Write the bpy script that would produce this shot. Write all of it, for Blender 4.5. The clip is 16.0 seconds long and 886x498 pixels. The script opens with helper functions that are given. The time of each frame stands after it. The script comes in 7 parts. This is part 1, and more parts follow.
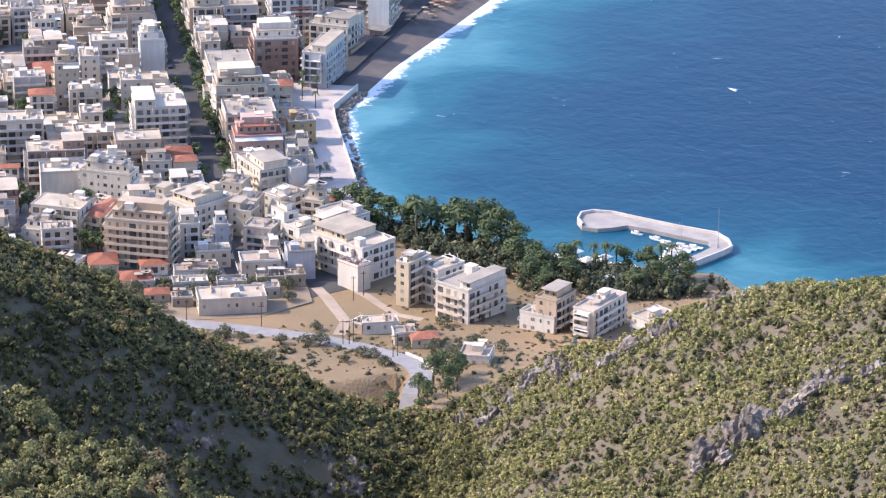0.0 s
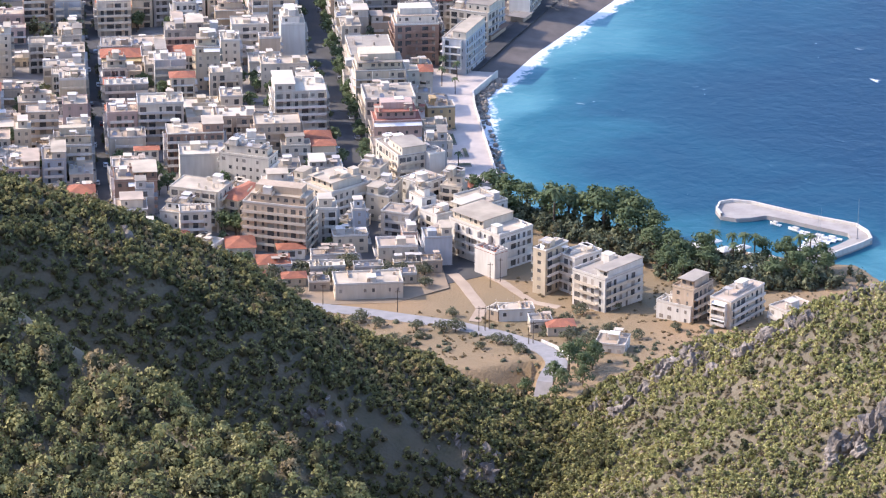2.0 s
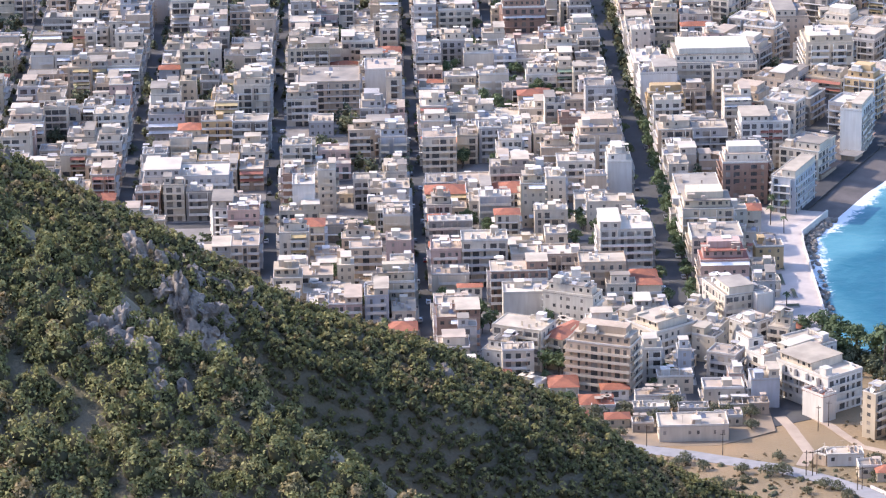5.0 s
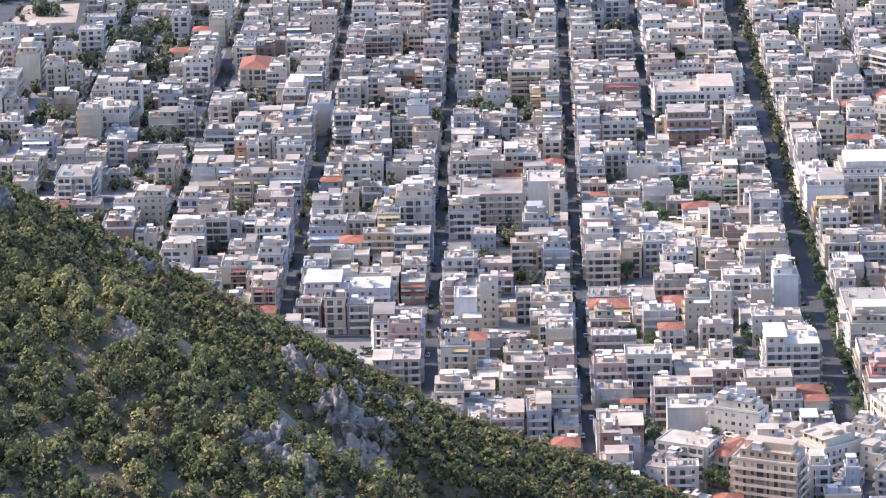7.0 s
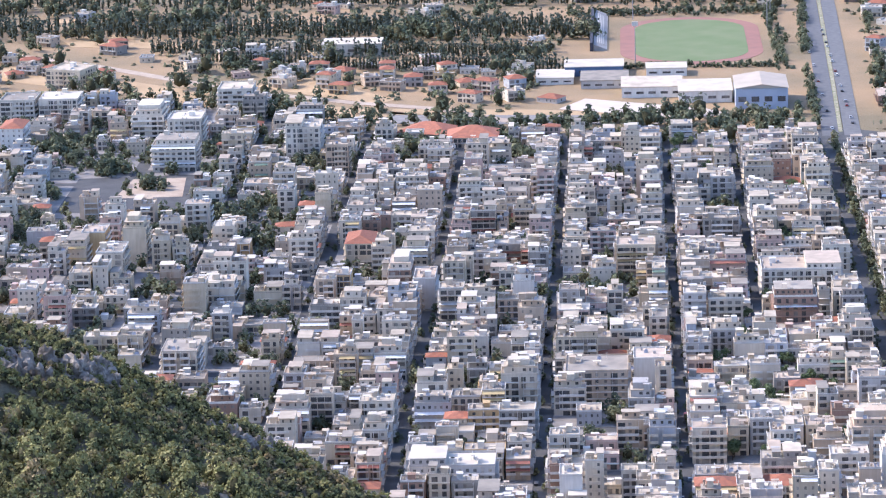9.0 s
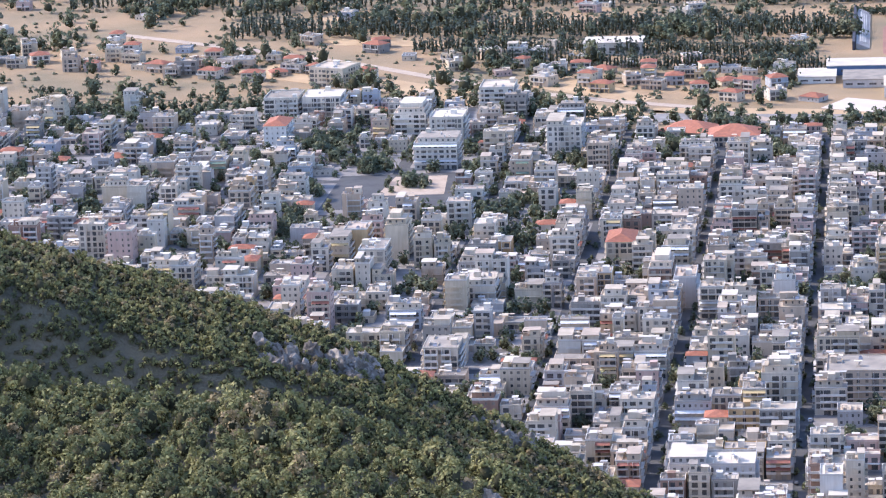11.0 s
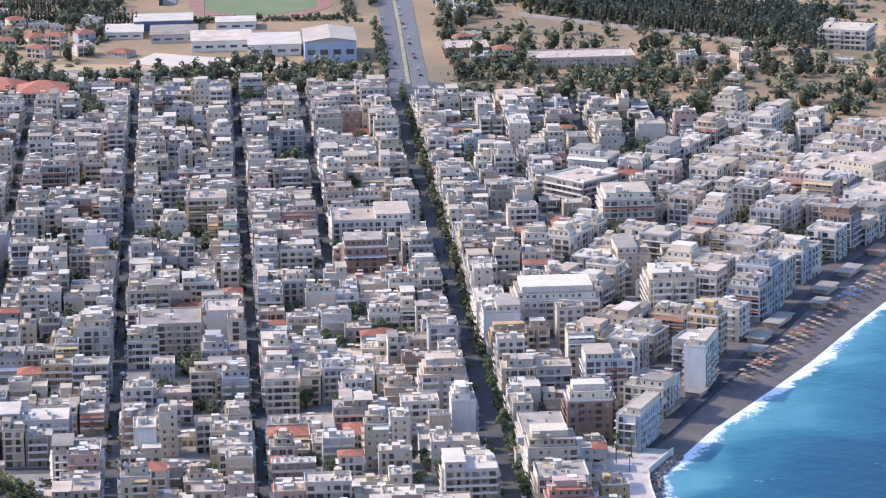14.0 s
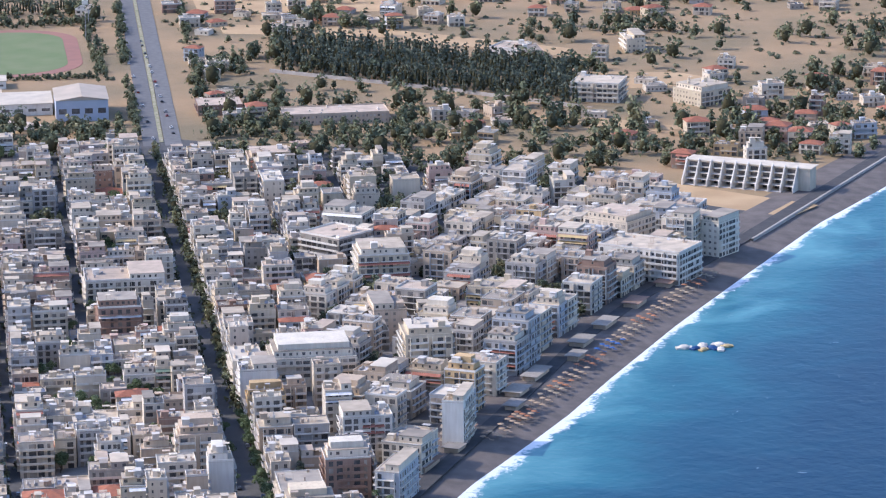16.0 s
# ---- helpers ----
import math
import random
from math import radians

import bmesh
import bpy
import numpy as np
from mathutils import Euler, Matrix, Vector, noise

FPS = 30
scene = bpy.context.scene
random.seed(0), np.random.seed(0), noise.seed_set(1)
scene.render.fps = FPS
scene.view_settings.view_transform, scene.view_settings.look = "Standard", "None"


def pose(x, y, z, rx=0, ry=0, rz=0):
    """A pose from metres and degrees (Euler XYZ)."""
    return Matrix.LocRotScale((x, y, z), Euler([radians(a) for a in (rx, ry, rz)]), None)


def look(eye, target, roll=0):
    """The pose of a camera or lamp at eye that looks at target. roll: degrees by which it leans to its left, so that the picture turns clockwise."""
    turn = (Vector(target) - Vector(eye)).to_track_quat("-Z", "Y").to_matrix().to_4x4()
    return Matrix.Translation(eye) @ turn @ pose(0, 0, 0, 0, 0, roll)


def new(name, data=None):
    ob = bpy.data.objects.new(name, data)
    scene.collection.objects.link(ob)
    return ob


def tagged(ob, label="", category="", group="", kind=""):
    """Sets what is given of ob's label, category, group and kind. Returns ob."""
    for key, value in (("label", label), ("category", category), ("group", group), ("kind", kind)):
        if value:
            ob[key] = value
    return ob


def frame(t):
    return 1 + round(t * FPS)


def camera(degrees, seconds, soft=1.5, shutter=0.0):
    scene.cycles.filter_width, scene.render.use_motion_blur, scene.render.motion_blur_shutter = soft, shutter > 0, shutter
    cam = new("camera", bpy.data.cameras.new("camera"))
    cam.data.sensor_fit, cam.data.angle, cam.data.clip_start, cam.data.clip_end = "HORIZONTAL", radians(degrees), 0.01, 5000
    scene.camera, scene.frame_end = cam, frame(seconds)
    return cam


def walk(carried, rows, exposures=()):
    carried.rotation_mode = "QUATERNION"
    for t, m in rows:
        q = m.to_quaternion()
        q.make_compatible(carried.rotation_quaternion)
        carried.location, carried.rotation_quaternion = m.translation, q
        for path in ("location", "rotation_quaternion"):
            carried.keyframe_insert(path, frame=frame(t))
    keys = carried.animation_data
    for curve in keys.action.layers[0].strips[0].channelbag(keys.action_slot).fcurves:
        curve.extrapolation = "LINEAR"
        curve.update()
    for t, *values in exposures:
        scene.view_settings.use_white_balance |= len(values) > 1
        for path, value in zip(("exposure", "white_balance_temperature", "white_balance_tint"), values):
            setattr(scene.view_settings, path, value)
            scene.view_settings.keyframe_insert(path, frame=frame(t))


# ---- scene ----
H = 420.0  # height of the viewpoint over the sea
cam = camera(14.624, 16.0, 1.2)
walk(cam, [
    (0.00, pose(-0.06, -23.86, 428.87, 69.600, -0.400, -0.000)),
    (0.50, pose(0.32, -23.71, 428.95, 69.317, -0.363, 0.904)),
    (1.00, pose(0.49, -23.73, 429.01, 69.210, -0.388, 1.331)),
    (1.50, pose(0.62, -21.89, 428.31, 69.228, -0.403, 1.774)),
    (2.00, pose(0.89, -21.82, 428.22, 69.364, -0.316, 2.450)),
    (2.50, pose(1.29, -21.35, 427.89, 69.756, -0.119, 3.504)),
    (3.00, pose(1.48, -18.25, 426.58, 70.243, 0.094, 4.612)),
    (3.50, pose(1.58, -15.40, 425.41, 70.737, 0.389, 5.712)),
    (4.00, pose(1.38, -11.36, 423.90, 71.172, 0.675, 6.689)),
    (4.20, pose(1.07, -8.49, 422.90, 71.295, 0.736, 6.956)),
    (4.72, pose(0.72, -5.27, 421.77, 71.587, 0.876, 7.540)),
    (5.25, pose(0.29, -1.97, 420.65, 71.876, 0.996, 8.004)),
    (5.78, pose(-0.22, 1.43, 419.54, 72.249, 1.128, 8.518)),
    (6.30, pose(-0.85, 5.00, 418.43, 72.792, 1.302, 9.249)),
    (6.50, pose(-1.20, 6.78, 417.90, 73.043, 1.381, 9.590)),
    (7.00, pose(-1.98, 10.35, 416.91, 73.662, 1.524, 10.408)),
    (7.50, pose(-2.69, 13.26, 416.19, 74.268, 1.616, 11.008)),
    (8.00, pose(-2.91, 13.88, 416.17, 74.872, 1.646, 11.406)),
    (8.50, pose(-3.35, 15.48, 415.96, 75.677, 1.657, 11.786)),
    (9.00, pose(-3.54, 15.91, 416.12, 76.599, 1.720, 12.149)),
    (9.50, pose(-4.16, 17.78, 415.87, 77.236, 1.772, 12.757)),
    (10.00, pose(-4.32, 16.66, 416.08, 77.150, 2.021, 14.074)),
    (10.20, pose(-4.39, 16.11, 416.17, 77.076, 2.150, 14.745)),
    (10.62, pose(-3.92, 13.29, 416.78, 76.901, 2.346, 15.880)),
    (11.04, pose(-3.23, 10.58, 417.39, 76.702, 2.403, 16.406)),
    (11.46, pose(-2.41, 7.99, 418.00, 76.498, 2.341, 16.231)),
    (11.88, pose(-1.55, 5.49, 418.61, 76.312, 2.176, 15.262)),
    (12.30, pose(-0.76, 3.06, 419.22, 76.164, 1.928, 13.407)),
    (12.50, pose(-1.69, 7.49, 418.10, 76.105, 1.793, 12.298)),
    (13.00, pose(-0.56, 3.20, 419.19, 75.929, 1.308, 9.599)),
    (13.50, pose(-0.45, 3.57, 419.09, 75.788, 0.990, 6.948)),
    (14.00, pose(-0.57, 6.10, 418.44, 75.670, 0.793, 5.108)),
    (14.50, pose(-0.52, 6.54, 418.31, 75.582, 0.862, 4.361)),
    (15.00, pose(-0.56, 7.97, 417.94, 75.561, 0.892, 3.774)),
    (15.50, pose(-0.45, 8.80, 417.78, 75.886, 0.823, 2.710)),
    (16.00, pose(-0.26, 13.18, 416.85, 76.553, 0.679, 0.985)),
], ((0.0, 1.30, 5700, 21), (6.5, 1.36, 5600, 21), (9.0, 1.36, 5380, 20), (12.5, 1.35, 5400, 21), (14.0, 1.04, 5430, 20), (16.0, 0.94, 5390, 19)))
# ---- end of walk ----

# ---- world, sun, exposure ----
TH = radians(9.3)                    # the street grid leans this far to the left of y
CT, ST = math.cos(TH), math.sin(TH)


def xy(u, v):
    """Town coordinates (u along the avenue, v across it, to the sea) to the world."""
    return (-ST * u + CT * v, CT * u + ST * v)


def uv_of(x, y):
    return (-ST * x + CT * y, CT * x + ST * y)


def put(u, v, z=0.0, turn=0.0):
    x, y = xy(u, v)
    return pose(x, y, z, 0, 0, 9.3 + turn)


SUN_EL, SUN_AZ = 38.0, 85.0          # azimuth counted from +y to the left
sun = new("sun", bpy.data.lights.new("sun", "SUN"))
sun.data.energy, sun.data.angle, sun.data.color = 2.1, radians(0.53), (1.0, 0.83, 0.57)
ce = math.cos(radians(SUN_EL))
sun_way = Vector((-math.sin(radians(SUN_AZ)) * ce, math.cos(radians(SUN_AZ)) * ce, math.sin(radians(SUN_EL))))
sun.matrix_world = look((0, 0, 900), Vector((0, 0, 900)) - sun_way)
world = bpy.data.worlds.new("sky")
scene.world = world
world.use_nodes = True
wn = world.node_tree
sky = wn.nodes.new("ShaderNodeTexSky")
sky.sky_type, sky.sun_disc = "NISHITA", False
sky.sun_elevation, sky.sun_rotation = radians(SUN_EL), radians(-SUN_AZ)
sky.air_density, sky.dust_density = 1.0, 1.4
wn.links.new(sky.outputs[0], wn.nodes["Background"].inputs[0])
wn.nodes["Background"].inputs[1].default_value = 0.138

# ---- materials ----


def mat(name, col, col2=None, scale=0.5, rough=0.85, spread=0.0, bump=0.0, bump_scale=3.0, metal=0.0, detail=6.0, per="object", spec=0.3):
    """Two colours mixed by noise at two scales, a random shift a piece, and fine relief."""
    m = bpy.data.materials.new(name)
    m.use_nodes = True
    nt = m.node_tree
    b = nt.nodes["Principled BSDF"]
    b.inputs["Roughness"].default_value, b.inputs["Metallic"].default_value = rough, metal
    b.inputs["Specular IOR Level"].default_value = spec
    co = nt.nodes.new("ShaderNodeTexCoord")
    geo = nt.nodes.new("ShaderNodeNewGeometry")
    n1 = nt.nodes.new("ShaderNodeTexNoise")
    n1.inputs["Scale"].default_value, n1.inputs["Detail"].default_value = scale, detail
    nt.links.new(geo.outputs["Position"], n1.inputs["Vector"])
    ramp = nt.nodes.new("ShaderNodeValToRGB")
    ramp.color_ramp.elements[0].position, ramp.color_ramp.elements[1].position = 0.32, 0.68
    ramp.color_ramp.elements[0].color = (*col, 1)
    ramp.color_ramp.elements[1].color = (*(col2 or [c * 0.8 for c in col]), 1)
    nt.links.new(n1.outputs["Fac"], ramp.inputs["Fac"])
    out = ramp.outputs["Color"]
    if spread:
        hsv = nt.nodes.new("ShaderNodeHueSaturation")
        mr = nt.nodes.new("ShaderNodeMapRange")
        mr.inputs["To Min"].default_value, mr.inputs["To Max"].default_value = 1 - spread, 1 + spread
        if per == "object":
            oi = nt.nodes.new("ShaderNodeObjectInfo")
            nt.links.new(oi.outputs["Random"], mr.inputs["Value"])
        else:
            nt.links.new(geo.outputs["Random Per Island"], mr.inputs["Value"])
        nt.links.new(mr.outputs["Result"], hsv.inputs["Value"])
        nt.links.new(out, hsv.inputs["Color"])
        out = hsv.outputs["Color"]
    nt.links.new(out, b.inputs["Base Color"])
    if bump:
        n2 = nt.nodes.new("ShaderNodeTexNoise")
        n2.inputs["Scale"].default_value, n2.inputs["Detail"].default_value = bump_scale, 5
        nt.links.new(geo.outputs["Position"], n2.inputs["Vector"])
        bp = nt.nodes.new("ShaderNodeBump")
        bp.inputs["Strength"].default_value, bp.inputs["Distance"].default_value = bump, 1 / bump_scale
        nt.links.new(n2.outputs["Fac"], bp.inputs["Height"])
        nt.links.new(bp.outputs["Normal"], b.inputs["Normal"])
    return m


def leafy(m, share=0.25):
    """Let part of the light through the leaf."""
    tree2 = m.node_tree
    pb, mo = tree2.nodes["Principled BSDF"], tree2.nodes["Material Output"]
    tr, mixs = tree2.nodes.new("ShaderNodeBsdfTranslucent"), tree2.nodes.new("ShaderNodeMixShader")
    tree2.links.new(pb.inputs["Base Color"].links[0].from_socket, tr.inputs["Color"])
    mixs.inputs[0].default_value = share
    tree2.links.new(pb.outputs[0], mixs.inputs[1])
    tree2.links.new(tr.outputs[0], mixs.inputs[2])
    tree2.links.new(mixs.outputs[0], mo.inputs["Surface"])


def wall_mat(name, col, dirt=0.82):
    """Plaster with broad patches, rain streaks down the face and a shade of its own a house."""
    m = mat(name, col, [c * dirt for c in col], 0.12, 0.9, 0.10, spec=0.08)
    tree2 = m.node_tree
    pb = tree2.nodes["Principled BSDF"]
    geo2, mp, ns = (tree2.nodes.new(k) for k in ("ShaderNodeNewGeometry", "ShaderNodeMapping", "ShaderNodeTexNoise"))
    mp.inputs["Scale"].default_value = (0.9, 0.9, 0.10)
    ns.inputs["Scale"].default_value, ns.inputs["Detail"].default_value = 1.0, 6
    rp, ml = tree2.nodes.new("ShaderNodeValToRGB"), tree2.nodes.new("ShaderNodeMix")
    rp.color_ramp.elements[0].position, rp.color_ramp.elements[1].position = 0.36, 0.62
    rp.color_ramp.elements[0].color, rp.color_ramp.elements[1].color = (0.90, 0.885, 0.86, 1), (1, 1, 1, 1)
    ml.data_type, ml.blend_type = "RGBA", "MULTIPLY"
    ml.inputs[0].default_value = 1.0
    src = pb.inputs["Base Color"].links[0].from_socket
    tree2.links.new(geo2.outputs["Position"], mp.inputs["Vector"])
    tree2.links.new(mp.outputs["Vector"], ns.inputs["Vector"])
    tree2.links.new(ns.outputs["Fac"], rp.inputs["Fac"])
    tree2.links.new(src, ml.inputs[6])
    tree2.links.new(rp.outputs["Color"], ml.inputs[7])
    tree2.links.new(ml.outputs[2], pb.inputs["Base Color"])
    return m


WALLS = [wall_mat("plaster_white", (0.73, 0.665, 0.555)), wall_mat("plaster_offwhite", (0.72, 0.63, 0.50)),
         wall_mat("plaster_cream", (0.68, 0.58, 0.43)), wall_mat("plaster_grey", (0.52, 0.49, 0.46)),
         wall_mat("plaster_beige", (0.60, 0.48, 0.36)), wall_mat("plaster_pink", (0.64, 0.47, 0.40)),
         wall_mat("plaster_ochre", (0.64, 0.46, 0.25)), wall_mat("plaster_bluegrey", (0.52, 0.54, 0.57)),
         wall_mat("plaster_brown", (0.37, 0.25, 0.19)), wall_mat("concrete_raw", (0.37, 0.34, 0.30))]
WHITE = wall_mat("paint_white", (0.74, 0.70, 0.63), 0.88)
SLAB = mat("balcony_paint", (0.72, 0.68, 0.61), (0.56, 0.52, 0.47), 0.3, 0.85, 0.12)
ROOFS = [mat("roof_screed_pale", (0.60, 0.51, 0.39), (0.40, 0.34, 0.265), 0.15, 0.9, 0.12, spec=0.08),
         mat("roof_screed_grey", (0.40, 0.35, 0.285), (0.27, 0.24, 0.205), 0.15, 0.9, 0.15, spec=0.08),
         mat("roof_white_coat", (0.66, 0.585, 0.47), (0.52, 0.46, 0.375), 0.12, 0.85, 0.06, spec=0.08),
         mat("roof_terrazzo", (0.56, 0.45, 0.35), (0.41, 0.34, 0.27), 0.2, 0.9, 0.12, spec=0.08)]
TILE = mat("roof_tile_red", (0.42, 0.165, 0.095), (0.30, 0.125, 0.08), 0.5, 0.85, 0.15, 0.5, 4.0)
GLASS = mat("window_glass", (0.06, 0.06, 0.062), (0.16, 0.15, 0.14), 0.35, 0.15, 0.3, spec=0.6)
SHUTTER = mat("window_shutter", (0.42, 0.37, 0.31), (0.18, 0.15, 0.12), 0.3, 0.6, 0.35)
AWNINGS = [mat("awning_yellow", (0.58, 0.44, 0.22), None, 0.4, 0.8), mat("awning_red", (0.40, 0.17, 0.12), None, 0.4, 0.8),
           mat("awning_green", (0.20, 0.27, 0.20), None, 0.4, 0.8), mat("awning_white", (0.8, 0.79, 0.76), None, 0.4, 0.8)]
METAL = mat("grey_metal", (0.4, 0.41, 0.43), (0.3, 0.3, 0.32), 0.8, 0.4, 0.1, metal=0.6)
PANEL = mat("solar_panel", (0.02, 0.03, 0.06), (0.04, 0.05, 0.08), 1.0, 0.2)
ASPHALT = mat("asphalt", (0.060, 0.060, 0.064), (0.085, 0.083, 0.082), 0.25, 0.9, 0, 0.2, 5.0)
STREET = mat("street_asphalt", (0.078, 0.077, 0.078), (0.11, 0.108, 0.105), 0.12, 0.9, 0, 0.2, 5.0)
PAVING = mat("paving", (0.30, 0.28, 0.26), (0.22, 0.20, 0.18), 0.2, 0.9)
PROM = mat("promenade_stone", (0.58, 0.51, 0.45), (0.46, 0.40, 0.36), 0.15, 0.9)
DRY = mat("dry_grass", (0.38, 0.25, 0.13), (0.26, 0.18, 0.10), 0.03, 0.95, 0, 0.5, 1.0, detail=12)
DIRT = mat("dirt_track", (0.50, 0.40, 0.30), (0.40, 0.31, 0.23), 0.15, 0.95, 0, 0.3, 2.0)
SHINGLE = mat("beach_shingle", (0.12, 0.105, 0.095), (0.18, 0.155, 0.14), 0.12, 0.9, 0, 0.3, 3.0)
LEAF = mat("leaf_dark", (0.10, 0.14, 0.068), (0.165, 0.20, 0.10), 0.3, 0.75, 0.2, per="island", spec=0.15)
LEAF_DRY = mat("leaf_dry", (0.30, 0.22, 0.125), (0.19, 0.15, 0.085), 0.06, 0.9, 0.35, per="island", spec=0.1)
LEAF_CYPRESS = mat("leaf_cypress", (0.060, 0.085, 0.062), (0.085, 0.11, 0.075), 0.3, 0.8, 0.3, per="island", spec=0.1)
LEAF_OLIVE = mat("leaf_olive", (0.14, 0.15, 0.095), (0.20, 0.20, 0.13), 0.3, 0.8, 0.3, per="island", spec=0.1)
for leaf_mat in (LEAF, LEAF_DRY, LEAF_OLIVE):
    leafy(leaf_mat)


def foliage(name, stops, share=0.12):
    """Needles and leaves: a tint for each plant, a small shift for each tuft, some light let through."""
    m = mat(name, stops[0][1], None, 0.4, 0.7, 0.24, per="island", spec=0.12)
    tree2 = m.node_tree
    at2, rp = tree2.nodes.new("ShaderNodeAttribute"), tree2.nodes.new("ShaderNodeValToRGB")
    at2.attribute_name = "tint"
    el = rp.color_ramp.elements
    while len(el) < len(stops):
        el.new(0.5)
    for e, (p, c) in zip(el, stops):
        e.position, e.color = p, (*c, 1)
    tree2.links.new(at2.outputs["Fac"], rp.inputs["Fac"])
    hsv = [n for n in tree2.nodes if n.bl_idname == "ShaderNodeHueSaturation"][0]
    tree2.links.new(rp.outputs["Color"], hsv.inputs["Color"])
    leafy(m, share)
    return m


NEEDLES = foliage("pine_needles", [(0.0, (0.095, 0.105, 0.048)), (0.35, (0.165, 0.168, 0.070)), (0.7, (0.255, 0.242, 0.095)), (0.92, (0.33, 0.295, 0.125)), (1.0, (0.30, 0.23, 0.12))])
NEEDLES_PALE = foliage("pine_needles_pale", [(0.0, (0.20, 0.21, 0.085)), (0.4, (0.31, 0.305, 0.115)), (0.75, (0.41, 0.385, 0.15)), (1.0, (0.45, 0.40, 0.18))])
HEATH = foliage("heath_leaves", [(0.0, (0.12, 0.115, 0.065)), (0.5, (0.19, 0.16, 0.10)), (0.8, (0.27, 0.215, 0.14)), (1.0, (0.33, 0.26, 0.175))])
FOREST = foliage("forest_leaves", [(0.0, (0.095, 0.115, 0.078)), (0.45, (0.155, 0.17, 0.10)), (0.8, (0.215, 0.22, 0.12)), (1.0, (0.27, 0.255, 0.145))])
CYPRESS = foliage("cypress_leaves", [(0.0, (0.085, 0.105, 0.085)), (0.6, (0.125, 0.145, 0.108)), (1.0, (0.165, 0.18, 0.125))])
# twigs in the heart of each crown, darkened to give its inner shade
SHADED_TWIGS = mat("shaded_inner_twigs", (0.050, 0.050, 0.028), (0.075, 0.068, 0.038), 0.8, 0.95, spec=0.05)
BARK = mat("bark", (0.13, 0.10, 0.075), (0.08, 0.06, 0.05), 2.0, 0.95)
ROCK = mat("limestone", (0.36, 0.315, 0.265), (0.15, 0.13, 0.112), 0.25, 0.95, 0.15, 0.8, 1.5, per="island")
CARS = [mat("car_white", (0.75, 0.75, 0.75), None, 1, 0.3), mat("car_silver", (0.42, 0.43, 0.45), None, 1, 0.3, metal=0.5),
        mat("car_dark", (0.03, 0.03, 0.035), None, 1, 0.3), mat("car_red", (0.35, 0.03, 0.02), None, 1, 0.3), mat("car_blue", (0.03, 0.08, 0.22), None, 1, 0.3)]
RUBBER = mat("rubber", (0.02, 0.02, 0.02), None, 2, 0.8)

# ---- mesh helpers ----


class Box:
    """Gathers quads and boxes for one mesh."""

    def __init__(self):
        self.v, self.f = [], []

    def quad(self, a, b, c, d):
        n = len(self.v)
        self.v += [a, b, c, d]
        self.f.append((n, n + 1, n + 2, n + 3))

    def tri(self, a, b, c):
        n = len(self.v)
        self.v += [a, b, c]
        self.f.append((n, n + 1, n + 2))

    def box(self, x0, y0, z0, x1, y1, z1):
        n = len(self.v)
        self.v += [(x0, y0, z0), (x1, y0, z0), (x1, y1, z0), (x0, y1, z0), (x0, y0, z1), (x1, y0, z1), (x1, y1, z1), (x0, y1, z1)]
        self.f += [(n, n + 3, n + 2, n + 1), (n + 4, n + 5, n + 6, n + 7), (n, n + 1, n + 5, n + 4), (n + 1, n + 2, n + 6, n + 5), (n + 2, n + 3, n + 7, n + 6), (n + 3, n, n + 4, n + 7)]
        return self

    def tube(self, a, b, r0, r1, sides=6):
        a, b = Vector(a), Vector(b)
        q = (b - a).to_track_quat("Z", "Y")
        n = len(self.v)
        for p, r in ((a, r0), (b, r1)):
            for k in range(sides):
                w = 2 * math.pi * k / sides
                self.v.append(tuple(p + q @ Vector((r * math.cos(w), r * math.sin(w), 0))))
        for k in range(sides):
            j = (k + 1) % sides
            self.f.append((n + k, n + j, n + sides + j, n + sides + k))
        self.f.append(tuple(n + sides + k for k in range(sides)))

    def mesh(self, name, material):
        me = bpy.data.meshes.new(name)
        me.from_pydata(self.v, [], self.f)
        me.materials.append(material)
        return me


def part(name, b, material, parent=None, label="", kind=""):
    me = b if isinstance(b, bpy.types.Mesh) else b.mesh(name, material)
    ob = new(name, me)
    if parent is not None:
        ob.parent = parent
    return tagged(ob, label, kind=kind)


def quads_mesh(name, co, material):
    """A mesh of loose quads from an array (n, 4, 3)."""
    n = len(co)
    me = bpy.data.meshes.new(name)
    me.vertices.add(4 * n)
    me.vertices.foreach_set("co", np.ascontiguousarray(co, dtype=np.float32).ravel())
    me.loops.add(4 * n)
    me.loops.foreach_set("vertex_index", np.arange(4 * n, dtype=np.int32))
    me.polygons.add(n)
    me.polygons.foreach_set("loop_start", np.arange(0, 4 * n, 4, dtype=np.int32))
    me.update(calc_edges=True)
    me.materials.append(material)
    return me


def grid_mesh(name, X, Y, Z, material, smooth=True):
    r, c = X.shape
    me = bpy.data.meshes.new(name)
    me.vertices.add(r * c)
    me.vertices.foreach_set("co", np.stack([X, Y, Z], -1).astype(np.float32).ravel())
    i = np.arange(r * c, dtype=np.int32).reshape(r, c)
    q = np.stack([i[:-1, :-1], i[:-1, 1:], i[1:, 1:], i[1:, :-1]], -1).reshape(-1, 4)
    me.loops.add(q.size)
    me.loops.foreach_set("vertex_index", q.ravel())
    me.polygons.add(len(q))
    me.polygons.foreach_set("loop_start", np.arange(0, q.size, 4, dtype=np.int32))
    me.polygons.foreach_set("use_smooth", np.full(len(q), smooth))
    me.update(calc_edges=True)
    me.materials.append(material)
    return me


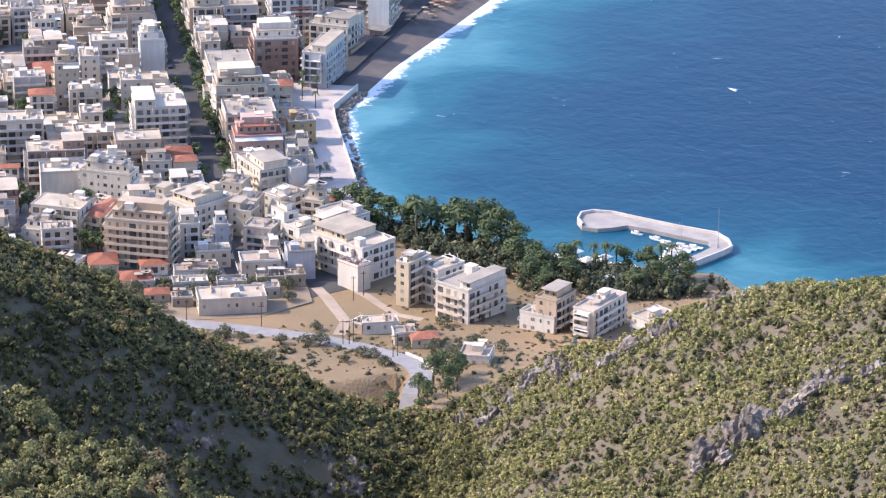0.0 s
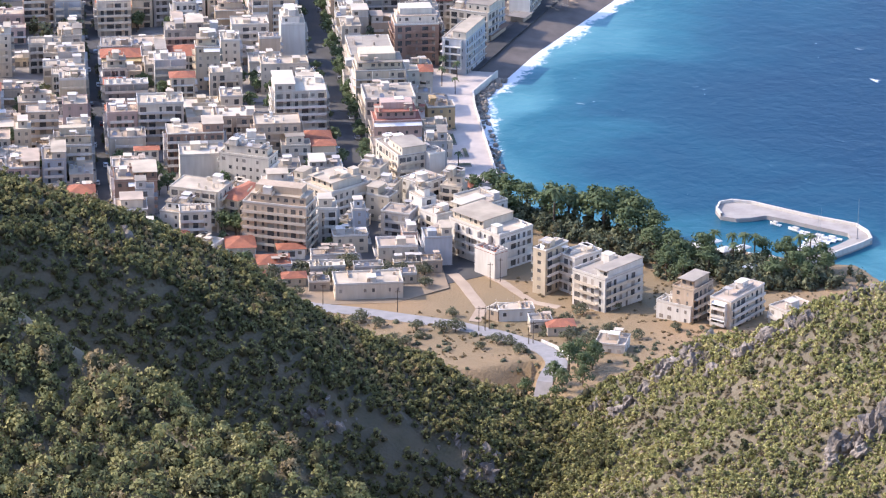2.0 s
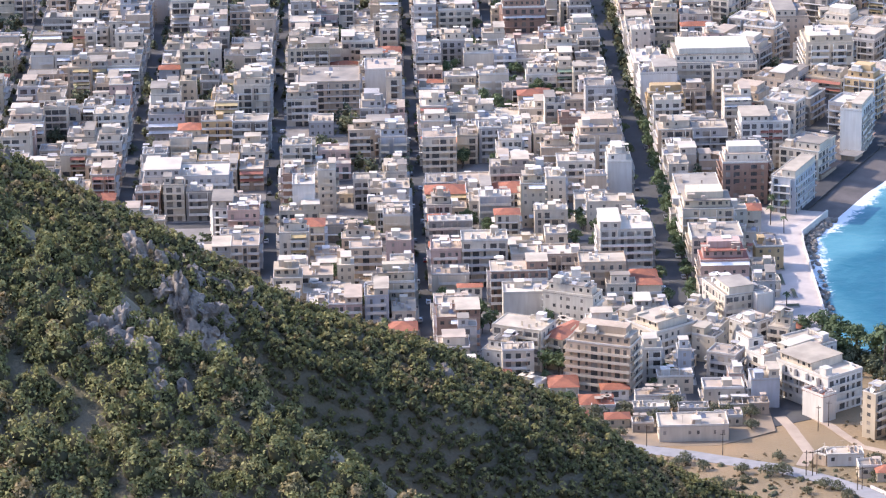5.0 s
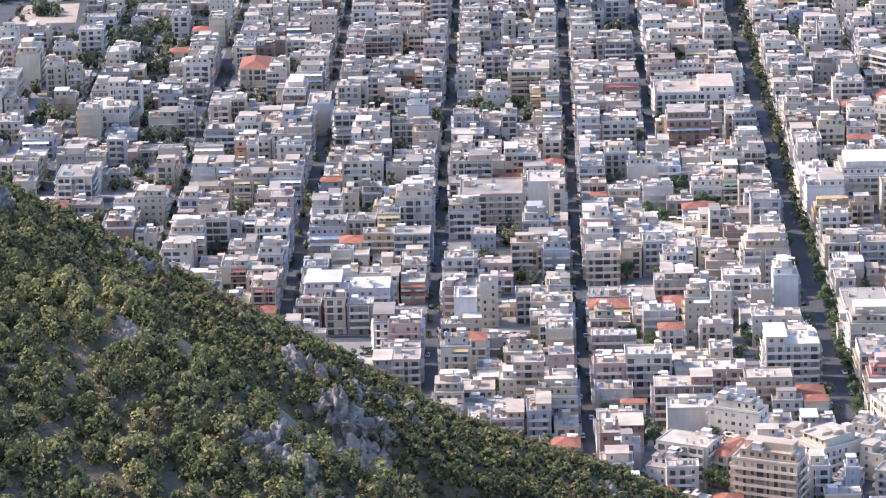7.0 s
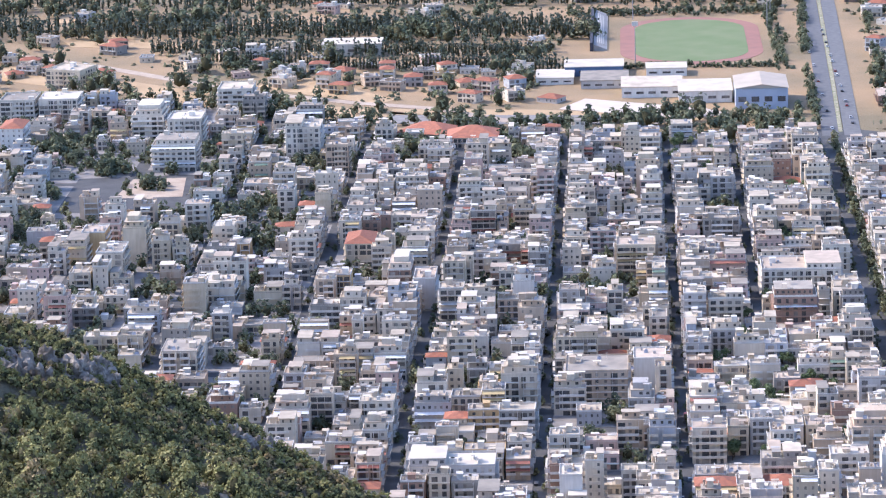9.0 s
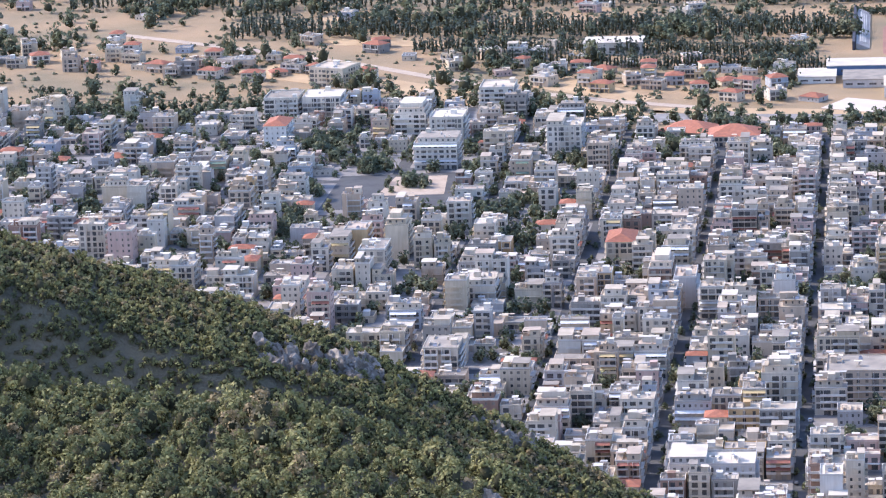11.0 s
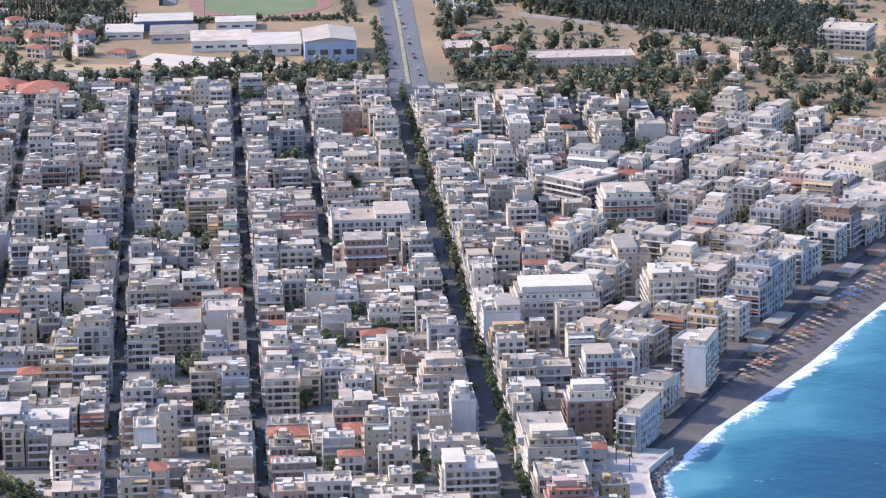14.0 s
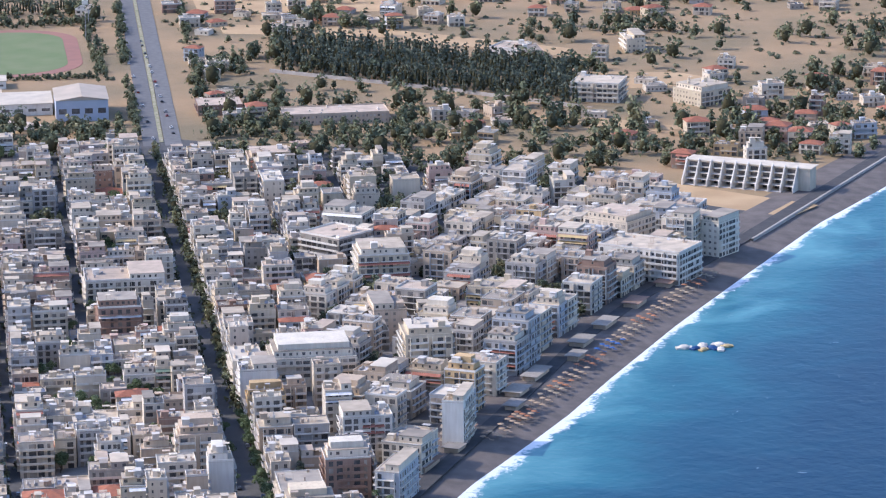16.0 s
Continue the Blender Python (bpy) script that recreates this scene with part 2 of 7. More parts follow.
def wavy(x, y, size, seed=0.0):
    """Smooth made-up relief between -1 and 1 from a few sines."""
    a = np.sin((x * 0.94 + y * 0.34) / size * 6.28 + seed) + np.sin((y * 0.91 - x * 0.42) / size * 5.1 + 1.7 * seed + 2)
    b = np.sin((x * 0.31 - y * 0.95) / size * 11.3 + 3.1 * seed) + np.sin((x * 0.77 + y * 0.64) / size * 13.7 + 0.7 * seed + 1)
    return (a + 0.5 * b) / 3


# ---- the land ----


def crest(rows):
    """Points of a crest line from bearing to the left, angle below the horizon and distance."""
    return np.array([(-d * math.sin(radians(a)), d * math.cos(radians(a)), H - d * math.tan(radians(e))) for a, e, d in rows])


CREST_LEFT = crest([(30, 11.0, 960), (22.6, 13.3, 930), (19.96, 14.3, 917), (17.25, 15.55, 905), (13.65, 17.65, 890), (10.73, 19.15, 884), (7.8, 20.25, 886),
                    (5.78, 21.15, 889), (3.82, 22.22, 892), (1.75, 23.05, 895), (0.5, 23.4, 898)])
CREST_NEAR = crest([(30, 13.5, 720), (22.9, 15.4, 680), (18.4, 16.4, 640), (16.4, 17.2, 615), (14.2, 19.0, 590), (12.4, 20.4, 572), (9, 22.7, 540), (5.4, 24.6, 505), (1, 27.5, 480)])
CREST_RIGHT = crest([(0.0, 23.4, 905), (-0.96, 22.77, 900), (-2.4, 22.15, 890), (-3.44, 21.93, 880), (-4.45, 21.5, 870), (-5.77, 20.99, 855), (-8.19, 20.72, 830), (-13, 19.8, 790), (-20, 19, 740)])


def from_crest(x, y, line, near, far, brow=999.0, steep=1.0):
    """Height of a ridge: falls off from its crest line by slope near on the viewer's side, far behind; past the brow it is steep."""
    best = np.full(x.shape, 1e9)
    h = np.zeros(x.shape)
    for a, b in zip(line[:-1], line[1:]):
        dx, dy = b[0] - a[0], b[1] - a[1]
        t = np.clip(((x - a[0]) * dx + (y - a[1]) * dy) / (dx * dx + dy * dy), 0, 1)
        r = np.hypot(x - a[0] - t * dx, y - a[1] - t * dy)
        z = a[2] + t * (b[2] - a[2])
        beyond = np.hypot(x, y) > np.hypot(a[0] + t * dx, a[1] + t * dy)
        q = np.sqrt(r * r + 49) - 7
        w = z - np.where(beyond, q * far, q * near + np.maximum(q - brow, 0) * (steep - near))
        take = r < best
        h = np.where(take, w, h)
        best = np.minimum(best, r)
    return h


def hills(x, y):
    a = from_crest(x, y, CREST_LEFT, 0.1, 0.62, 27.0, np.interp(x, [-260, -130, -60], [1.75, 1.5, 0.8])) + 2.5 * wavy(x, y, 90, 1)
    b = from_crest(x, y, CREST_NEAR, 0.14, 0.9) + 2.5 * wavy(x, y, 70, 2)
    c = from_crest(x, y, CREST_RIGHT, 0.36, 0.62) + 1.5 * wavy(x, y, 60, 3)
    k = 3.0
    z = k * np.logaddexp(np.logaddexp(a / k, b / k), c / k)
    return z + 1.2 * wavy(x, y, 23, 4) + 0.5 * wavy(x, y, 9, 5)


SHORE_U = [1040, 1058, 1076, 1080, 1091, 1105, 1120, 1140, 1165, 1179, 1256, 1274, 1331, 1384, 1424, 1478, 1565, 1662, 1759, 1840, 2300, 3200]
SHORE_V = [310, 282, 277, 262, 246, 215, 190, 172, 164, 163, 166, 172, 201, 234, 258, 287, 336, 395, 455, 514, 850, 1500]


def shore_v(u):
    return np.interp(u, SHORE_U, SHORE_V)


def sea_dist(u, v):
    """Metres out to sea from the water's edge (negative on land), near enough."""
    su, sv = np.array(SHORE_U), np.array(SHORE_V)
    best = np.full(np.shape(u), 1e9)
    for i in range(len(su) - 1):
        du, dv = su[i + 1] - su[i], sv[i + 1] - sv[i]
        t = np.clip(((u - su[i]) * du + (v - sv[i]) * dv) / (du * du + dv * dv), 0, 1)
        best = np.minimum(best, np.hypot(u - su[i] - t * du, v - sv[i] - t * dv))
    return np.where((v > shore_v(u)) & (u > 1000), best, -best)


def land_z(x, y):
    u, v = uv_of(x, y)
    d = sea_dist(u, v)
    flat = np.where(u < 1290, np.interp(d, [-60, -22, -5, 0, 40], [2.5, 2.5, 1.4, -0.2, -8]), np.interp(d, [-60, -34, -10, 40], [2.5, 2.5, -2, -8]))
    flat = flat + np.clip((1060 - u) / 160, 0, 1) ** 1.3 * 16
    flat = np.where(u < 1000, np.maximum(flat, 2.5), flat)
    flat = flat - 8.0 * np.clip((np.interp(v, [105, 121, 135, 150], [962, 970, 973, 981]) - u) / 4, 0, 1) * np.clip((v - 108) / 8, 0, 1) * np.clip((151 - v) / 3, 0, 1)
    hz = hills(x, y)
    k = 1.5
    out = np.where(u < 1350, k * np.logaddexp(flat / k, hz / k), flat)
    return np.where((v > shore_v(u)) & (u > 1010), np.minimum(out, np.maximum(hz, flat)), out)


xs = np.concatenate([np.arange(-3500, -500, 150), np.arange(-500, -380, 12), np.arange(-380, 170, 4.0), np.arange(170, 420, 12), np.arange(420, 3600, 150)])
ys = np.concatenate([np.arange(-300, 440, 30), np.arange(440, 1330, 4.0), np.arange(1330, 2700, 16), np.arange(2700, 7000, 300)])
GX, GY = np.meshgrid(xs, ys)
GROUND = bpy.data.materials.new("ground_soil")
GROUND.use_nodes = True
nt = GROUND.node_tree
geo = nt.nodes.new("ShaderNodeNewGeometry")
na, nb, nc = (nt.nodes.new("ShaderNodeTexNoise") for _ in range(3))
for n, s in ((na, 0.012), (nb, 0.12), (nc, 1.1)):
    n.inputs["Scale"].default_value, n.inputs["Detail"].default_value = s, 8
    nt.links.new(geo.outputs["Position"], n.inputs["Vector"])
r1, r2 = nt.nodes.new("ShaderNodeValToRGB"), nt.nodes.new("ShaderNodeValToRGB")
r1.color_ramp.elements[0].position, r1.color_ramp.elements[1].position = 0.35, 0.65
r1.color_ramp.elements[0].color, r1.color_ramp.elements[1].color = (0.20, 0.17, 0.10, 1), (0.14, 0.125, 0.075, 1)
r2.color_ramp.elements[0].position, r2.color_ramp.elements[1].position = 0.3, 0.7
r2.color_ramp.elements[0].color, r2.color_ramp.elements[1].color = (0.080, 0.078, 0.045, 1), (0.20, 0.16, 0.115, 1)
nt.links.new(na.outputs["Fac"], r1.inputs["Fac"])
nt.links.new(nb.outputs["Fac"], r2.inputs["Fac"])
mx = nt.nodes.new("ShaderNodeMix")
mx.data_type = "RGBA"
nt.links.new(nc.outputs["Fac"], mx.inputs[0])
nt.links.new(r1.outputs[0], mx.inputs[6])
nt.links.new(r2.outputs[0], mx.inputs[7])
# low ground is straw-coloured, the hills are darker stony soil
sep = nt.nodes.new("ShaderNodeSeparateXYZ")
nt.links.new(geo.outputs["Position"], sep.inputs[0])
mr = nt.nodes.new("ShaderNodeMapRange")
mr.inputs["From Min"].default_value, mr.inputs["From Max"].default_value = 14.0, 24.0
nt.links.new(sep.outputs["Z"], mr.inputs["Value"])
r3 = nt.nodes.new("ShaderNodeValToRGB")
r3.color_ramp.elements[0].position, r3.color_ramp.elements[1].position = 0.36, 0.66
r3.color_ramp.elements[0].color, r3.color_ramp.elements[1].color = (0.43, 0.28, 0.145, 1), (0.24, 0.185, 0.10, 1)
nt.links.new(na.outputs["Fac"], r3.inputs["Fac"])
low = nt.nodes.new("ShaderNodeMix")
low.data_type = "RGBA"
low.inputs[0].default_value = 0.25
nt.links.new(r3.outputs[0], low.inputs[6])
nt.links.new(mx.outputs[2], low.inputs[7])
both = nt.nodes.new("ShaderNodeMix")
both.data_type = "RGBA"
nt.links.new(mr.outputs[0], both.inputs[0])
nt.links.new(low.outputs[2], both.inputs[6])
nt.links.new(mx.outputs[2], both.inputs[7])
nt.links.new(both.outputs[2], nt.nodes["Principled BSDF"].inputs["Base Color"])
nt.nodes["Principled BSDF"].inputs["Roughness"].default_value = 0.95
bp = nt.nodes.new("ShaderNodeBump")
bp.inputs["Strength"].default_value, bp.inputs["Distance"].default_value = 0.6, 0.8
nt.links.new(nc.outputs["Fac"], bp.inputs["Height"])
nt.links.new(bp.outputs["Normal"], nt.nodes["Principled BSDF"].inputs["Normal"])

GZ = land_z(GX, GY)
ground = part("ground", grid_mesh("ground", GX, GY, GZ, GROUND), None)
tagged(ground, "dry brown soil with grass, hills and plain", "ground", kind="structure")

# ---- the sea ----
WATER = bpy.data.materials.new("sea_water")
WATER.use_nodes = True
nt = WATER.node_tree
b = nt.nodes["Principled BSDF"]
at = nt.nodes.new("ShaderNodeAttribute")
at.attribute_name = "shore"
geo = nt.nodes.new("ShaderNodeNewGeometry")


def noise_node(tree, scale, detail, vec, distortion=0.0):
    n = tree.nodes.new("ShaderNodeTexNoise")
    n.inputs["Scale"].default_value, n.inputs["Detail"].default_value, n.inputs["Distortion"].default_value = scale, detail, distortion
    tree.links.new(vec, n.inputs["Vector"])
    return n.outputs["Fac"]


def calc(tree, op, a, b2=None):
    n = tree.nodes.new("ShaderNodeMath")
    n.operation = op
    for i, w in enumerate((a, b2)):
        if w is None:
            continue
        if isinstance(w, (int, float)):
            n.inputs[i].default_value = w
        else:
            tree.links.new(w, n.inputs[i])
    return n.outputs[0]


def ramp_node(tree, fac, stops):
    n = tree.nodes.new("ShaderNodeValToRGB")
    el = n.color_ramp.elements
    while len(el) < len(stops):
        el.new(0.5)
    for e, (p, c) in zip(el, stops):
        e.position, e.color = p, (*c, 1)
    tree.links.new(fac, n.inputs["Fac"])
    return n.outputs["Color"]


pos = geo.outputs["Position"]
dist = at.outputs["Fac"]
wob = calc(nt, "MULTIPLY", calc(nt, "SUBTRACT", noise_node(nt, 0.014, 6, pos, 1.2), 0.5), 115.0)
depth = calc(nt, "DIVIDE", calc(nt, "ADD", dist, wob), 220.0)
blue = ramp_node(nt, depth, [(0.0, (0.10, 0.275, 0.325)), (0.12, (0.025, 0.138, 0.195)), (0.27, (0.0075, 0.068, 0.126)), (0.5, (0.0032, 0.041, 0.093)), (1.0, (0.0023, 0.030, 0.076))])
swell = noise_node(nt, 0.05, 4, pos, 0.4)
foam_edge = calc(nt, "ADD", calc(nt, "ADD", calc(nt, "MULTIPLY", noise_node(nt, 0.045, 4, pos, 0.8), 17.0), calc(nt, "MULTIPLY", noise_node(nt, 0.4, 6, pos, 1.0), 13.0)), -9.0)
foam = calc(nt, "MULTIPLY", calc(nt, "SUBTRACT", foam_edge, dist), 0.35)
foam2 = calc(nt, "MULTIPLY", calc(nt, "SUBTRACT", noise_node(nt, 0.16, 3, pos, 1.0), 0.735), 14.0)
foam_all = calc(nt, "MINIMUM", calc(nt, "MAXIMUM", calc(nt, "MAXIMUM", foam, foam2), 0.0), 1.0)
mixc = nt.nodes.new("ShaderNodeMix")
mixc.data_type = "RGBA"
nt.links.new(foam_all, mixc.inputs[0])
nt.links.new(blue, mixc.inputs[6])
mixc.inputs[7].default_value = (0.80, 0.84, 0.86, 1)
nt.links.new(mixc.outputs[2], b.inputs["Base Color"])
b.inputs["Roughness"].default_value, b.inputs["IOR"].default_value = 0.3, 1.33
b.inputs["Specular IOR Level"].default_value = 0.2
bp = nt.nodes.new("ShaderNodeBump")
bp.inputs["Strength"].default_value, bp.inputs["Distance"].default_value = 0.32, 1.0
nt.links.new(calc(nt, "ADD", noise_node(nt, 0.16, 6, pos, 0.5), calc(nt, "MULTIPLY", swell, 1.2)), bp.inputs["Height"])
nt.links.new(bp.outputs["Normal"], b.inputs["Normal"])
us = np.concatenate([np.arange(900, 1040, 35), np.arange(1040, 1460, 4.0), np.arange(1460, 1900, 5.0), np.arange(1900, 2000, 10), np.arange(2000, 6000, 250)])
vs = np.concatenate([np.arange(140, 560, 4.0), np.arange(560, 1000, 20), np.arange(1000, 4500, 250)])
VV, UU = np.meshgrid(vs, us)
WX, WY = xy(UU, VV)
wm = grid_mesh("water", WX, WY, 0 * WX, WATER)
wa = wm.attributes.new("shore", "FLOAT", "POINT")
wa.data.foreach_set("value", (sea_dist(UU, VV) + 14 * np.clip((1185 - UU) / 30, 0, 1) + 1.5 * np.clip((UU - 1400) / 150, 0, 1)).astype(np.float32).ravel())
tagged(part("water", wm, None), "deep blue sea, turquoise and white with surf at the shore", "sea", kind="structure")

# ---- shore strip, streets and blocks ----


def flat_poly(name, pts, z, thick, material, label, category, kind="structure"):
    """A slab with the outline pts in town coordinates."""
    bm = bmesh.new()
    vs2 = [bm.verts.new((*xy(u, v), z)) for u, v in pts]
    f = bm.faces.new(vs2)
    f.normal_update()
    if f.normal.z < 0:
        f.normal_flip()
    ext = bmesh.ops.extrude_face_region(bm, geom=[f])
    low = [e for e in ext["geom"] if isinstance(e, bmesh.types.BMVert)]
    bmesh.ops.translate(bm, verts=vs2, vec=(0, 0, 0))
    bmesh.ops.translate(bm, verts=low, vec=(0, 0, -thick))
    bmesh.ops.recalc_face_normals(bm, faces=bm.faces[:])
    bmesh.ops.triangulate(bm, faces=bm.faces[:])
    me = bpy.data.meshes.new(name)
    bm.to_mesh(me)
    bm.free()
    me.materials.append(material)
    return tagged(new(name, me), label, category, kind=kind)


def ribbon(name, pts, width, z, material, label, category, thick=0.4):
    """A road along points (u, v) or (u, v, z)."""
    b2 = Box()
    P = [Vector((*xy(p[0], p[1]), p[2] if len(p) > 2 else z)) for p in pts]
    side = []
    for i, p in enumerate(P):
        d = (P[min(i + 1, len(P) - 1)] - P[max(i - 1, 0)])
        n = Vector((-d.y, d.x, 0)).normalized() * (width / 2)
        side.append((p + n, p - n))
    dn = Vector((0, 0, thick))
    for (a, c), (e, g) in zip(side[:-1], side[1:]):
        b2.quad(tuple(c), tuple(g), tuple(e), tuple(a))
        b2.quad(tuple(a), tuple(e), tuple(e - dn), tuple(a - dn))
        b2.quad(tuple(g), tuple(c), tuple(c - dn), tuple(g - dn))
    return tagged(part(name, b2, material), label, category, kind="structure")


# beach: slopes from the promenade into the water
bu = np.concatenate([np.arange(1262, 1480, 6.0), np.arange(1480, 2500, 20)])
bw = np.array([-62, -40, -30, -18, -6, 0, 10, 30])
bz = np.array([2.0, 2.75, 2.7, 2.2, 0.8, 0.0, -1.2, -3.0])
BU, BK = np.meshgrid(bu, np.arange(len(bw)), indexing="ij")
sl = np.gradient(shore_v(bu), bu)
nrm = np.sqrt(1 + sl ** 2)
BX, BY = xy(BU - (sl / nrm)[:, None] * bw[None, :], shore_v(bu)[:, None] + (1 / nrm)[:, None] * bw[None, :])
tagged(part("beach", grid_mesh("beach", BX, BY, np.broadcast_to(bz, BX.shape), SHINGLE), None), "dark grey shingle beach along the sea", "beach", kind="structure")

# ---- buildings ----
rng = random.Random(7)
UMIN_V = [-640, -414, -309, -210, -100, -29, 30, 37, 66, 80, 117, 300]
UMIN_U = [1950, 1740, 1624, 1497, 1319, 1207, 1143, 1128, 1092, 1075, 1062, 1030]
UMAX_V = [-700, -450, -250, -200, -150, 0, 112, 130, 250, 330, 400]
UMAX_U = [2180, 2150, 2150, 2090, 2060, 2025, 2025, 1985, 1930, 1880, 1750]
taken = []                            # footprints (u, v, width, depth, turn) of what stands already


def corners(u, v, w, d, turn, grow=0.0):
    c, s = math.cos(radians(turn)), math.sin(radians(turn))
    a, e = w / 2 + grow, d / 2 + grow
    return [(u + s * p * a + c * q * e, v + c * p * a - s * q * e) for p, q in ((-1, -1), (1, -1), (1, 1), (-1, 1), (0, 0), (0, -1), (1, 0), (0, 1), (-1, 0))]


def within(pu, pv, box, grow=0.0):
    u, v, w, d, turn = box
    c, s = math.cos(radians(turn)), math.sin(radians(turn))
    du, dv = pu - u, pv - v
    return abs(c * dv + s * du) < w / 2 + grow and abs(c * du - s * dv) < d / 2 + grow


def clear(u, v, w, d, turn=0.0, grow=-0.4):
    """True where a house of that footprint meets no other."""
    pts = corners(u, v, w, d, turn, grow)
    for box in taken:
        if abs(box[0] - u) < 60 and abs(box[1] - v) < 60:
            if any(within(p, q, box, grow) for p, q in pts) or any(within(p, q, (u, v, w, d, turn), grow) for p, q in corners(*box, grow)):
                return False
    return True


def free(u, v, r):
    return not any(within(u, v, box, r) for box in taken if abs(box[0] - u) < 60 and abs(box[1] - v) < 60)


def hip_roof(b2, x0, y0, x1, y1, z, rise, over=0.5):
    x0, y0, x1, y1 = x0 - over, y0 - over, x1 + over, y1 + over
    cx, cy = (x0 + x1) / 2, (y0 + y1) / 2
    if x1 - x0 > y1 - y0:
        k = (y1 - y0) / 2
        p, q = (x0 + k, cy, z + rise), (x1 - k, cy, z + rise)
        A, B, C, D = (x0, y0, z), (x1, y0, z), (x1, y1, z), (x0, y1, z)
        b2.quad(A, B, q, p)
        b2.quad(C, D, p, q)
        b2.tri(D, A, p)
        b2.tri(B, C, q)
    else:
        k = (x1 - x0) / 2
        p, q = (cx, y0 + k, z + rise), (cx, y1 - k, z + rise)
        A, B, C, D = (x0, y0, z), (x1, y0, z), (x1, y1, z), (x0, y1, z)
        b2.quad(B, C, q, p)
        b2.quad(D, A, p, q)
        b2.tri(A, B, p)
        b2.tri(C, D, q)
    b2.quad((x0, y1, z), (x1, y1, z), (x1, y0, z), (x0, y0, z))


def face_windows(wn2, sh, r, side, lo, hi, at2, z0, floors, storey, skip=0.1, deep=0):
    """Windows and glazed doors on one face: side 'f' (front), 'l' or 'r'."""
    bay = r.uniform(2.7, 3.4) if deep == 1 else r.uniform(2.3, 3.0)
    n = max(1, int((hi - lo) / bay))
    step = (hi - lo) / n
    # balconies farther off: wide dark panes also stand in for the recess's shade
    kinds = [min(step - 0.15, r.choice((1.3, 1.9, 2.5, 2.9) if deep == 1 else (0.9, 1.2, 1.3, 1.8, 2.4) if deep == 2 else (0.7, 0.9, 1.1, 1.4))) for _ in range(n)]
    doors = [deep > 0 and (q > 1.6 or r.random() < 0.55) for q in kinds]
    for f in range(floors):
        for i in range(n):
            if r.random() < skip:
                continue
            w = kinds[i] * 0.5
            tall = doors[i] or kinds[i] > 1.8
            c = lo + (i + 0.5) * step
            a, e = z0 + f * storey + (0.15 if tall else 0.95), z0 + f * storey + 2.2
            tgt = sh if r.random() < (0.3 if deep else 0.45) else wn2
            if side == "f":
                tgt.quad((c - w, at2 - 0.03, a), (c + w, at2 - 0.03, a), (c + w, at2 - 0.03, e), (c - w, at2 - 0.03, e))
            elif side == "l":
                tgt.quad((at2 - 0.03, c + w, a), (at2 - 0.03, c - w, a), (at2 - 0.03, c - w, e), (at2 - 0.03, c + w, e))
            else:
                tgt.quad((at2 + 0.03, c - w, a), (at2 + 0.03, c + w, a), (at2 + 0.03, c + w, e), (at2 + 0.03, c - w, e))


COLOUR = {"plaster_white": "white", "plaster_offwhite": "off-white", "plaster_cream": "cream", "plaster_grey": "grey", "plaster_beige": "beige", "plaster_pink": "pinkish",
          "plaster_ochre": "ochre", "plaster_bluegrey": "blue-grey", "plaster_brown": "brown", "concrete_raw": "bare concrete", "paint_white": "bright white"}
NUMBER = ("", "one", "two", "three", "four", "five", "six", "seven", "eight", "nine")


made = {}
far_parts = {}                        # material -> boxes of the houses too many to count
part_of = part


class Nothing:
    """Stands for a house that is joined into the far town."""
    matrix_basis = None

    def __setitem__(self, key, value):
        pass


def keep_far(b2, material, m):
    far = far_parts.setdefault(material.name, Box())
    n = len(far.v)
    far.v += [tuple(m @ Vector(p)) for p in b2.v]
    far.f += [tuple(n + i for i in f) for f in b2.f]
    return Nothing()


def balcony_front(x0, x1, y, zf, out=1.3, rail=0.85):
    """One L-shaped slab with its parapet along the front."""
    b2 = Box()
    prof = ((y - 0.002, zf - 0.16), (y - out, zf - 0.16), (y - out, zf + rail), (y - out + 0.1, zf + rail), (y - out + 0.1, zf), (y - 0.002, zf))
    b2.v = [(x, p[0], p[1]) for x in (x0, x1) for p in prof]
    b2.f = [(i, (i + 1) % 6, 6 + (i + 1) % 6, 6 + i) for i in range(6)] + [(5, 4, 3, 2, 1, 0), (6, 7, 8, 9, 10, 11)]
    return b2


def balcony_side(x, sign, y0, y1, zf, out=1.3, rail=0.85):
    b2 = balcony_front(y0, y1, 0, zf, out, rail)
    b2.v = [(x - sign * p[1], p[0], p[2]) for p in b2.v]
    if sign > 0:
        b2.f = [f[::-1] for f in b2.f]
    b2.f = [f[::-1] for f in b2.f]
    return b2


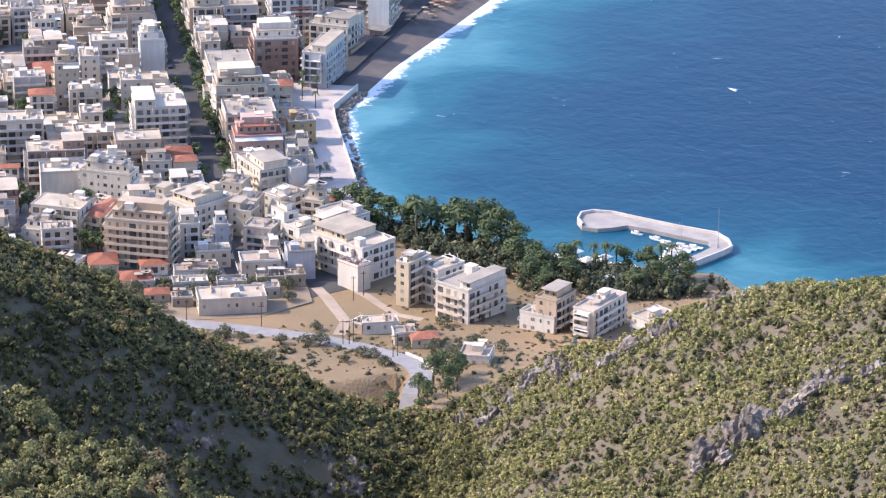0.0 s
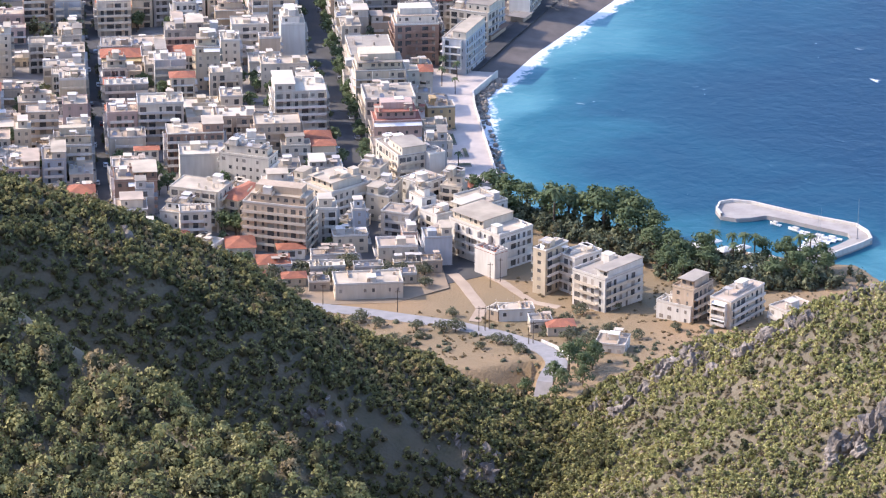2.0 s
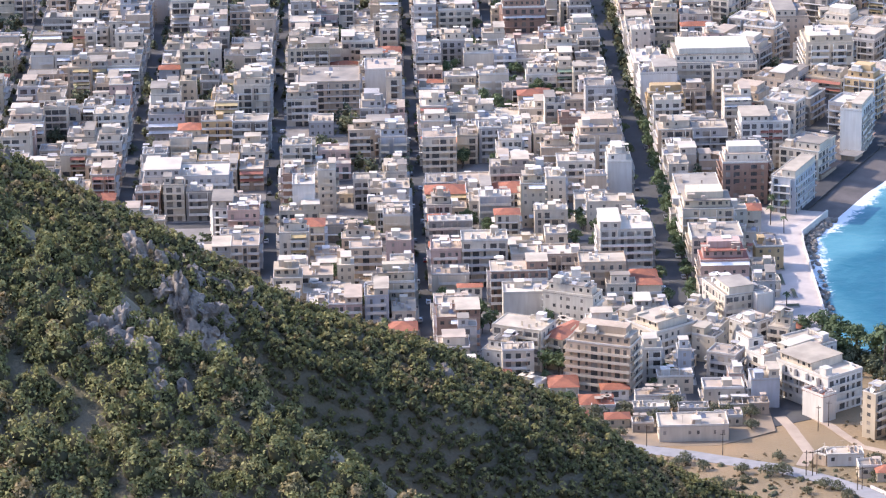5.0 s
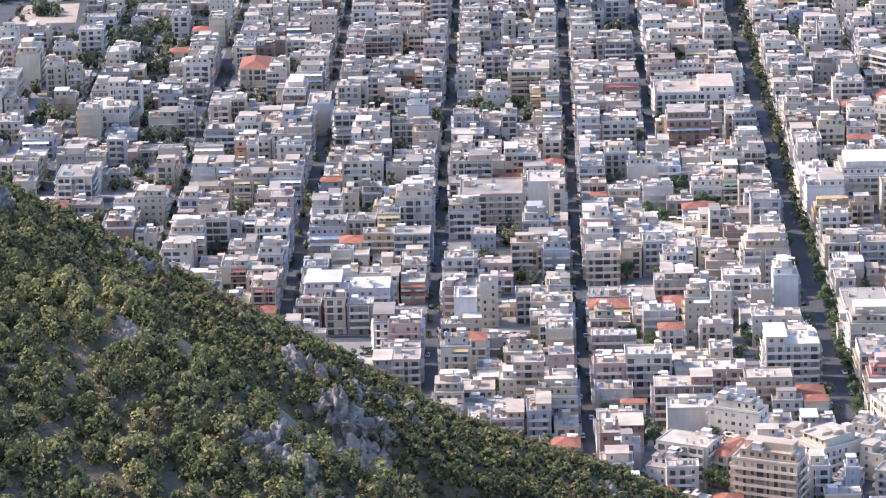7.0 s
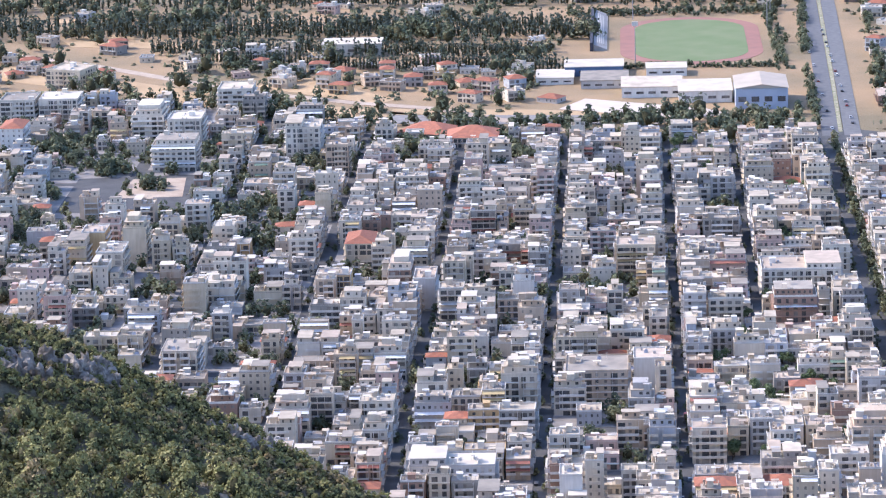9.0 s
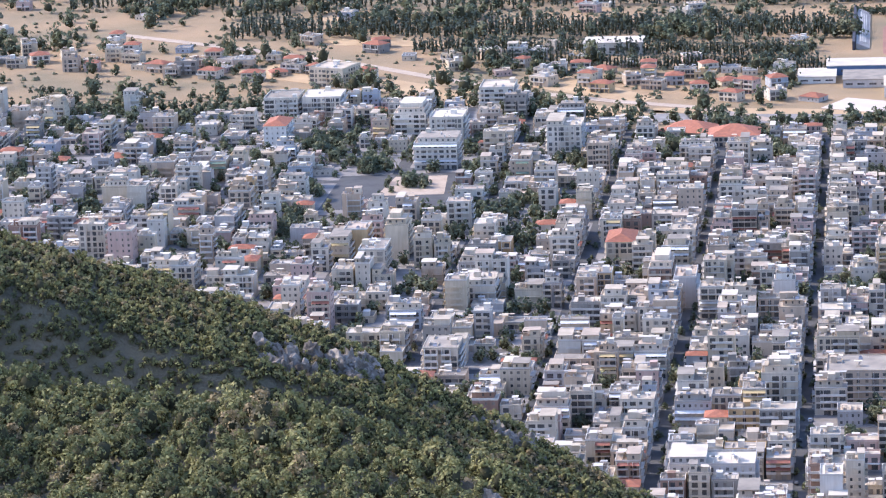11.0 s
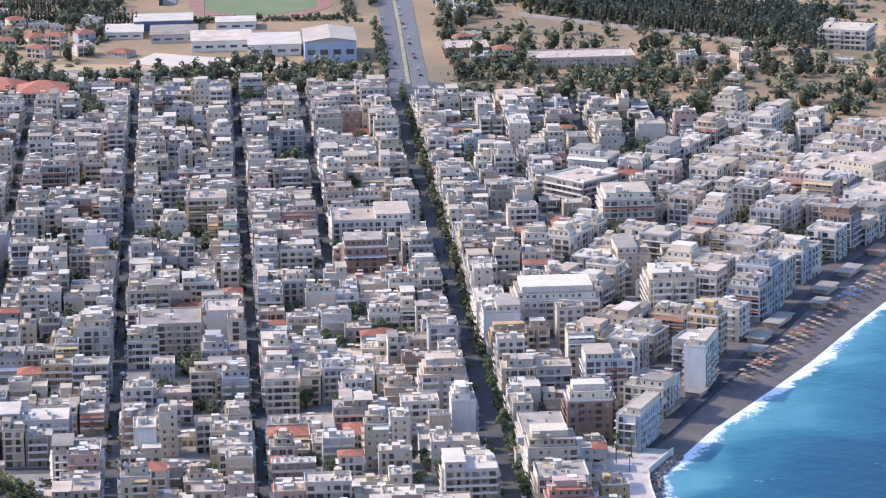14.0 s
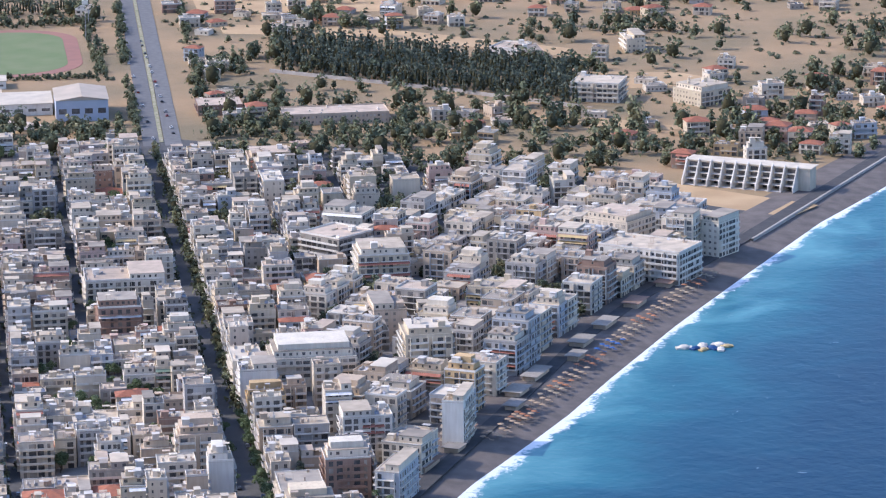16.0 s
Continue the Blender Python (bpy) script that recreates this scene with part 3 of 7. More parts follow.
def building(u, v, w, d, floors, wall=None, roof=None, turn=0.0, style=None, setback=None, front="balcony", left="balcony", right="balcony", seed=None,
             storey=3.0, z=2.6, near=True, shed=True, tiled=False, rail=None, group="apartment buildings of the town", blank=False, low_rail=False):
    """An apartment house: walls, roof with parapet, stair head, balconies storey by storey, windows."""
    r = random.Random(seed if seed is not None else int(u * 13 + v * 7))
    wall = wall or r.choices(WALLS, (13, 27, 22, 9, 16, 6, 2, 4, 3, 6))[0]
    roof = roof or r.choices(ROOFS, (36, 30, 16, 18))[0]
    x0, x1, y0, y1 = -w / 2, w / 2, -d / 2, d / 2
    top = floors * storey
    extra = []
    kind = "house" if floors < 3 else "townhouse" if floors < 4 else "apartment building"
    made[kind] = made.get(kind, 0) + 1
    here = put(u, v, z, turn)
    if made[kind] > 192:
        part = lambda name, b2, material, parent=None, label="", kind="": keep_far(b2, material, here)
    else:
        part = part_of
    house = part(kind.replace(" ", "_"), Box().box(x0, y0, -2, x1, y1, top), wall)
    house.matrix_basis = here
    tagged(house, f"{COLOUR.get(wall.name, 'pale')} plastered {NUMBER[min(floors, 9)]}-storey {kind}, " + ("red tiled roof" if tiled else "flat roof with parapet"), kind, group)
    if tiled:
        t = Box()
        hip_roof(t, x0, y0, x1, y1, top, min(w, d) * 0.2)
        part("roof", t, TILE, house, "red clay tiled hip roof")
        y_top = top
    else:
        t = Box().box(x0 - 0.08, y0 - 0.08, top, x1 + 0.08, y1 + 0.08, top + 0.18)
        part("roof", t, roof, house)
        p = Box()
        h = top + r.choice((0.5, 0.8, 1.0))
        p.box(x0 - 0.1, y0 - 0.1, top + 0.18, x1 + 0.1, y0 + 0.12, h).box(x0 - 0.1, y1 - 0.12, top + 0.18, x1 + 0.1, y1 + 0.1, h)
        p.box(x0 - 0.1, y0 + 0.12, top + 0.18, x0 + 0.12, y1 - 0.12, h).box(x1 - 0.12, y0 + 0.12, top + 0.18, x1 + 0.1, y1 - 0.12, h)
        part("parapet", p, r.choice((wall, wall, WHITE, SLAB)), house)
        y_top = top + 0.18
        if setback is None:
            setback = floors > 2 and r.random() < 0.55
        zz = y_top
        open_x = (x0, x1)
        if setback:
            s = Box()
            if r.random() < 0.5:
                a0, a1, c0, c1 = x0 + r.uniform(0.3, 2.4), x1 - r.uniform(0.3, 2.4), y0 + r.uniform(1.8, 3.2), y1 - r.uniform(0.3, 2.0)
            else:                     # one side of the house rises a storey more
                cut = x0 + w * r.uniform(0.35, 0.65)
                a0, a1 = (x0 + 0.12, cut) if r.random() < 0.5 else (cut, x1 - 0.12)
                c0, c1 = y0 + r.choice((0.14, 0.14, 1.6)), y1 - 0.14
            s.box(a0, c0, y_top, a1, c1, y_top + 2.9)
            if floors > 3 and a1 - a0 > w * 0.7 and c1 - c0 > 5.5 and r.random() < 0.5:
                s.box(a0 + r.uniform(0.8, 2.2), c0 + r.uniform(1.4, 2.4), y_top + 3.12, a1 - r.uniform(0.8, 3.0), c1 - 0.6, y_top + 5.7)
            upper = part("penthouse", s, r.choice((wall, wall, wall, WALLS[1], WALLS[0])), house)
            s2 = Box().box(a0 - 0.3, c0 - r.choice((0.2, 0.2, 1.3)), y_top + 2.9, a1 + 0.3, c1 + 0.2, y_top + 3.12)
            part("roof_slab", s2, roof, upper)
            wg = Box()
            face_windows(wg, wg, r, "f", a0, a1, c0, y_top, 1, 3, 0.15)
            extra.append(wg)
            if a1 - a0 > w * 0.7:
                zz = y_top + 3.12
            else:
                open_x = (a1 + 0.3, x1) if a0 < 0 and a1 < x1 - 1 else (x0, a0 - 0.3)
        o0, o1 = open_x
        if shed and r.random() < 0.85 and o1 - o0 > 4.2 and d > 6.5:
            sx, sy = r.uniform(o0 + 2.05, o1 - 2.05), r.uniform(y0 + 2.6, y1 - 2.0)
            hh = zz + r.uniform(2.0, 2.8)
            a0, a1, c0, c1 = sx - r.uniform(1.1, 1.8), sx + r.uniform(1.1, 1.8), sy - r.uniform(1.1, 1.9), sy + r.uniform(1.2, 1.9)
            s = Box().box(a0, c0, zz, a1, c1, hh)
            s.box(a0 - 0.15, c0 - r.choice((0.15, 0.15, 0.9)), hh, a1 + 0.15, c1 + 0.15, hh + 0.14)
            part("stair_head", s, r.choice((wall, wall, WHITE, SLAB)), house)
        s = Box()
        if o1 - o0 > 2.6 and d > 4:
            for _ in range(r.randint(4, 9)):
                px2, py2 = r.uniform(o0 + 0.9, o1 - 0.9), r.uniform(y0 + 1.2, y1 - 0.9)
                what = r.random()
                if what < 0.35:       # tank or chimney
                    q = r.uniform(0.3, 0.7)
                    s.box(px2 - q, py2 - q * 0.8, zz, px2 + q, py2 + q * 0.8, zz + r.uniform(0.8, 1.7))
                elif what < 0.65:     # low wall across the terrace
                    s.box(px2 - 0.1, max(y0 + 0.2, py2 - 2.5), zz, px2 + 0.1, min(y1 - 0.2, py2 + 2.5), zz + r.uniform(0.6, 1.2))
                elif what < 0.85:     # awning frame or flat canopy
                    q = r.uniform(1.0, 1.9)
                    s.box(max(o0, px2 - q), py2 - 1.2, zz + 2.2, min(o1, px2 + q), py2 + 1.2, zz + 2.32)
                    for e in (-1, 1):
                        s.box(px2 + e * 0.8 - 0.06, py2 - 1.1, zz, px2 + e * 0.8 + 0.06, py2 - 0.98, zz + 2.2)
                else:
                    s.box(px2 - 0.03, py2 - 0.03, zz, px2 + 0.03, py2 + 0.03, zz + 3.4)
                    s.box(px2 - 0.6, py2 - 0.02, zz + 2.9, px2 + 0.6, py2 + 0.02, zz + 2.96)
            part("rooftop_clutter", s, r.choice((WALLS[1], WALLS[3], SLAB, ROOFS[3])), house, kind="stuff")
        if r.random() < 0.4 and o1 - o0 > 3:
            s = Box()
            px2, py2 = r.uniform(o0 + 1.2, o1 - 1.2), r.uniform(y0 + 1.8, y1 - 1)
            s.box(px2 - 0.6, py2 - 0.25, zz + 0.9, px2 + 0.6, py2 + 0.25, zz + 1.4)
            s.quad((px2 - 0.9, py2 - 1.2, zz + 0.1), (px2 + 0.9, py2 - 1.2, zz + 0.1), (px2 + 0.9, py2 - 0.2, zz + 1.1), (px2 - 0.9, py2 - 0.2, zz + 1.1))
            part("solar_heater", s, METAL, house, "steel tank with glass collector")
    gl, sh = Box(), Box()
    far_off = 1 if u > 1330 else 2
    if not blank:
        face_windows(gl, sh, r, "f", x0 + 0.4, x1 - 0.4, y0, 0, floors, storey, 0.12, deep=far_off if front == "balcony" else 0)
    if left != "none":
        face_windows(gl, sh, r, "l", y0 + 0.4, y1 - 0.4, x0, 0, floors, storey, 0.12 if left == "balcony" else 0.35, deep=far_off if left == "balcony" else 0)
    if right != "none":
        face_windows(gl, sh, r, "r", y0 + 0.4, y1 - 0.4, x1, 0, floors, storey, 0.12 if right == "balcony" else 0.35, deep=far_off if right == "balcony" else 0)
    for q in extra:
        n = len(gl.v)
        gl.v += q.v
        gl.f += [tuple(n + k for k in g) for g in q.f]
    if gl.f and u < 1076 and part is part_of:
        for src, mt, says in ((gl, GLASS, ""), (sh, SHUTTER, "closed shutter")):
            for f in src.f:
                one = Box()
                p = [Vector(src.v[k]) for k in f]
                out = (p[1] - p[0]).cross(p[2] - p[1]).normalized() * 0.03
                lo = Vector([min(q[i] for q in p) for i in range(3)]) - Vector([abs(c) for c in out])
                hi = Vector([max(q[i] for q in p) for i in range(3)]) + Vector([abs(c) for c in out])
                one.box(*lo, *hi)
                part("window", one, mt, house, says)
    elif gl.f and part is part_of:
        n, nf = len(gl.v), len(gl.f)
        gl.v += sh.v
        gl.f += [tuple(n + k for k in g) for g in sh.f]
        me = gl.mesh("glazing", GLASS)
        me.materials.append(SHUTTER)
        me.polygons.foreach_set("material_index", [0] * nf + [1] * len(sh.f))
        part("glazing", me, None, house, kind="stuff")
    elif gl.f:
        part("glazing", gl, GLASS, house)
        part("glazing", sh, SHUTTER, house)
    rail = rail or r.choice((wall, WHITE, WHITE, SLAB, SLAB, WALLS[1]))
    fx0, fx1 = (x0, x1) if r.random() < 0.5 else (x0 + r.uniform(0, w * 0.4), x1 - r.uniform(0, w * 0.25))
    joined = Box()
    fins = r.random() < 0.55
    reach, high = r.choice((1.1, 1.4, 1.6, 1.9)), r.choice((0.9, 0.9, 0.9, 0.35, 0.12)) if u > 1250 else 0.9
    high = r.choice((0.12, 0.3, 0.3)) if low_rail else high
    parted = fx1 - fx0 > 9 and r.random() < 0.45
    mid = fx0 + (fx1 - fx0) * r.uniform(0.4, 0.6)
    for f in range(1, floors):
        zf = f * storey
        made_here = []
        if front == "balcony":
            for e0, e1 in (((fx0, mid - 0.9), (mid + 0.9, fx1)) if parted else ((fx0, fx1),)):
                slab = balcony_front(e0, e1, y0, zf, reach, high)
                if fins:              # thin walls that part one flat's balcony from the next
                    n = max(1, round((e1 - e0) / 6.5))
                    for i in range(n + 1):
                        fx = e0 + 0.06 + (e1 - e0 - 0.12) * i / n
                        slab.box(fx - 0.06, y0 - reach + 0.15, zf + 0.002, fx + 0.06, y0 - 0.002, zf + storey - 0.17)
                made_here.append(slab)
        if left == "balcony":
            made_here.append(balcony_side(x0, -1, y0 + 0.6, y1 - 1, zf, 1.2, high))
        if right == "balcony":
            made_here.append(balcony_side(x1, 1, y0 + 0.6, y1 - 1, zf, 1.2, high))
        for q in made_here:
            if near:
                part("balcony", q, rail, house)
            else:
                n = len(joined.v)
                joined.v += q.v
                joined.f += [tuple(n + k for k in g) for g in q.f]
    if joined.f:
        part("gallery", joined, rail, house, kind="stuff")
    if r.random() < 0.17 and floors > 2 and not blank:
        tint = r.choices(AWNINGS, (3, 3, 0.4, 4))[0]
        for f in r.sample(range(1, floors), min(2, floors - 1)):
            zf = f * storey
            a = Box()
            a.quad((fx0, y0 - 1.9, zf + 1.7), (fx1, y0 - 1.9, zf + 1.7), (fx1, y0 - 0.05, zf + 2.55), (fx0, y0 - 0.05, zf + 2.55))
            part("awning", a, tint, house)
    taken.append((u, v, w, d, turn))
    return house


def block(u0, u1, v0, v1, floors, dense=1.0):
    """Fill one block with two rows of houses back to back, with yards between."""
    tagged(part("pavement", Box().box(-(v1 - v0) / 2, -(u1 - u0) / 2, -0.5, (v1 - v0) / 2, (u1 - u0) / 2, 0.16), PAVING), "grey concrete pavement and yards of a block", "pavement", kind="structure").matrix_basis = put((u0 + u1) / 2, (v0 + v1) / 2, 2.62)
    wide = v1 - v0
    u = u0 + 0.5
    while u < u1 - 6:
        d = min(rng.uniform(8.5, 14.5), u1 - u)
        if d < 6:
            break
        n = max(2, round(wide / rng.uniform(9.5, 15.0)))
        cuts = [0.0] + [(k + rng.uniform(-0.22, 0.22)) / n for k in range(1, n)] + [1.0]
        for k in range(n):
            w = (cuts[k + 1] - cuts[k]) * wide - (0.15 if rng.random() < 0.5 else rng.uniform(0.5, 2.5))
            inner = 0 < k < n - 1
            vc = v0 + (cuts[k] + cuts[k + 1]) / 2 * wide
            dd = d - (rng.uniform(0.05, 0.6) if rng.random() < 0.6 else rng.uniform(1, 3.5))
            cu = u + d / 2 + rng.uniform(-0.4, 0.4)
            if rng.random() > dense * (0.70 if inner else 0.97):
                for _ in range(rng.choice((0, 1, 2, 3, 4))):
                    trees_wanted.append((cu + rng.uniform(-0.35, 0.35) * d, vc + rng.uniform(-0.4, 0.4) * w, rng.uniform(5, 10), "broad"))
                continue
            fl = max(1, min(7, round(rng.gauss(floors - (0.8 if inner else 0), 1.2))))
            if clear(cu, vc, w, dd):
                building(cu, vc, w, dd, fl, near=cu < 1200, left="balcony" if k == 0 else "none" if inner else "plain", right="balcony" if k == n - 1 else "none" if inner else "plain",
                         front=rng.choices(("balcony", "plain"), (0.86, 0.14))[0], blank=rng.random() < 0.13, tiled=fl < 4 and rng.random() < 0.10)
        u += d + (0 if rng.random() < 0.75 else rng.uniform(1.0, 4))


trees_wanted = []                     # (u, v, height, kind)
STREETS = [-662, -600, -536, -473, -410, -348, -285, -222, -158, -99, -40, 18, 112]
part_town = flat_poly("road", [(1066, 84), (1060, 118), (1075, 150), (1160, 150), (1300, 160), (1420, 215), (1540, 276), (1700, 390), (1780, 430), (1900, 340), (1960, 250), (2040, 130), (2045, -150), (2130, -220), (2150, -470), (2190, -700), (1830, -700), (1600, -470), (1150, -60)],
                      2.64, 0.6, STREET, "dark asphalt streets of the town", "road")


def fill_strip(v0, v1, floors, seed, u_from=None, u_to=None, dense=0.93):
    r = random.Random(seed)
    vm = (v0 + v1) / 2
    u = (u_from or np.interp(vm, UMIN_V, UMIN_U) - 40) + r.uniform(-15, 15)
    end = u_to or np.interp(vm, UMAX_V, UMAX_U)
    while u < end - 25:
        n = min(r.uniform(55, 95), end - u)
        block(u + 4, u + n - 4, v0, v1, floors - (0.9 if u > 1900 else 0), dense * (0.82 if u > 1880 else 1))
        u += n



def infill(u0, u1, v0, v1, n, floors, turn, seed):
    """Small houses set closely but without order."""
    r = random.Random(seed)
    for _ in range(n):
        u, v, w, d = r.uniform(u0, u1), r.uniform(v0, v1), r.uniform(6, 11), r.uniform(6, 11)
        t = turn + r.uniform(-8, 8)
        if clear(u, v, w, d, t, 0.4):
            fl = max(1, min(4, round(r.gauss(floors, 0.8))))
            building(u, v, w, d, fl, turn=t, seed=int(seed * 1000 + u + v), front=r.choice(("balcony", "plain")), left="plain", right="plain", tiled=r.random() < 0.15, near=False, z=3.0,
                     wall=r.choices(WALLS, (50, 25, 8, 5, 5, 4, 1, 2, 0, 0))[0])


# ---- buildings with a place of their own ----
building(1091, 150, 25.3, 15.9, 4, wall=WHITE, turn=-54, z=3.1, setback=True)
building(1075, 148, 10.0, 6.0, 3, wall=WHITE, turn=-54, z=3.6, blank=True, left="none", right="none", front="plain", storey=2.6, shed=False, roof=TILE)
building(1058, 166, 5.3, 12.5, 5, wall=WALLS[2], turn=-46, z=3.6, front="plain")
building(1058, 176, 8.2, 12.8, 4, wall=WHITE, turn=-55, z=3.6)
building(1042, 183, 14.3, 19.5, 4, wall=WHITE, turn=-50, z=3.6, setback=True)
building(1021, 203, 12.8, 6.0, 2, wall=WHITE, turn=-39, z=4.6, front="plain")
building(1022, 208, 8.1, 12.1, 4, wall=WALLS[4], turn=-43, z=4.6, front="plain")
building(1017, 222, 8.0, 20.9, 4, wall=WALLS[1], turn=-43, z=4.6, storey=2.7, shed=True)
building(1012, 239, 8.2, 12.1, 2, wall=WHITE, turn=-56, z=5.6)
building(1108, 78, 23.0, 11.7, 6, wall=WALLS[4], turn=-23, z=2.6, storey=2.9)
building(1166, 71, 19.5, 8.6, 5, wall=WALLS[0], turn=-27, z=2.6, front="plain")
building(1134, 52, 18.7, 12.4, 5, wall=WALLS[0], turn=-27, z=2.6)
building(1125, 44, 12.3, 7.7, 3, wall=WHITE, turn=-25, z=2.6, front="plain")
building(1134, 32, 6.6, 6.0, 5, wall=WALLS[3], turn=0, z=2.6)
building(1134, 67, 8.9, 18.7, 4, wall=WALLS[2], turn=-40, z=2.6, tiled=True)
building(1145, 80, 11.3, 8.4, 4, wall=WHITE, turn=0, z=2.6)
building(1139, 100, 16.7, 17.2, 4, wall=WALLS[1], turn=-54, z=2.6)
building(1086, 74, 11.1, 9.3, 1, wall=WALLS[1], turn=0, z=3.6, tiled=True)
building(1098, 81, 9.4, 6.0, 1, wall=WHITE, turn=0, z=3.6, tiled=True)
building(1100, 53, 7.3, 6.9, 2, wall=WALLS[0], turn=-35, z=2.6, front="plain")
building(1116, 95, 6.9, 10.3, 4, wall=WHITE, turn=0, z=2.6)
building(1113, 106, 4.7, 7.0, 4, wall=WALLS[7], turn=0, z=2.6, front="plain")
building(1103, 102, 12.2, 6.8, 2, wall=WALLS[2], turn=0, z=2.6, front="plain")
building(1090, 95, 15.4, 6.0, 1, wall=WHITE, turn=0, z=3.6, front="plain")
building(1060, 104, 22.9, 11.6, 1, wall=WALLS[1], turn=0, z=4.6, storey=3.6, front="plain", setback=False)
building(1089, 117, 13.6, 9.3, 2, wall=WALLS[1], turn=0, z=3.6, front="plain")
building(1089, 131, 9.6, 9.5, 3, wall=WALLS[7], turn=0, z=3.6, blank=True, front="plain", right="none")
building(1080, 128, 6.9, 6.0, 1, wall=WALLS[4], turn=0, z=3.6, front="plain")
building(1150, 133, 10.8, 12.1, 3, wall=WHITE, turn=-51, z=2.6, front="plain")
building(1105, 123, 5.2, 7.4, 2, wall=WALLS[5], turn=0, z=2.6)
building(1124, 130, 8.5, 6.0, 4, wall=WHITE, turn=-65, z=2.6, front="plain")
building(1114, 134, 9.3, 7.9, 3, wall=WHITE, turn=-57, z=2.6)
building(1117, 121, 10.6, 9.0, 3, wall=WALLS[3], turn=-27, z=2.6)
building(1126, 151, 15.6, 12.2, 3, wall=WHITE, turn=-58, z=2.6, setback=False)
building(1116, 147, 8.4, 11.8, 3, wall=WALLS[0], turn=-52, z=2.6)
building(1318, 149, 18.0, 14.3, 6, wall=WALLS[8], turn=0, z=2.6, storey=2.9, rail=WALLS[8], roof=ROOFS[3])
building(1309, 168, 10.1, 24.4, 5, wall=WALLS[7], turn=-26, z=2.6)
building(1293, 128, 17.3, 26.0, 5, wall=WALLS[1], turn=0, z=2.6, front="plain", roof=ROOFS[1], shed=False)
building(1257, 128, 19.6, 14.7, 6, wall=WALLS[2], turn=0, z=2.6)
building(1232, 129, 19.2, 17.5, 5, wall=WALLS[1], turn=0, z=2.6, roof=ROOFS[1])
building(1359, 127, 10.8, 11.5, 4, wall=WHITE, turn=0, z=2.6, front="plain")
building(1212, 130, 18.1, 12.2, 4, wall=WALLS[5], turn=0, z=2.6, front="plain", roof=AWNINGS[1])
building(1177, 128, 20.6, 11.3, 4, wall=WALLS[0], turn=-72, z=2.6)
building(1170, 139, 7.3, 6.4, 4, wall=WHITE, turn=-68, z=2.6, blank=True, left="none", right="none", front="plain")
building(1028, 150, 11.7, 6.1, 1, wall=WHITE, turn=0, z=5.6, front="plain")
building(1010, 162, 9.0, 6.6, 1, wall=WALLS[1], turn=0, z=6.6, tiled=True, front="plain")
building(990, 176, 9.7, 9.8, 1, wall=WHITE, turn=-20, z=7.6, front="plain", storey=3.4)
building(1014, 156, 7.2, 6.0, 1, wall=WALLS[1], turn=0, z=6.6, front="plain")
building(1029, 144, 4.5, 6.0, 1, wall=WALLS[4], turn=-42, z=5.6, front="plain", storey=2.4)
building(1368, 163, 20.3, 14.9, 7, wall=WHITE, turn=0, z=2.6, storey=2.8)
building(1385, 204, 9.1, 21.2, 7, wall=WHITE, turn=-21, z=2.6, blank=True, front="plain", storey=2.8)
building(1359, 94, 17.8, 14.1, 6, wall=WALLS[4], turn=0, z=2.6)
building(1320, 99, 9.8, 12.3, 6, wall=WHITE, turn=0, z=2.6, blank=True, front="plain", left="none")
building(1309, 89, 8.5, 6.2, 5, wall=WALLS[4], turn=0, z=2.6, blank=True, front="plain")
building(1285, 93, 18.8, 9.7, 4, wall=WALLS[1], turn=0, z=2.6, front="plain")
building(1236, 95, 19.8, 17.6, 6, wall=WALLS[0], turn=0, z=2.6, setback=True)
building(1354, 57, 9.4, 10.9, 6, wall=WALLS[0], turn=0, z=2.6)
building(1292, 63, 9.6, 9.0, 6, wall=WALLS[2], turn=0, z=2.6, front="plain")
building(1310, 73, 7.7, 12.6, 5, wall=WALLS[1], turn=0, z=2.6, front="plain")
building(1272, 52, 9.5, 7.8, 4, wall=WALLS[1], turn=0, z=2.6, tiled=True)
building(1196, 53, 21.0, 11.8, 5, wall=WALLS[8], turn=0, z=2.6, rail=WHITE)
building(1203, 84, 17.0, 12.0, 5, wall=WALLS[4], turn=0, z=2.6, setback=False, shed=False)
building(1300, -27, 8.7, 14.3, 6, wall=WHITE, turn=0, z=2.6, blank=True, front="plain", left="none", right="none")
building(1316, -18, 7.3, 7.7, 6, wall=WALLS[1], turn=0, z=2.6)
building(1264, -25, 12.5, 9.9, 4, wall=WALLS[2], turn=0, z=2.6, tiled=True)
building(1471, 5, 14.0, 17.7, 6, wall=WHITE, turn=0, z=2.6, blank=True, front="plain", left="none", right="none")
building(1623, -54, 10.1, 10.1, 5, wall=WHITE, turn=0, z=2.6, blank=True, front="plain")
building(1715, -139, 14.4, 26.0, 5, wall=WALLS[1], turn=0, z=2.6, tiled=True)
building(1509, -205, 15.9, 21.5, 5, wall=WALLS[1], turn=0, z=2.6)
building(1632, -201, 14.1, 15.7, 4, wall=WALLS[1], turn=0, z=2.6, roof=ROOFS[2])
building(1282, -53, 18.4, 16.1, 5, wall=WHITE, turn=0, z=2.6)
building(1326, -74, 33.6, 18.6, 5, wall=WALLS[3], turn=0, z=2.6)
building(1467, -18, 27.0, 26.0, 5, wall=WALLS[4], turn=0, z=2.6)
building(1655, -115, 11.1, 23.2, 5, wall=WALLS[8], turn=0, z=2.6)
building(1636, -102, 10.4, 22.7, 5, wall=WALLS[3], turn=0, z=2.6, blank=True, front="plain")
building(1695, 0, 19.1, 18.3, 5, wall=WALLS[2], turn=0, z=2.6)
building(1644, 79, 37.9, 26.0, 5, wall=WALLS[0], turn=0, z=2.6)
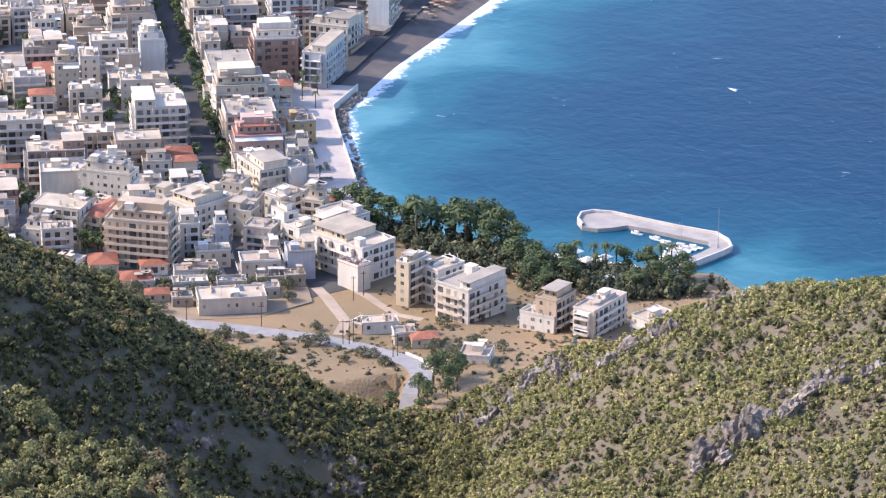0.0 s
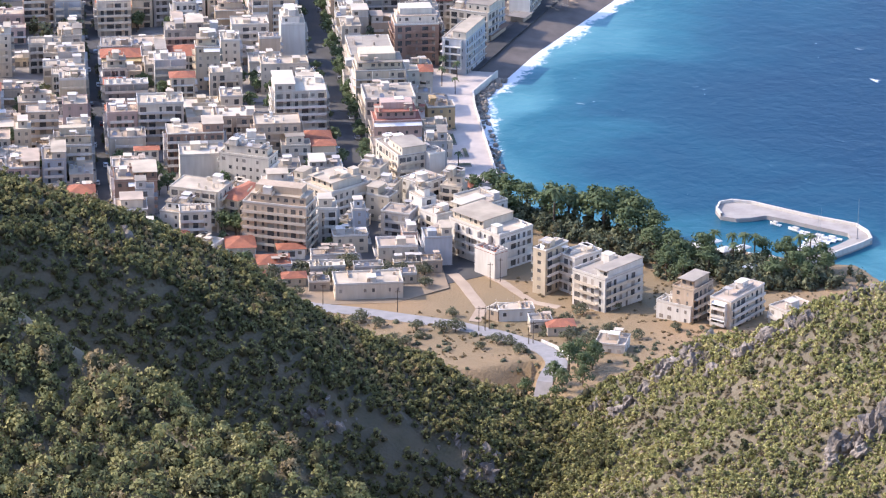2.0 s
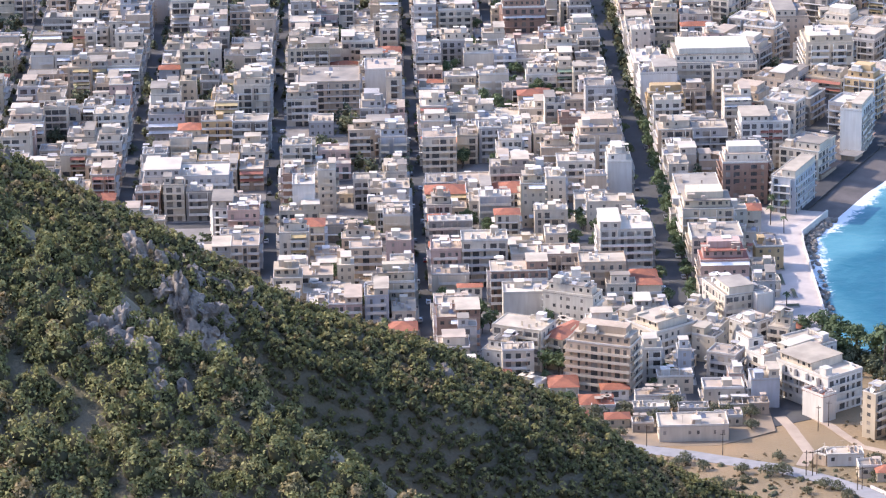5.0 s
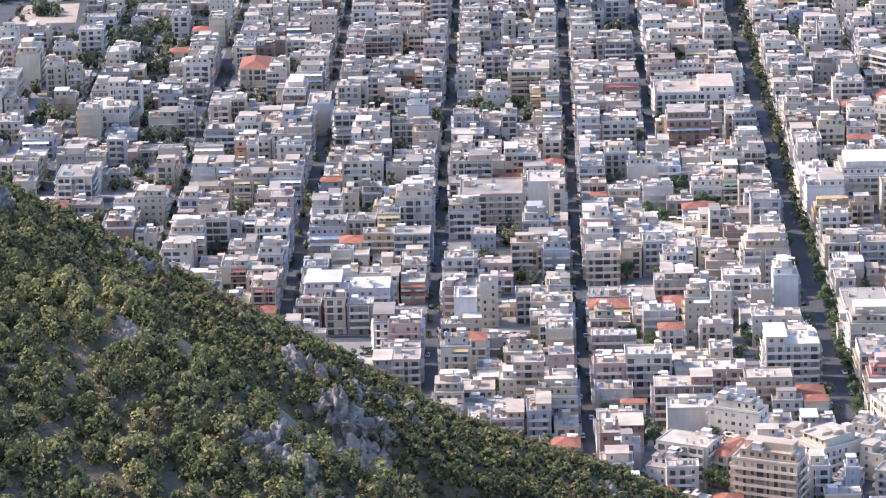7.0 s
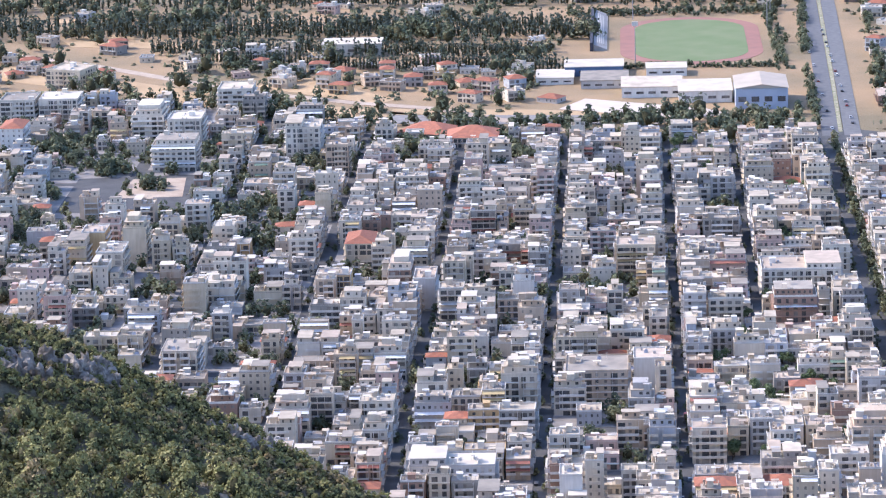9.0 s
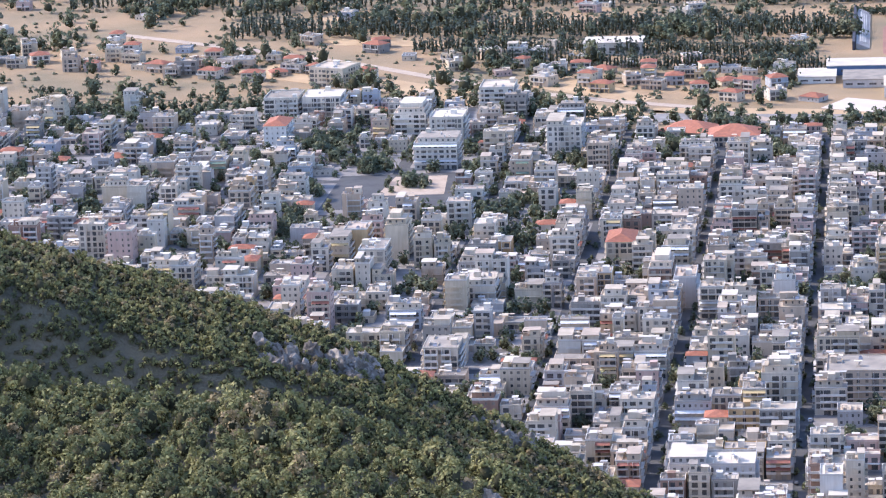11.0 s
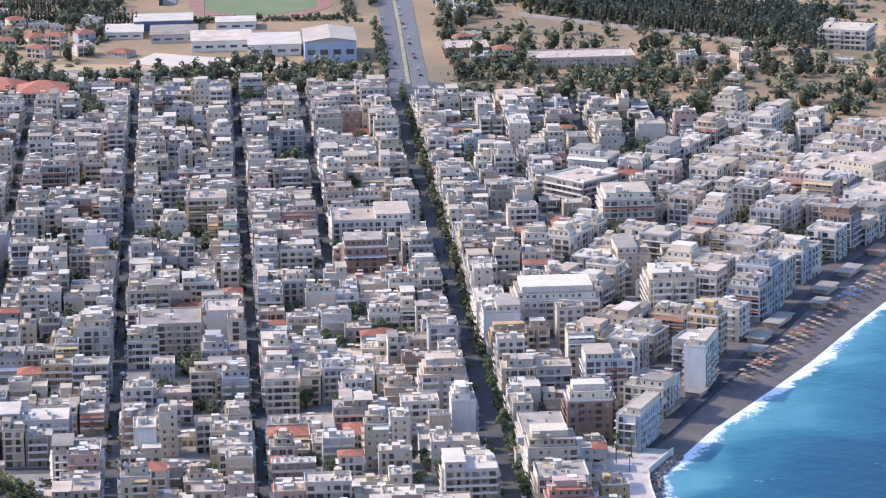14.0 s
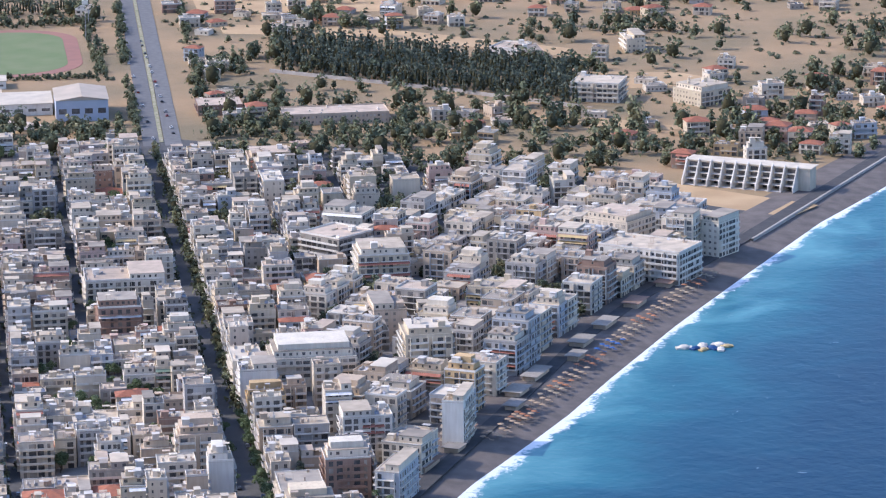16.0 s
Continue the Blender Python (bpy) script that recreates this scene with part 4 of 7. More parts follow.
building(1576, 73, 19.7, 19.3, 6, wall=WALLS[8], turn=0, z=2.6)
building(1367, 94, 19.5, 12.3, 5, wall=WALLS[1], turn=0, z=2.6)
building(1468, 126, 12.6, 16.2, 5, wall=WHITE, turn=0, z=2.6, blank=True, front="plain")
building(1299, 8, 7.7, 7.3, 5, wall=WALLS[3], turn=0, z=2.6, blank=True, front="plain")
building(1489, 205, 21.2, 22.2, 7, wall=WALLS[2], turn=0, z=2.6, setback=True)
building(1562, 197, 15.4, 26.0, 5, wall=WALLS[4], turn=0, z=2.6, front="plain")
building(1653, 341, 44.7, 26.0, 5, wall=WHITE, turn=-38, z=2.6, storey=3.2, setback=False)
building(1721, 339, 27.2, 26.0, 5, wall=WALLS[1], turn=-46, z=2.6, setback=True)
building(1698, 380, 26.0, 20.0, 6, wall=WALLS[0], turn=-44, z=2.6, front="plain")
building(2113, 403, 30.7, 26.0, 4, wall=WALLS[0], turn=-23, z=2.6, setback=False)
building(1840, 170, 11.1, 26.0, 6, wall=WALLS[1], turn=0, z=2.6, front="plain")
building(1714, 191, 26.4, 26.0, 5, wall=WALLS[9], turn=-49, z=2.6)
building(1671, 208, 25.5, 25.9, 5, wall=WALLS[2], turn=0, z=2.6, setback=True)
building(1763, 203, 22.2, 17.5, 5, wall=WALLS[0], turn=-29, z=2.6, front="plain")
building(1939, 178, 25.0, 21.7, 3, wall=WALLS[2], turn=0, z=2.6, front="plain")
building(1485, 153, 37.7, 26.0, 5, wall=WALLS[0], turn=0, z=2.6)
building(1486, 124, 13.4, 26.0, 5, wall=WALLS[0], turn=0, z=2.6, front="plain")
building(1452, 126, 16.0, 13.8, 6, wall=WHITE, turn=0, z=2.6, blank=True, front="plain")
building(2120, 164, 27.8, 26.0, 2, wall=WALLS[8], turn=0, z=2.6, front="plain", roof=ROOFS[3])
building(2078, 231, 65.3, 26.0, 2, wall=WALLS[4], turn=0, z=2.6, front="plain", roof=ROOFS[3])
building(2278, 374, 20.3, 26.0, 2, wall=WHITE, turn=-31, z=2.6, front="plain")
building(2265, 384, 16.2, 26.0, 2, wall=WALLS[5], turn=0, z=2.6, front="plain")
building(2280, 458, 12.6, 26.0, 3, wall=WALLS[2], turn=0, z=2.6, front="plain")
building(2089, 464, 25.5, 26.0, 3, wall=WALLS[2], turn=-59, z=2.6, front="plain")
building(1966, -265, 25.3, 23.6, 5, wall=WALLS[0], turn=0, z=2.6, setback=True)
building(2028, -266, 19.9, 26.0, 6, wall=WALLS[0], turn=0, z=2.6)
building(2058, -292, 19.6, 26.0, 5, wall=WALLS[0], turn=0, z=2.6)
building(1998, -193, 20.3, 24.1, 6, wall=WALLS[0], turn=0, z=2.6)
building(2137, -248, 21.5, 26.0, 5, wall=WALLS[0], turn=0, z=2.6)
building(2230, -367, 25.2, 24.7, 4, wall=WALLS[2], turn=-20, z=2.6)
building(2114, -381, 21.6, 26.0, 5, wall=WALLS[0], turn=0, z=2.6)
building(2117, -356, 24.2, 26.0, 5, wall=WALLS[0], turn=0, z=2.6)
building(2028, -370, 13.8, 26.0, 5, wall=WHITE, turn=0, z=2.6, tiled=True, front="plain")
building(1731, -290, 18.3, 18.8, 4, wall=WALLS[1], turn=0, z=2.6, front="plain")
building(1745, -279, 12.2, 17.9, 5, wall=WALLS[6], turn=0, z=2.6, blank=True, front="plain")
building(1740, -257, 11.8, 16.7, 6, wall=WALLS[2], turn=0, z=2.6, blank=True, front="plain")
building(2047, -122, 33.1, 26.0, 1, wall=WALLS[4], turn=-20, z=2.6, tiled=True)
building(2019, -95, 30.2, 26.0, 2, wall=WALLS[4], turn=0, z=2.6, tiled=True)
building(1633, -201, 13.8, 13.6, 5, wall=WALLS[1], turn=0, z=2.6)
building(1701, -264, 13.5, 22.2, 5, wall=WALLS[1], turn=0, z=2.6)

# open grounds between the houses: a parking lot, gardens
GREENS = []


def green(u, v, w, d, n, tall=1.3):
    """Keep w x d metres free of houses and plant n trees there."""
    taken.append((u, v, w, d, 0.0))
    GREENS.append((u, v, w, d, n, tall))


# seaside quarter: rows along the shore
def shore_row(off0, off1, u_from, u_to, floors, seed, lo=163):
    """Houses in a row that follows the shore, off0 to off1 metres inland of the seafront line."""
    r = random.Random(seed)
    s = u_from
    while s < u_to:
        w = r.uniform(10, 18)
        u, v = s, np.interp(s, [1310, 1416, 1538, 1606, 1699, 1782], [172, 218, 277, 317, 385, 445])
        a = radians(30.0)
        nu, nv = math.sin(a), -math.cos(a)
        dpt = off1 - off0
        cu, cv = u + nu * (off0 + dpt / 2) * 1.0, v + nv * (off0 + dpt / 2)
        s += (w + (0.3 if r.random() < 0.7 else r.uniform(2, 7))) * math.cos(a)
        if cv < lo or r.random() < 0.06 or not clear(cu, cv, dpt - 2, w, -30, -0.6):
            continue
        fl = max(2, min(8, round(r.gauss(floors, 1.0))))
        # rails in grey and blue-grey put the seaward shade into their colour
        building(cu, cv, dpt - r.uniform(0.5, 4), w, fl, turn=-30, front="balcony", left="plain", right="balcony", near=cu < 1400, seed=int(seed * 100 + s), setback=r.random() < 0.5, low_rail=True, rail=r.choice((WALLS[7], WALLS[3], SLAB)), wall=r.choices(WALLS, (8, 22, 22, 14, 20, 6, 3, 4, 3, 8))[0])


green(1575, 235, 16, 20, 9, 1.1)
green(1620, 280, 14, 22, 9, 1.1)
green(1680, 330, 18, 18, 10, 1.2)
green(1500, 195, 14, 14, 7, 1.0)
green(1640, 215, 16, 16, 9, 1.1)
green(1850, 330, 24, 20, 16, 1.4)
shore_row(2, 20, 1345, 1700, 5.2, 3)
shore_row(27, 45, 1370, 1740, 4.2, 4)
shore_row(46, 64, 1400, 1760, 3.8, 5)
shore_row(72, 90, 1440, 1790, 3.8, 6)
shore_row(91, 108, 1480, 1800, 3.4, 7)
shore_row(117, 134, 1540, 1820, 3.2, 8)
shore_row(136, 153, 1600, 1840, 2.8, 9)
shore_row(162, 178, 1640, 1850, 2.8, 10)


green(1895, -283, 74, 96, 0)
green(1952, -305, 26, 18, 26)
green(1912, -268, 16, 30, 14, 1.1)
green(1838, -228, 34, 24, 26, 1.2)
green(1488, -90, 30, 16, 16, 1.1)
green(1635, -18, 30, 24, 26, 1.2)
green(1640, -62, 22, 18, 12, 1.1)
green(1819, 45, 14, 40, 16, 1.1)
green(1748, -130, 24, 16, 14, 1.1)
green(1760, -190, 26, 20, 16)
green(2000, -120, 24, 20, 18)
green(1960, -60, 22, 16, 14)
green(1560, 50, 16, 14, 9, 1.0)
green(1400, -20, 16, 14, 9, 1.0)
green(2020, -340, 40, 24, 30)
green(1800, -330, 26, 20, 16)
green(1720, 190, 20, 30, 18, 1.1)
green(1820, 240, 26, 26, 20, 1.2)
taken.append((1062, 100, 110, 40, 0.0))   # open ground at the town's edge
for u, v, h in ((1080, 66, 6), (1084, 76, 7), (1079, 85, 6), (1088, 90, 6), (1078, 97, 5), (1082, 108, 5), (1076, 128, 6), (1084, 126, 5), (1090, 98, 6)):
    trees_wanted.append((u, v, h, "broad"))
for i, (a, c) in reversed(list(enumerate(zip(STREETS[:-1], STREETS[1:])))):
    if c == 112:
        fill_strip(a + 3.2, c - 6.6, 3.8, 40, u_to=1600)
        fill_strip(a + 3.2, 53.5, 3.6, 41, u_from=1600)
        fill_strip(60, c - 6.6, 3.8, 42, u_from=1600)
    else:
        fill_strip(a + (3.2 if a > -60 else 4.0), c - (3.2 if c > -60 else 4.0), 3.3 if a < -200 else 3.8, 20 + i, dense=0.6 if a < -200 else 0.84)
fill_strip(119, 162, 4.0, 60, u_from=1330, u_to=1985)
infill(1072, 1165, 62, 150, 700, 2.2, -30, 5)
infill(1100, 1300, 118, 150, 300, 2.8, 0, 6)
for i, (a, c) in enumerate(((167, 206), (213, 252), (259, 298), (305, 335))):
    fill_strip(a, c, 3.1, 70 + i, u_from=1480 + 90 * i, u_to=float(np.interp((a + c) / 2, UMAX_V, UMAX_U)), dense=0.72)
# ---- trees ----


def crown_quads(r, blobs, n, size, flat=0.6):
    """Leaf clumps scattered over the shells of several blobs."""
    out = []
    for _ in range(n):
        cx, cy, cz, rx, rz = r.choice(blobs)
        w, h = r.uniform(0, 2 * math.pi), r.uniform(-0.75, 1.0)
        k = r.uniform(0.55, 1.05)
        q = math.sqrt(max(0.0, 1 - h * h))
        p = Vector((cx + rx * k * q * math.cos(w), cy + rx * k * q * math.sin(w), cz + rz * k * h))
        nrm = Vector((q * math.cos(w) + r.gauss(0, 0.32), q * math.sin(w) + r.gauss(0, 0.32), h + r.gauss(0.2, 0.32))).normalized()
        a = nrm.orthogonal().normalized()
        a.rotate(Matrix.Rotation(r.uniform(0, 6.28), 3, nrm))
        c = nrm.cross(a)
        s1, s2 = size * r.uniform(0.6, 1.3), size * r.uniform(0.5, 1.1)
        out.append([p - a * s1 - c * s2 * 0.4, p + a * s1 * 0.3 - c * s2, p + a * s1 + c * s2 * 0.5, p - a * s1 * 0.4 + c * s2])
    return np.array([[tuple(x) for x in q] for q in out])


def tree_meshes(kind, seed):
    """Trunk and crown of a tree one unit of its own height: metres for a tree 8 m tall (12 m for cypress)."""
    r = random.Random(seed)
    t = Box()
    if kind == "broad":
        t.tube((0, 0, -0.5), (0.1, 0, 2.4), 0.22, 0.15)
        blobs = []
        for k in range(6):
            w = k * 1.05 + r.uniform(-0.3, 0.3)
            tip = (1.7 * math.cos(w) * r.uniform(0.6, 1.1), 1.7 * math.sin(w) * r.uniform(0.6, 1.1), r.uniform(3.6, 6.0))
            t.tube((0.1, 0, 2.3), tip, 0.10, 0.03, 5)
            blobs.append((*tip, r.uniform(1.2, 1.8), r.uniform(1.0, 1.5)))
        blobs.append((0, 0, 6.4, 1.4, 1.3))
        return t.mesh("trunk", BARK), quads_mesh("crown", crown_quads(r, blobs, 400, 0.36), LEAF)
    if kind == "olive":
        t.tube((0, 0, -0.5), (0.2, 0, 1.5), 0.25, 0.18)
        blobs = []
        for k in range(6):
            w = k * 1.05 + r.uniform(-0.3, 0.3)
            tip = (2.0 * math.cos(w), 2.0 * math.sin(w), r.uniform(1.6, 3.4))
            t.tube((0.2, 0, 1.4), tip, 0.10, 0.03, 5)
            blobs.append((*tip, r.uniform(1.5, 2.1), r.uniform(1.2, 1.7)))
        blobs.append((0, 0, 4.2, 1.7, 1.4))
        return t.mesh("trunk", BARK), quads_mesh("crown", crown_quads(r, blobs, 420, 0.34), LEAF_OLIVE)
    if kind == "pine":
        t.tube((0, 0, -0.5), (0.3, 0.1, 5.0), 0.26, 0.14)
        blobs = []
        for k in range(8):
            w = k * 0.8 + r.uniform(-0.3, 0.3)
            z = r.uniform(2.4, 6.6)
            q = (8.4 - z) * 0.42
            tip = (q * math.cos(w), q * math.sin(w), z)
            t.tube((0.2, 0.05, z - 0.8), tip, 0.07, 0.03, 5)
            blobs.append((*tip, r.uniform(1.2, 1.9), r.uniform(0.8, 1.2)))
        blobs += [(0.3, 0.1, 7.0, 1.2, 1.0), (0.2, 0.1, 5.4, 1.6, 1.2)]
        return t.mesh("trunk", BARK), quads_mesh("crown", crown_quads(r, blobs, 850, 0.25), LEAF)
    if kind == "cypress":
        t.tube((0, 0, -0.5), (0, 0, 2.0), 0.18, 0.12)
        blobs = [(r.uniform(-0.15, 0.15), r.uniform(-0.15, 0.15), 1.4 + k * 1.1, max(0.25, 1.15 - abs(k - 2.5) * 0.13 - max(0, k - 5) * 0.12), 0.9) for k in range(10)]
        return t.mesh("trunk", BARK), quads_mesh("crown", crown_quads(r, blobs, 190, 0.34), LEAF_CYPRESS)
    # palm
    for k in range(5):
        t.tube((0.05 * k, 0, -0.4 + k * 1.75), (0.05 * (k + 1), 0, -0.4 + (k + 1) * 1.75), 0.24 - 0.01 * k, 0.23 - 0.01 * k, 7)
    fr = []
    for k in range(26):
        w, up = k * 2.4, r.uniform(-0.35, 0.9)
        p0 = Vector((0.25, 0, 8.2))
        way = Vector((math.cos(w), math.sin(w), up)).normalized()
        side = Vector((-math.sin(w), math.cos(w), 0)) * 0.28
        for j in range(3):
            a = p0 + way * (j * 0.75) - Vector((0, 0, 0.16 * j * j))
            b3 = p0 + way * ((j + 1) * 0.75) - Vector((0, 0, 0.16 * (j + 1) ** 2))
            fr.append([a - side, a + side, b3 + side * (0.9 - 0.3 * j), b3 - side * (0.9 - 0.3 * j)])
    return t.mesh("trunk", BARK), quads_mesh("crown", np.array([[tuple(x) for x in q] for q in fr]), LEAF)


TREES = {k: [tree_meshes(k, 11 + i) for i in range(n)] for k, n in (("olive", 3), ("broad", 5), ("pine", 4), ("cypress", 3), ("palm", 2))}
TREE_SAYS = {"olive": ("olive_tree", "low grey-green olive tree on dry ground", 5.6), "broad": ("tree", "dark green broadleaf tree with a rounded crown", 8.0), "pine": ("pine_tree", "green pine tree with an open layered crown", 8.0),
             "cypress": ("cypress_tree", "narrow dark green cypress tree", 12.0), "palm": ("palm_tree", "tall palm tree with a bare trunk", 9.6)}
tree_count = {}
tree_rng = random.Random(5)


def ground_at(u, v):
    x, y = xy(u, v)
    return float(land_z(np.array([x]), np.array([y]))[0])


def tree(u, v, height, kind="broad", z=None, wide=1.0):
    name, label, tall = TREE_SAYS[kind]
    if kind == "broad" and tree_count.get(kind, 0) >= 290:
        yard.append((*xy(u, v), 2.6, height / 7.0))
        return
    tree_count[kind] = tree_count.get(kind, 0) + 1
    s = height / tall
    trunk, crown = tree_rng.choice(TREES[kind])
    t = tagged(new(name, trunk), label, "tree", "trees of the town" if kind != "cypress" else "cypresses")
    t.matrix_basis = put(u, v, ground_at(u, v) if z is None else z, tree_rng.uniform(0, 360)) @ Matrix.Diagonal((s * wide, s * wide, s, 1))
    part("crown", crown, None, t)


def wood(name, spots, label, kind="broad"):
    """Many trees that nobody could count, joined."""
    x, y, _, g = (np.array(c) for c in zip(*spots))
    if kind == "far_cypress":
        return pines(name, x, y, 1.45, 8.0, 6, 5, 0.8, CYPRESS, label, 61, (0.4, 0.25), grow=g)
    return pines(name, x, y, 3.2, 1.9, 6, 10, 0.75, FOREST, label, 62 + len(name), (0.4, 0.25), grow=g)


# ---- hillsides: scrub, pines and rock ----


# x, y, length, width, turn, number of blocks, size, seed
OUTCROPS = ((70, 763, 9, 4, 0.5, 16, 1.9, 1), (78, 767, 10, 4, 0.1, 14, 1.6, 2), (89, 768, 10, 4, 0.4, 14, 1.2, 3), (47, 860, 10, 4, -0.4, 12, 1.1, 4),
            (55, 859, 13, 5, -0.3, 18, 1.4, 5), (63, 854, 13, 5, -0.4, 14, 1.2, 6), (77, 845, 12, 4, -0.2, 12, 1.0, 7), (98, 775, 14, 3, 0.0, 14, 1.0, 8),
            (109, 769, 12, 3, 0.0, 12, 1.1, 9), (30, 884, 10, 5, 0.3, 16, 1.4, 10), (16, 874, 8, 6, 0.5, 12, 1.2, 11), (9, 888, 9, 6, 0.2, 12, 1.2, 12),
            (-187, 830, 9, 7, 1.1, 20, 2.3, 40), (-183, 852, 14, 4, 2.9, 18, 1.5, 41), (-197, 854, 12, 4, 2.9, 14, 1.3, 42), (-124, 863, 12, 4, 2.9, 14, 1.1, 43), (-247, 862, 12, 5, 2.9, 16, 1.7, 44), 
            (-203, 846, 9, 5, 2.4, 12, 1.7, 45), (-180, 830, 8, 5, 1.1, 14, 2.1, 46), (-140, 562, 8, 4, 2.9, 12, 1.5, 47), (-134, 556, 9, 4, 2.9, 12, 1.4, 48), (-130, 550, 7, 4, 2.6, 10, 1.3, 49), 
            (-170, 586, 8, 4, 2.9, 10, 1.2, 50), (-301, 843, 14, 7, 2.9, 18, 2.0, 51), (-290, 851, 12, 6, 2.9, 16, 1.8, 52), (-283, 856, 10, 5, 2.9, 12, 1.6, 53), (-138, 569, 8, 5, 1.2, 10, 1.3, 54), 
            (-66, 842, 12, 6, 0.3, 10, 1.1, 55), (-32, 854, 12, 6, 0.3, 10, 1.1, 56), (-21, 854, 6, 4, 0.3, 9, 1.6, 57), (38, 876, 9, 4, 0.2, 10, 1.1, 23))


def off_rock(x, y):
    """True where no outcrop breaks through the scrub."""
    ok = np.ones(len(x), dtype=bool)
    for ox, oy, ln, wd, tn, n, sz, sd in OUTCROPS:
        a = (x - ox) * math.cos(tn) + (y - oy) * math.sin(tn)
        c = -(x - ox) * math.sin(tn) + (y - oy) * math.cos(tn)
        ok &= (a / (ln * 0.42)) ** 2 + (c / (wd * 0.42)) ** 2 > 1
    return ok


def scatter(n, a0, a1, d0, d1, seed):
    r = np.random.default_rng(seed)
    a = np.radians(r.uniform(a0, a1, n))
    d = np.sqrt(r.uniform(d0 ** 2, d1 ** 2, n))
    return -d * np.sin(a), d * np.cos(a)


GOLD = (1 + 5 ** 0.5) / 2
CORE_V = np.array([(-1, GOLD, 0), (1, GOLD, 0), (-1, -GOLD, 0), (1, -GOLD, 0), (0, -1, GOLD), (0, 1, GOLD), (0, -1, -GOLD), (0, 1, -GOLD), (GOLD, 0, -1), (GOLD, 0, 1), (-GOLD, 0, -1), (-GOLD, 0, 1)]) / 1.902
CORE_F = np.array([(0, 11, 5), (0, 5, 1), (0, 1, 7), (0, 7, 10), (0, 10, 11), (1, 5, 9), (5, 11, 4), (11, 10, 2), (10, 7, 6), (7, 1, 8), (3, 9, 4), (3, 4, 2), (3, 2, 6), (3, 6, 8), (3, 8, 9), (4, 9, 5), (2, 4, 11), (6, 2, 10), (8, 6, 7), (9, 8, 1)])


def bushes(name, x, y, size, tall, n, leaf, material, label, seed):
    """Bushes at x, y: each a clump of n leaf cards round a dome."""
    r = np.random.default_rng(seed)
    m = len(x)
    z = land_z(x, y)
    s = size * r.uniform(0.55, 1.45, m)
    w = r.uniform(0, 2 * np.pi, (m, n))
    h = r.uniform(-0.1, 1.0, (m, n))
    q = np.sqrt(1 - np.clip(h, 0, 1) ** 2) * r.uniform(0.55, 1.0, (m, n))
    off = np.stack([q * np.cos(w), q * np.sin(w), h * tall * r.uniform(0.75, 1.1, (m, n))], -1) * s[:, None, None]
    c = np.stack([x, y, z + 0.1], -1)[:, None, :] + off
    nv = np.stack([q * np.cos(w), q * np.sin(w), h + 0.2], -1) + r.normal(0, 0.3, (m, n, 3))
    nv /= np.linalg.norm(nv, axis=-1, keepdims=True)
    t = np.cross(nv, r.normal(0, 1, (m, n, 3)))
    t /= np.linalg.norm(t, axis=-1, keepdims=True)
    b2 = np.cross(nv, t)
    e = (leaf * s[:, None] / size * r.uniform(0.6, 1.3, (m, n)))[..., None]
    co = np.stack([c - t * e - b2 * e * 0.5, c + t * e - b2 * e * 0.5, c + b2 * e * 1.2 + t * e * r.uniform(-0.5, 0.5, (m, n, 1))], 2).reshape(-1, 3)
    # a dense rounded heart in every bush, under the loose leaves
    heart = r.uniform(0.5, 0.85, (m, 12, 1)) * CORE_V[None] * np.array([1, 1, tall]) * s[:, None, None]
    heart[..., 2] = np.maximum(heart[..., 2] * 0.9, -0.2)
    hv = (np.stack([x, y, z + 0.15 * s], -1)[:, None, :] + heart).reshape(-1, 3)
    hf = (CORE_F[None] + 12 * np.arange(m)[:, None, None]).reshape(-1, 3)
    verts = np.concatenate([hv, co])
    faces = np.concatenate([hf, len(hv) + np.arange(len(co)).reshape(-1, 3)])
    me = bpy.data.meshes.new(name)
    me.vertices.add(len(verts))
    me.vertices.foreach_set("co", verts.astype(np.float32).ravel())
    me.loops.add(faces.size)
    me.loops.foreach_set("vertex_index", faces.astype(np.int32).ravel())
    me.polygons.add(len(faces))
    me.polygons.foreach_set("loop_start", np.arange(0, faces.size, 3, dtype=np.int32))
    me.polygons.foreach_set("use_smooth", np.ones(len(faces), dtype=bool))
    me.materials.append(material)
    me.update()
    me.validate()
    return tagged(part(name, me, None), label, "scrub", kind="stuff")


def spaced(x0, x1, y0, y1, step, seed):
    """Points about step metres apart, each moved at random within its cell."""
    r = np.random.default_rng(seed)
    gx, gy = np.meshgrid(np.arange(x0, x1, step), np.arange(y0, y1, step))
    return (gx + r.uniform(-0.42, 0.42, gx.shape) * step).ravel(), (gy + r.uniform(-0.42, 0.42, gy.shape) * step).ravel()


def inside(x, y, line, lo, hi):
    """Points whose distance from the viewpoint lies lo..hi metres from the crest line's."""
    a = np.degrees(np.arctan2(-x, y))
    la = np.degrees(np.arctan2(-line[:, 0], line[:, 1]))
    o = np.argsort(la)
    d = np.hypot(x, y) - np.interp(a, la[o], np.hypot(line[:, 0], line[:, 1])[o])
    return (d > lo) & (d < hi)


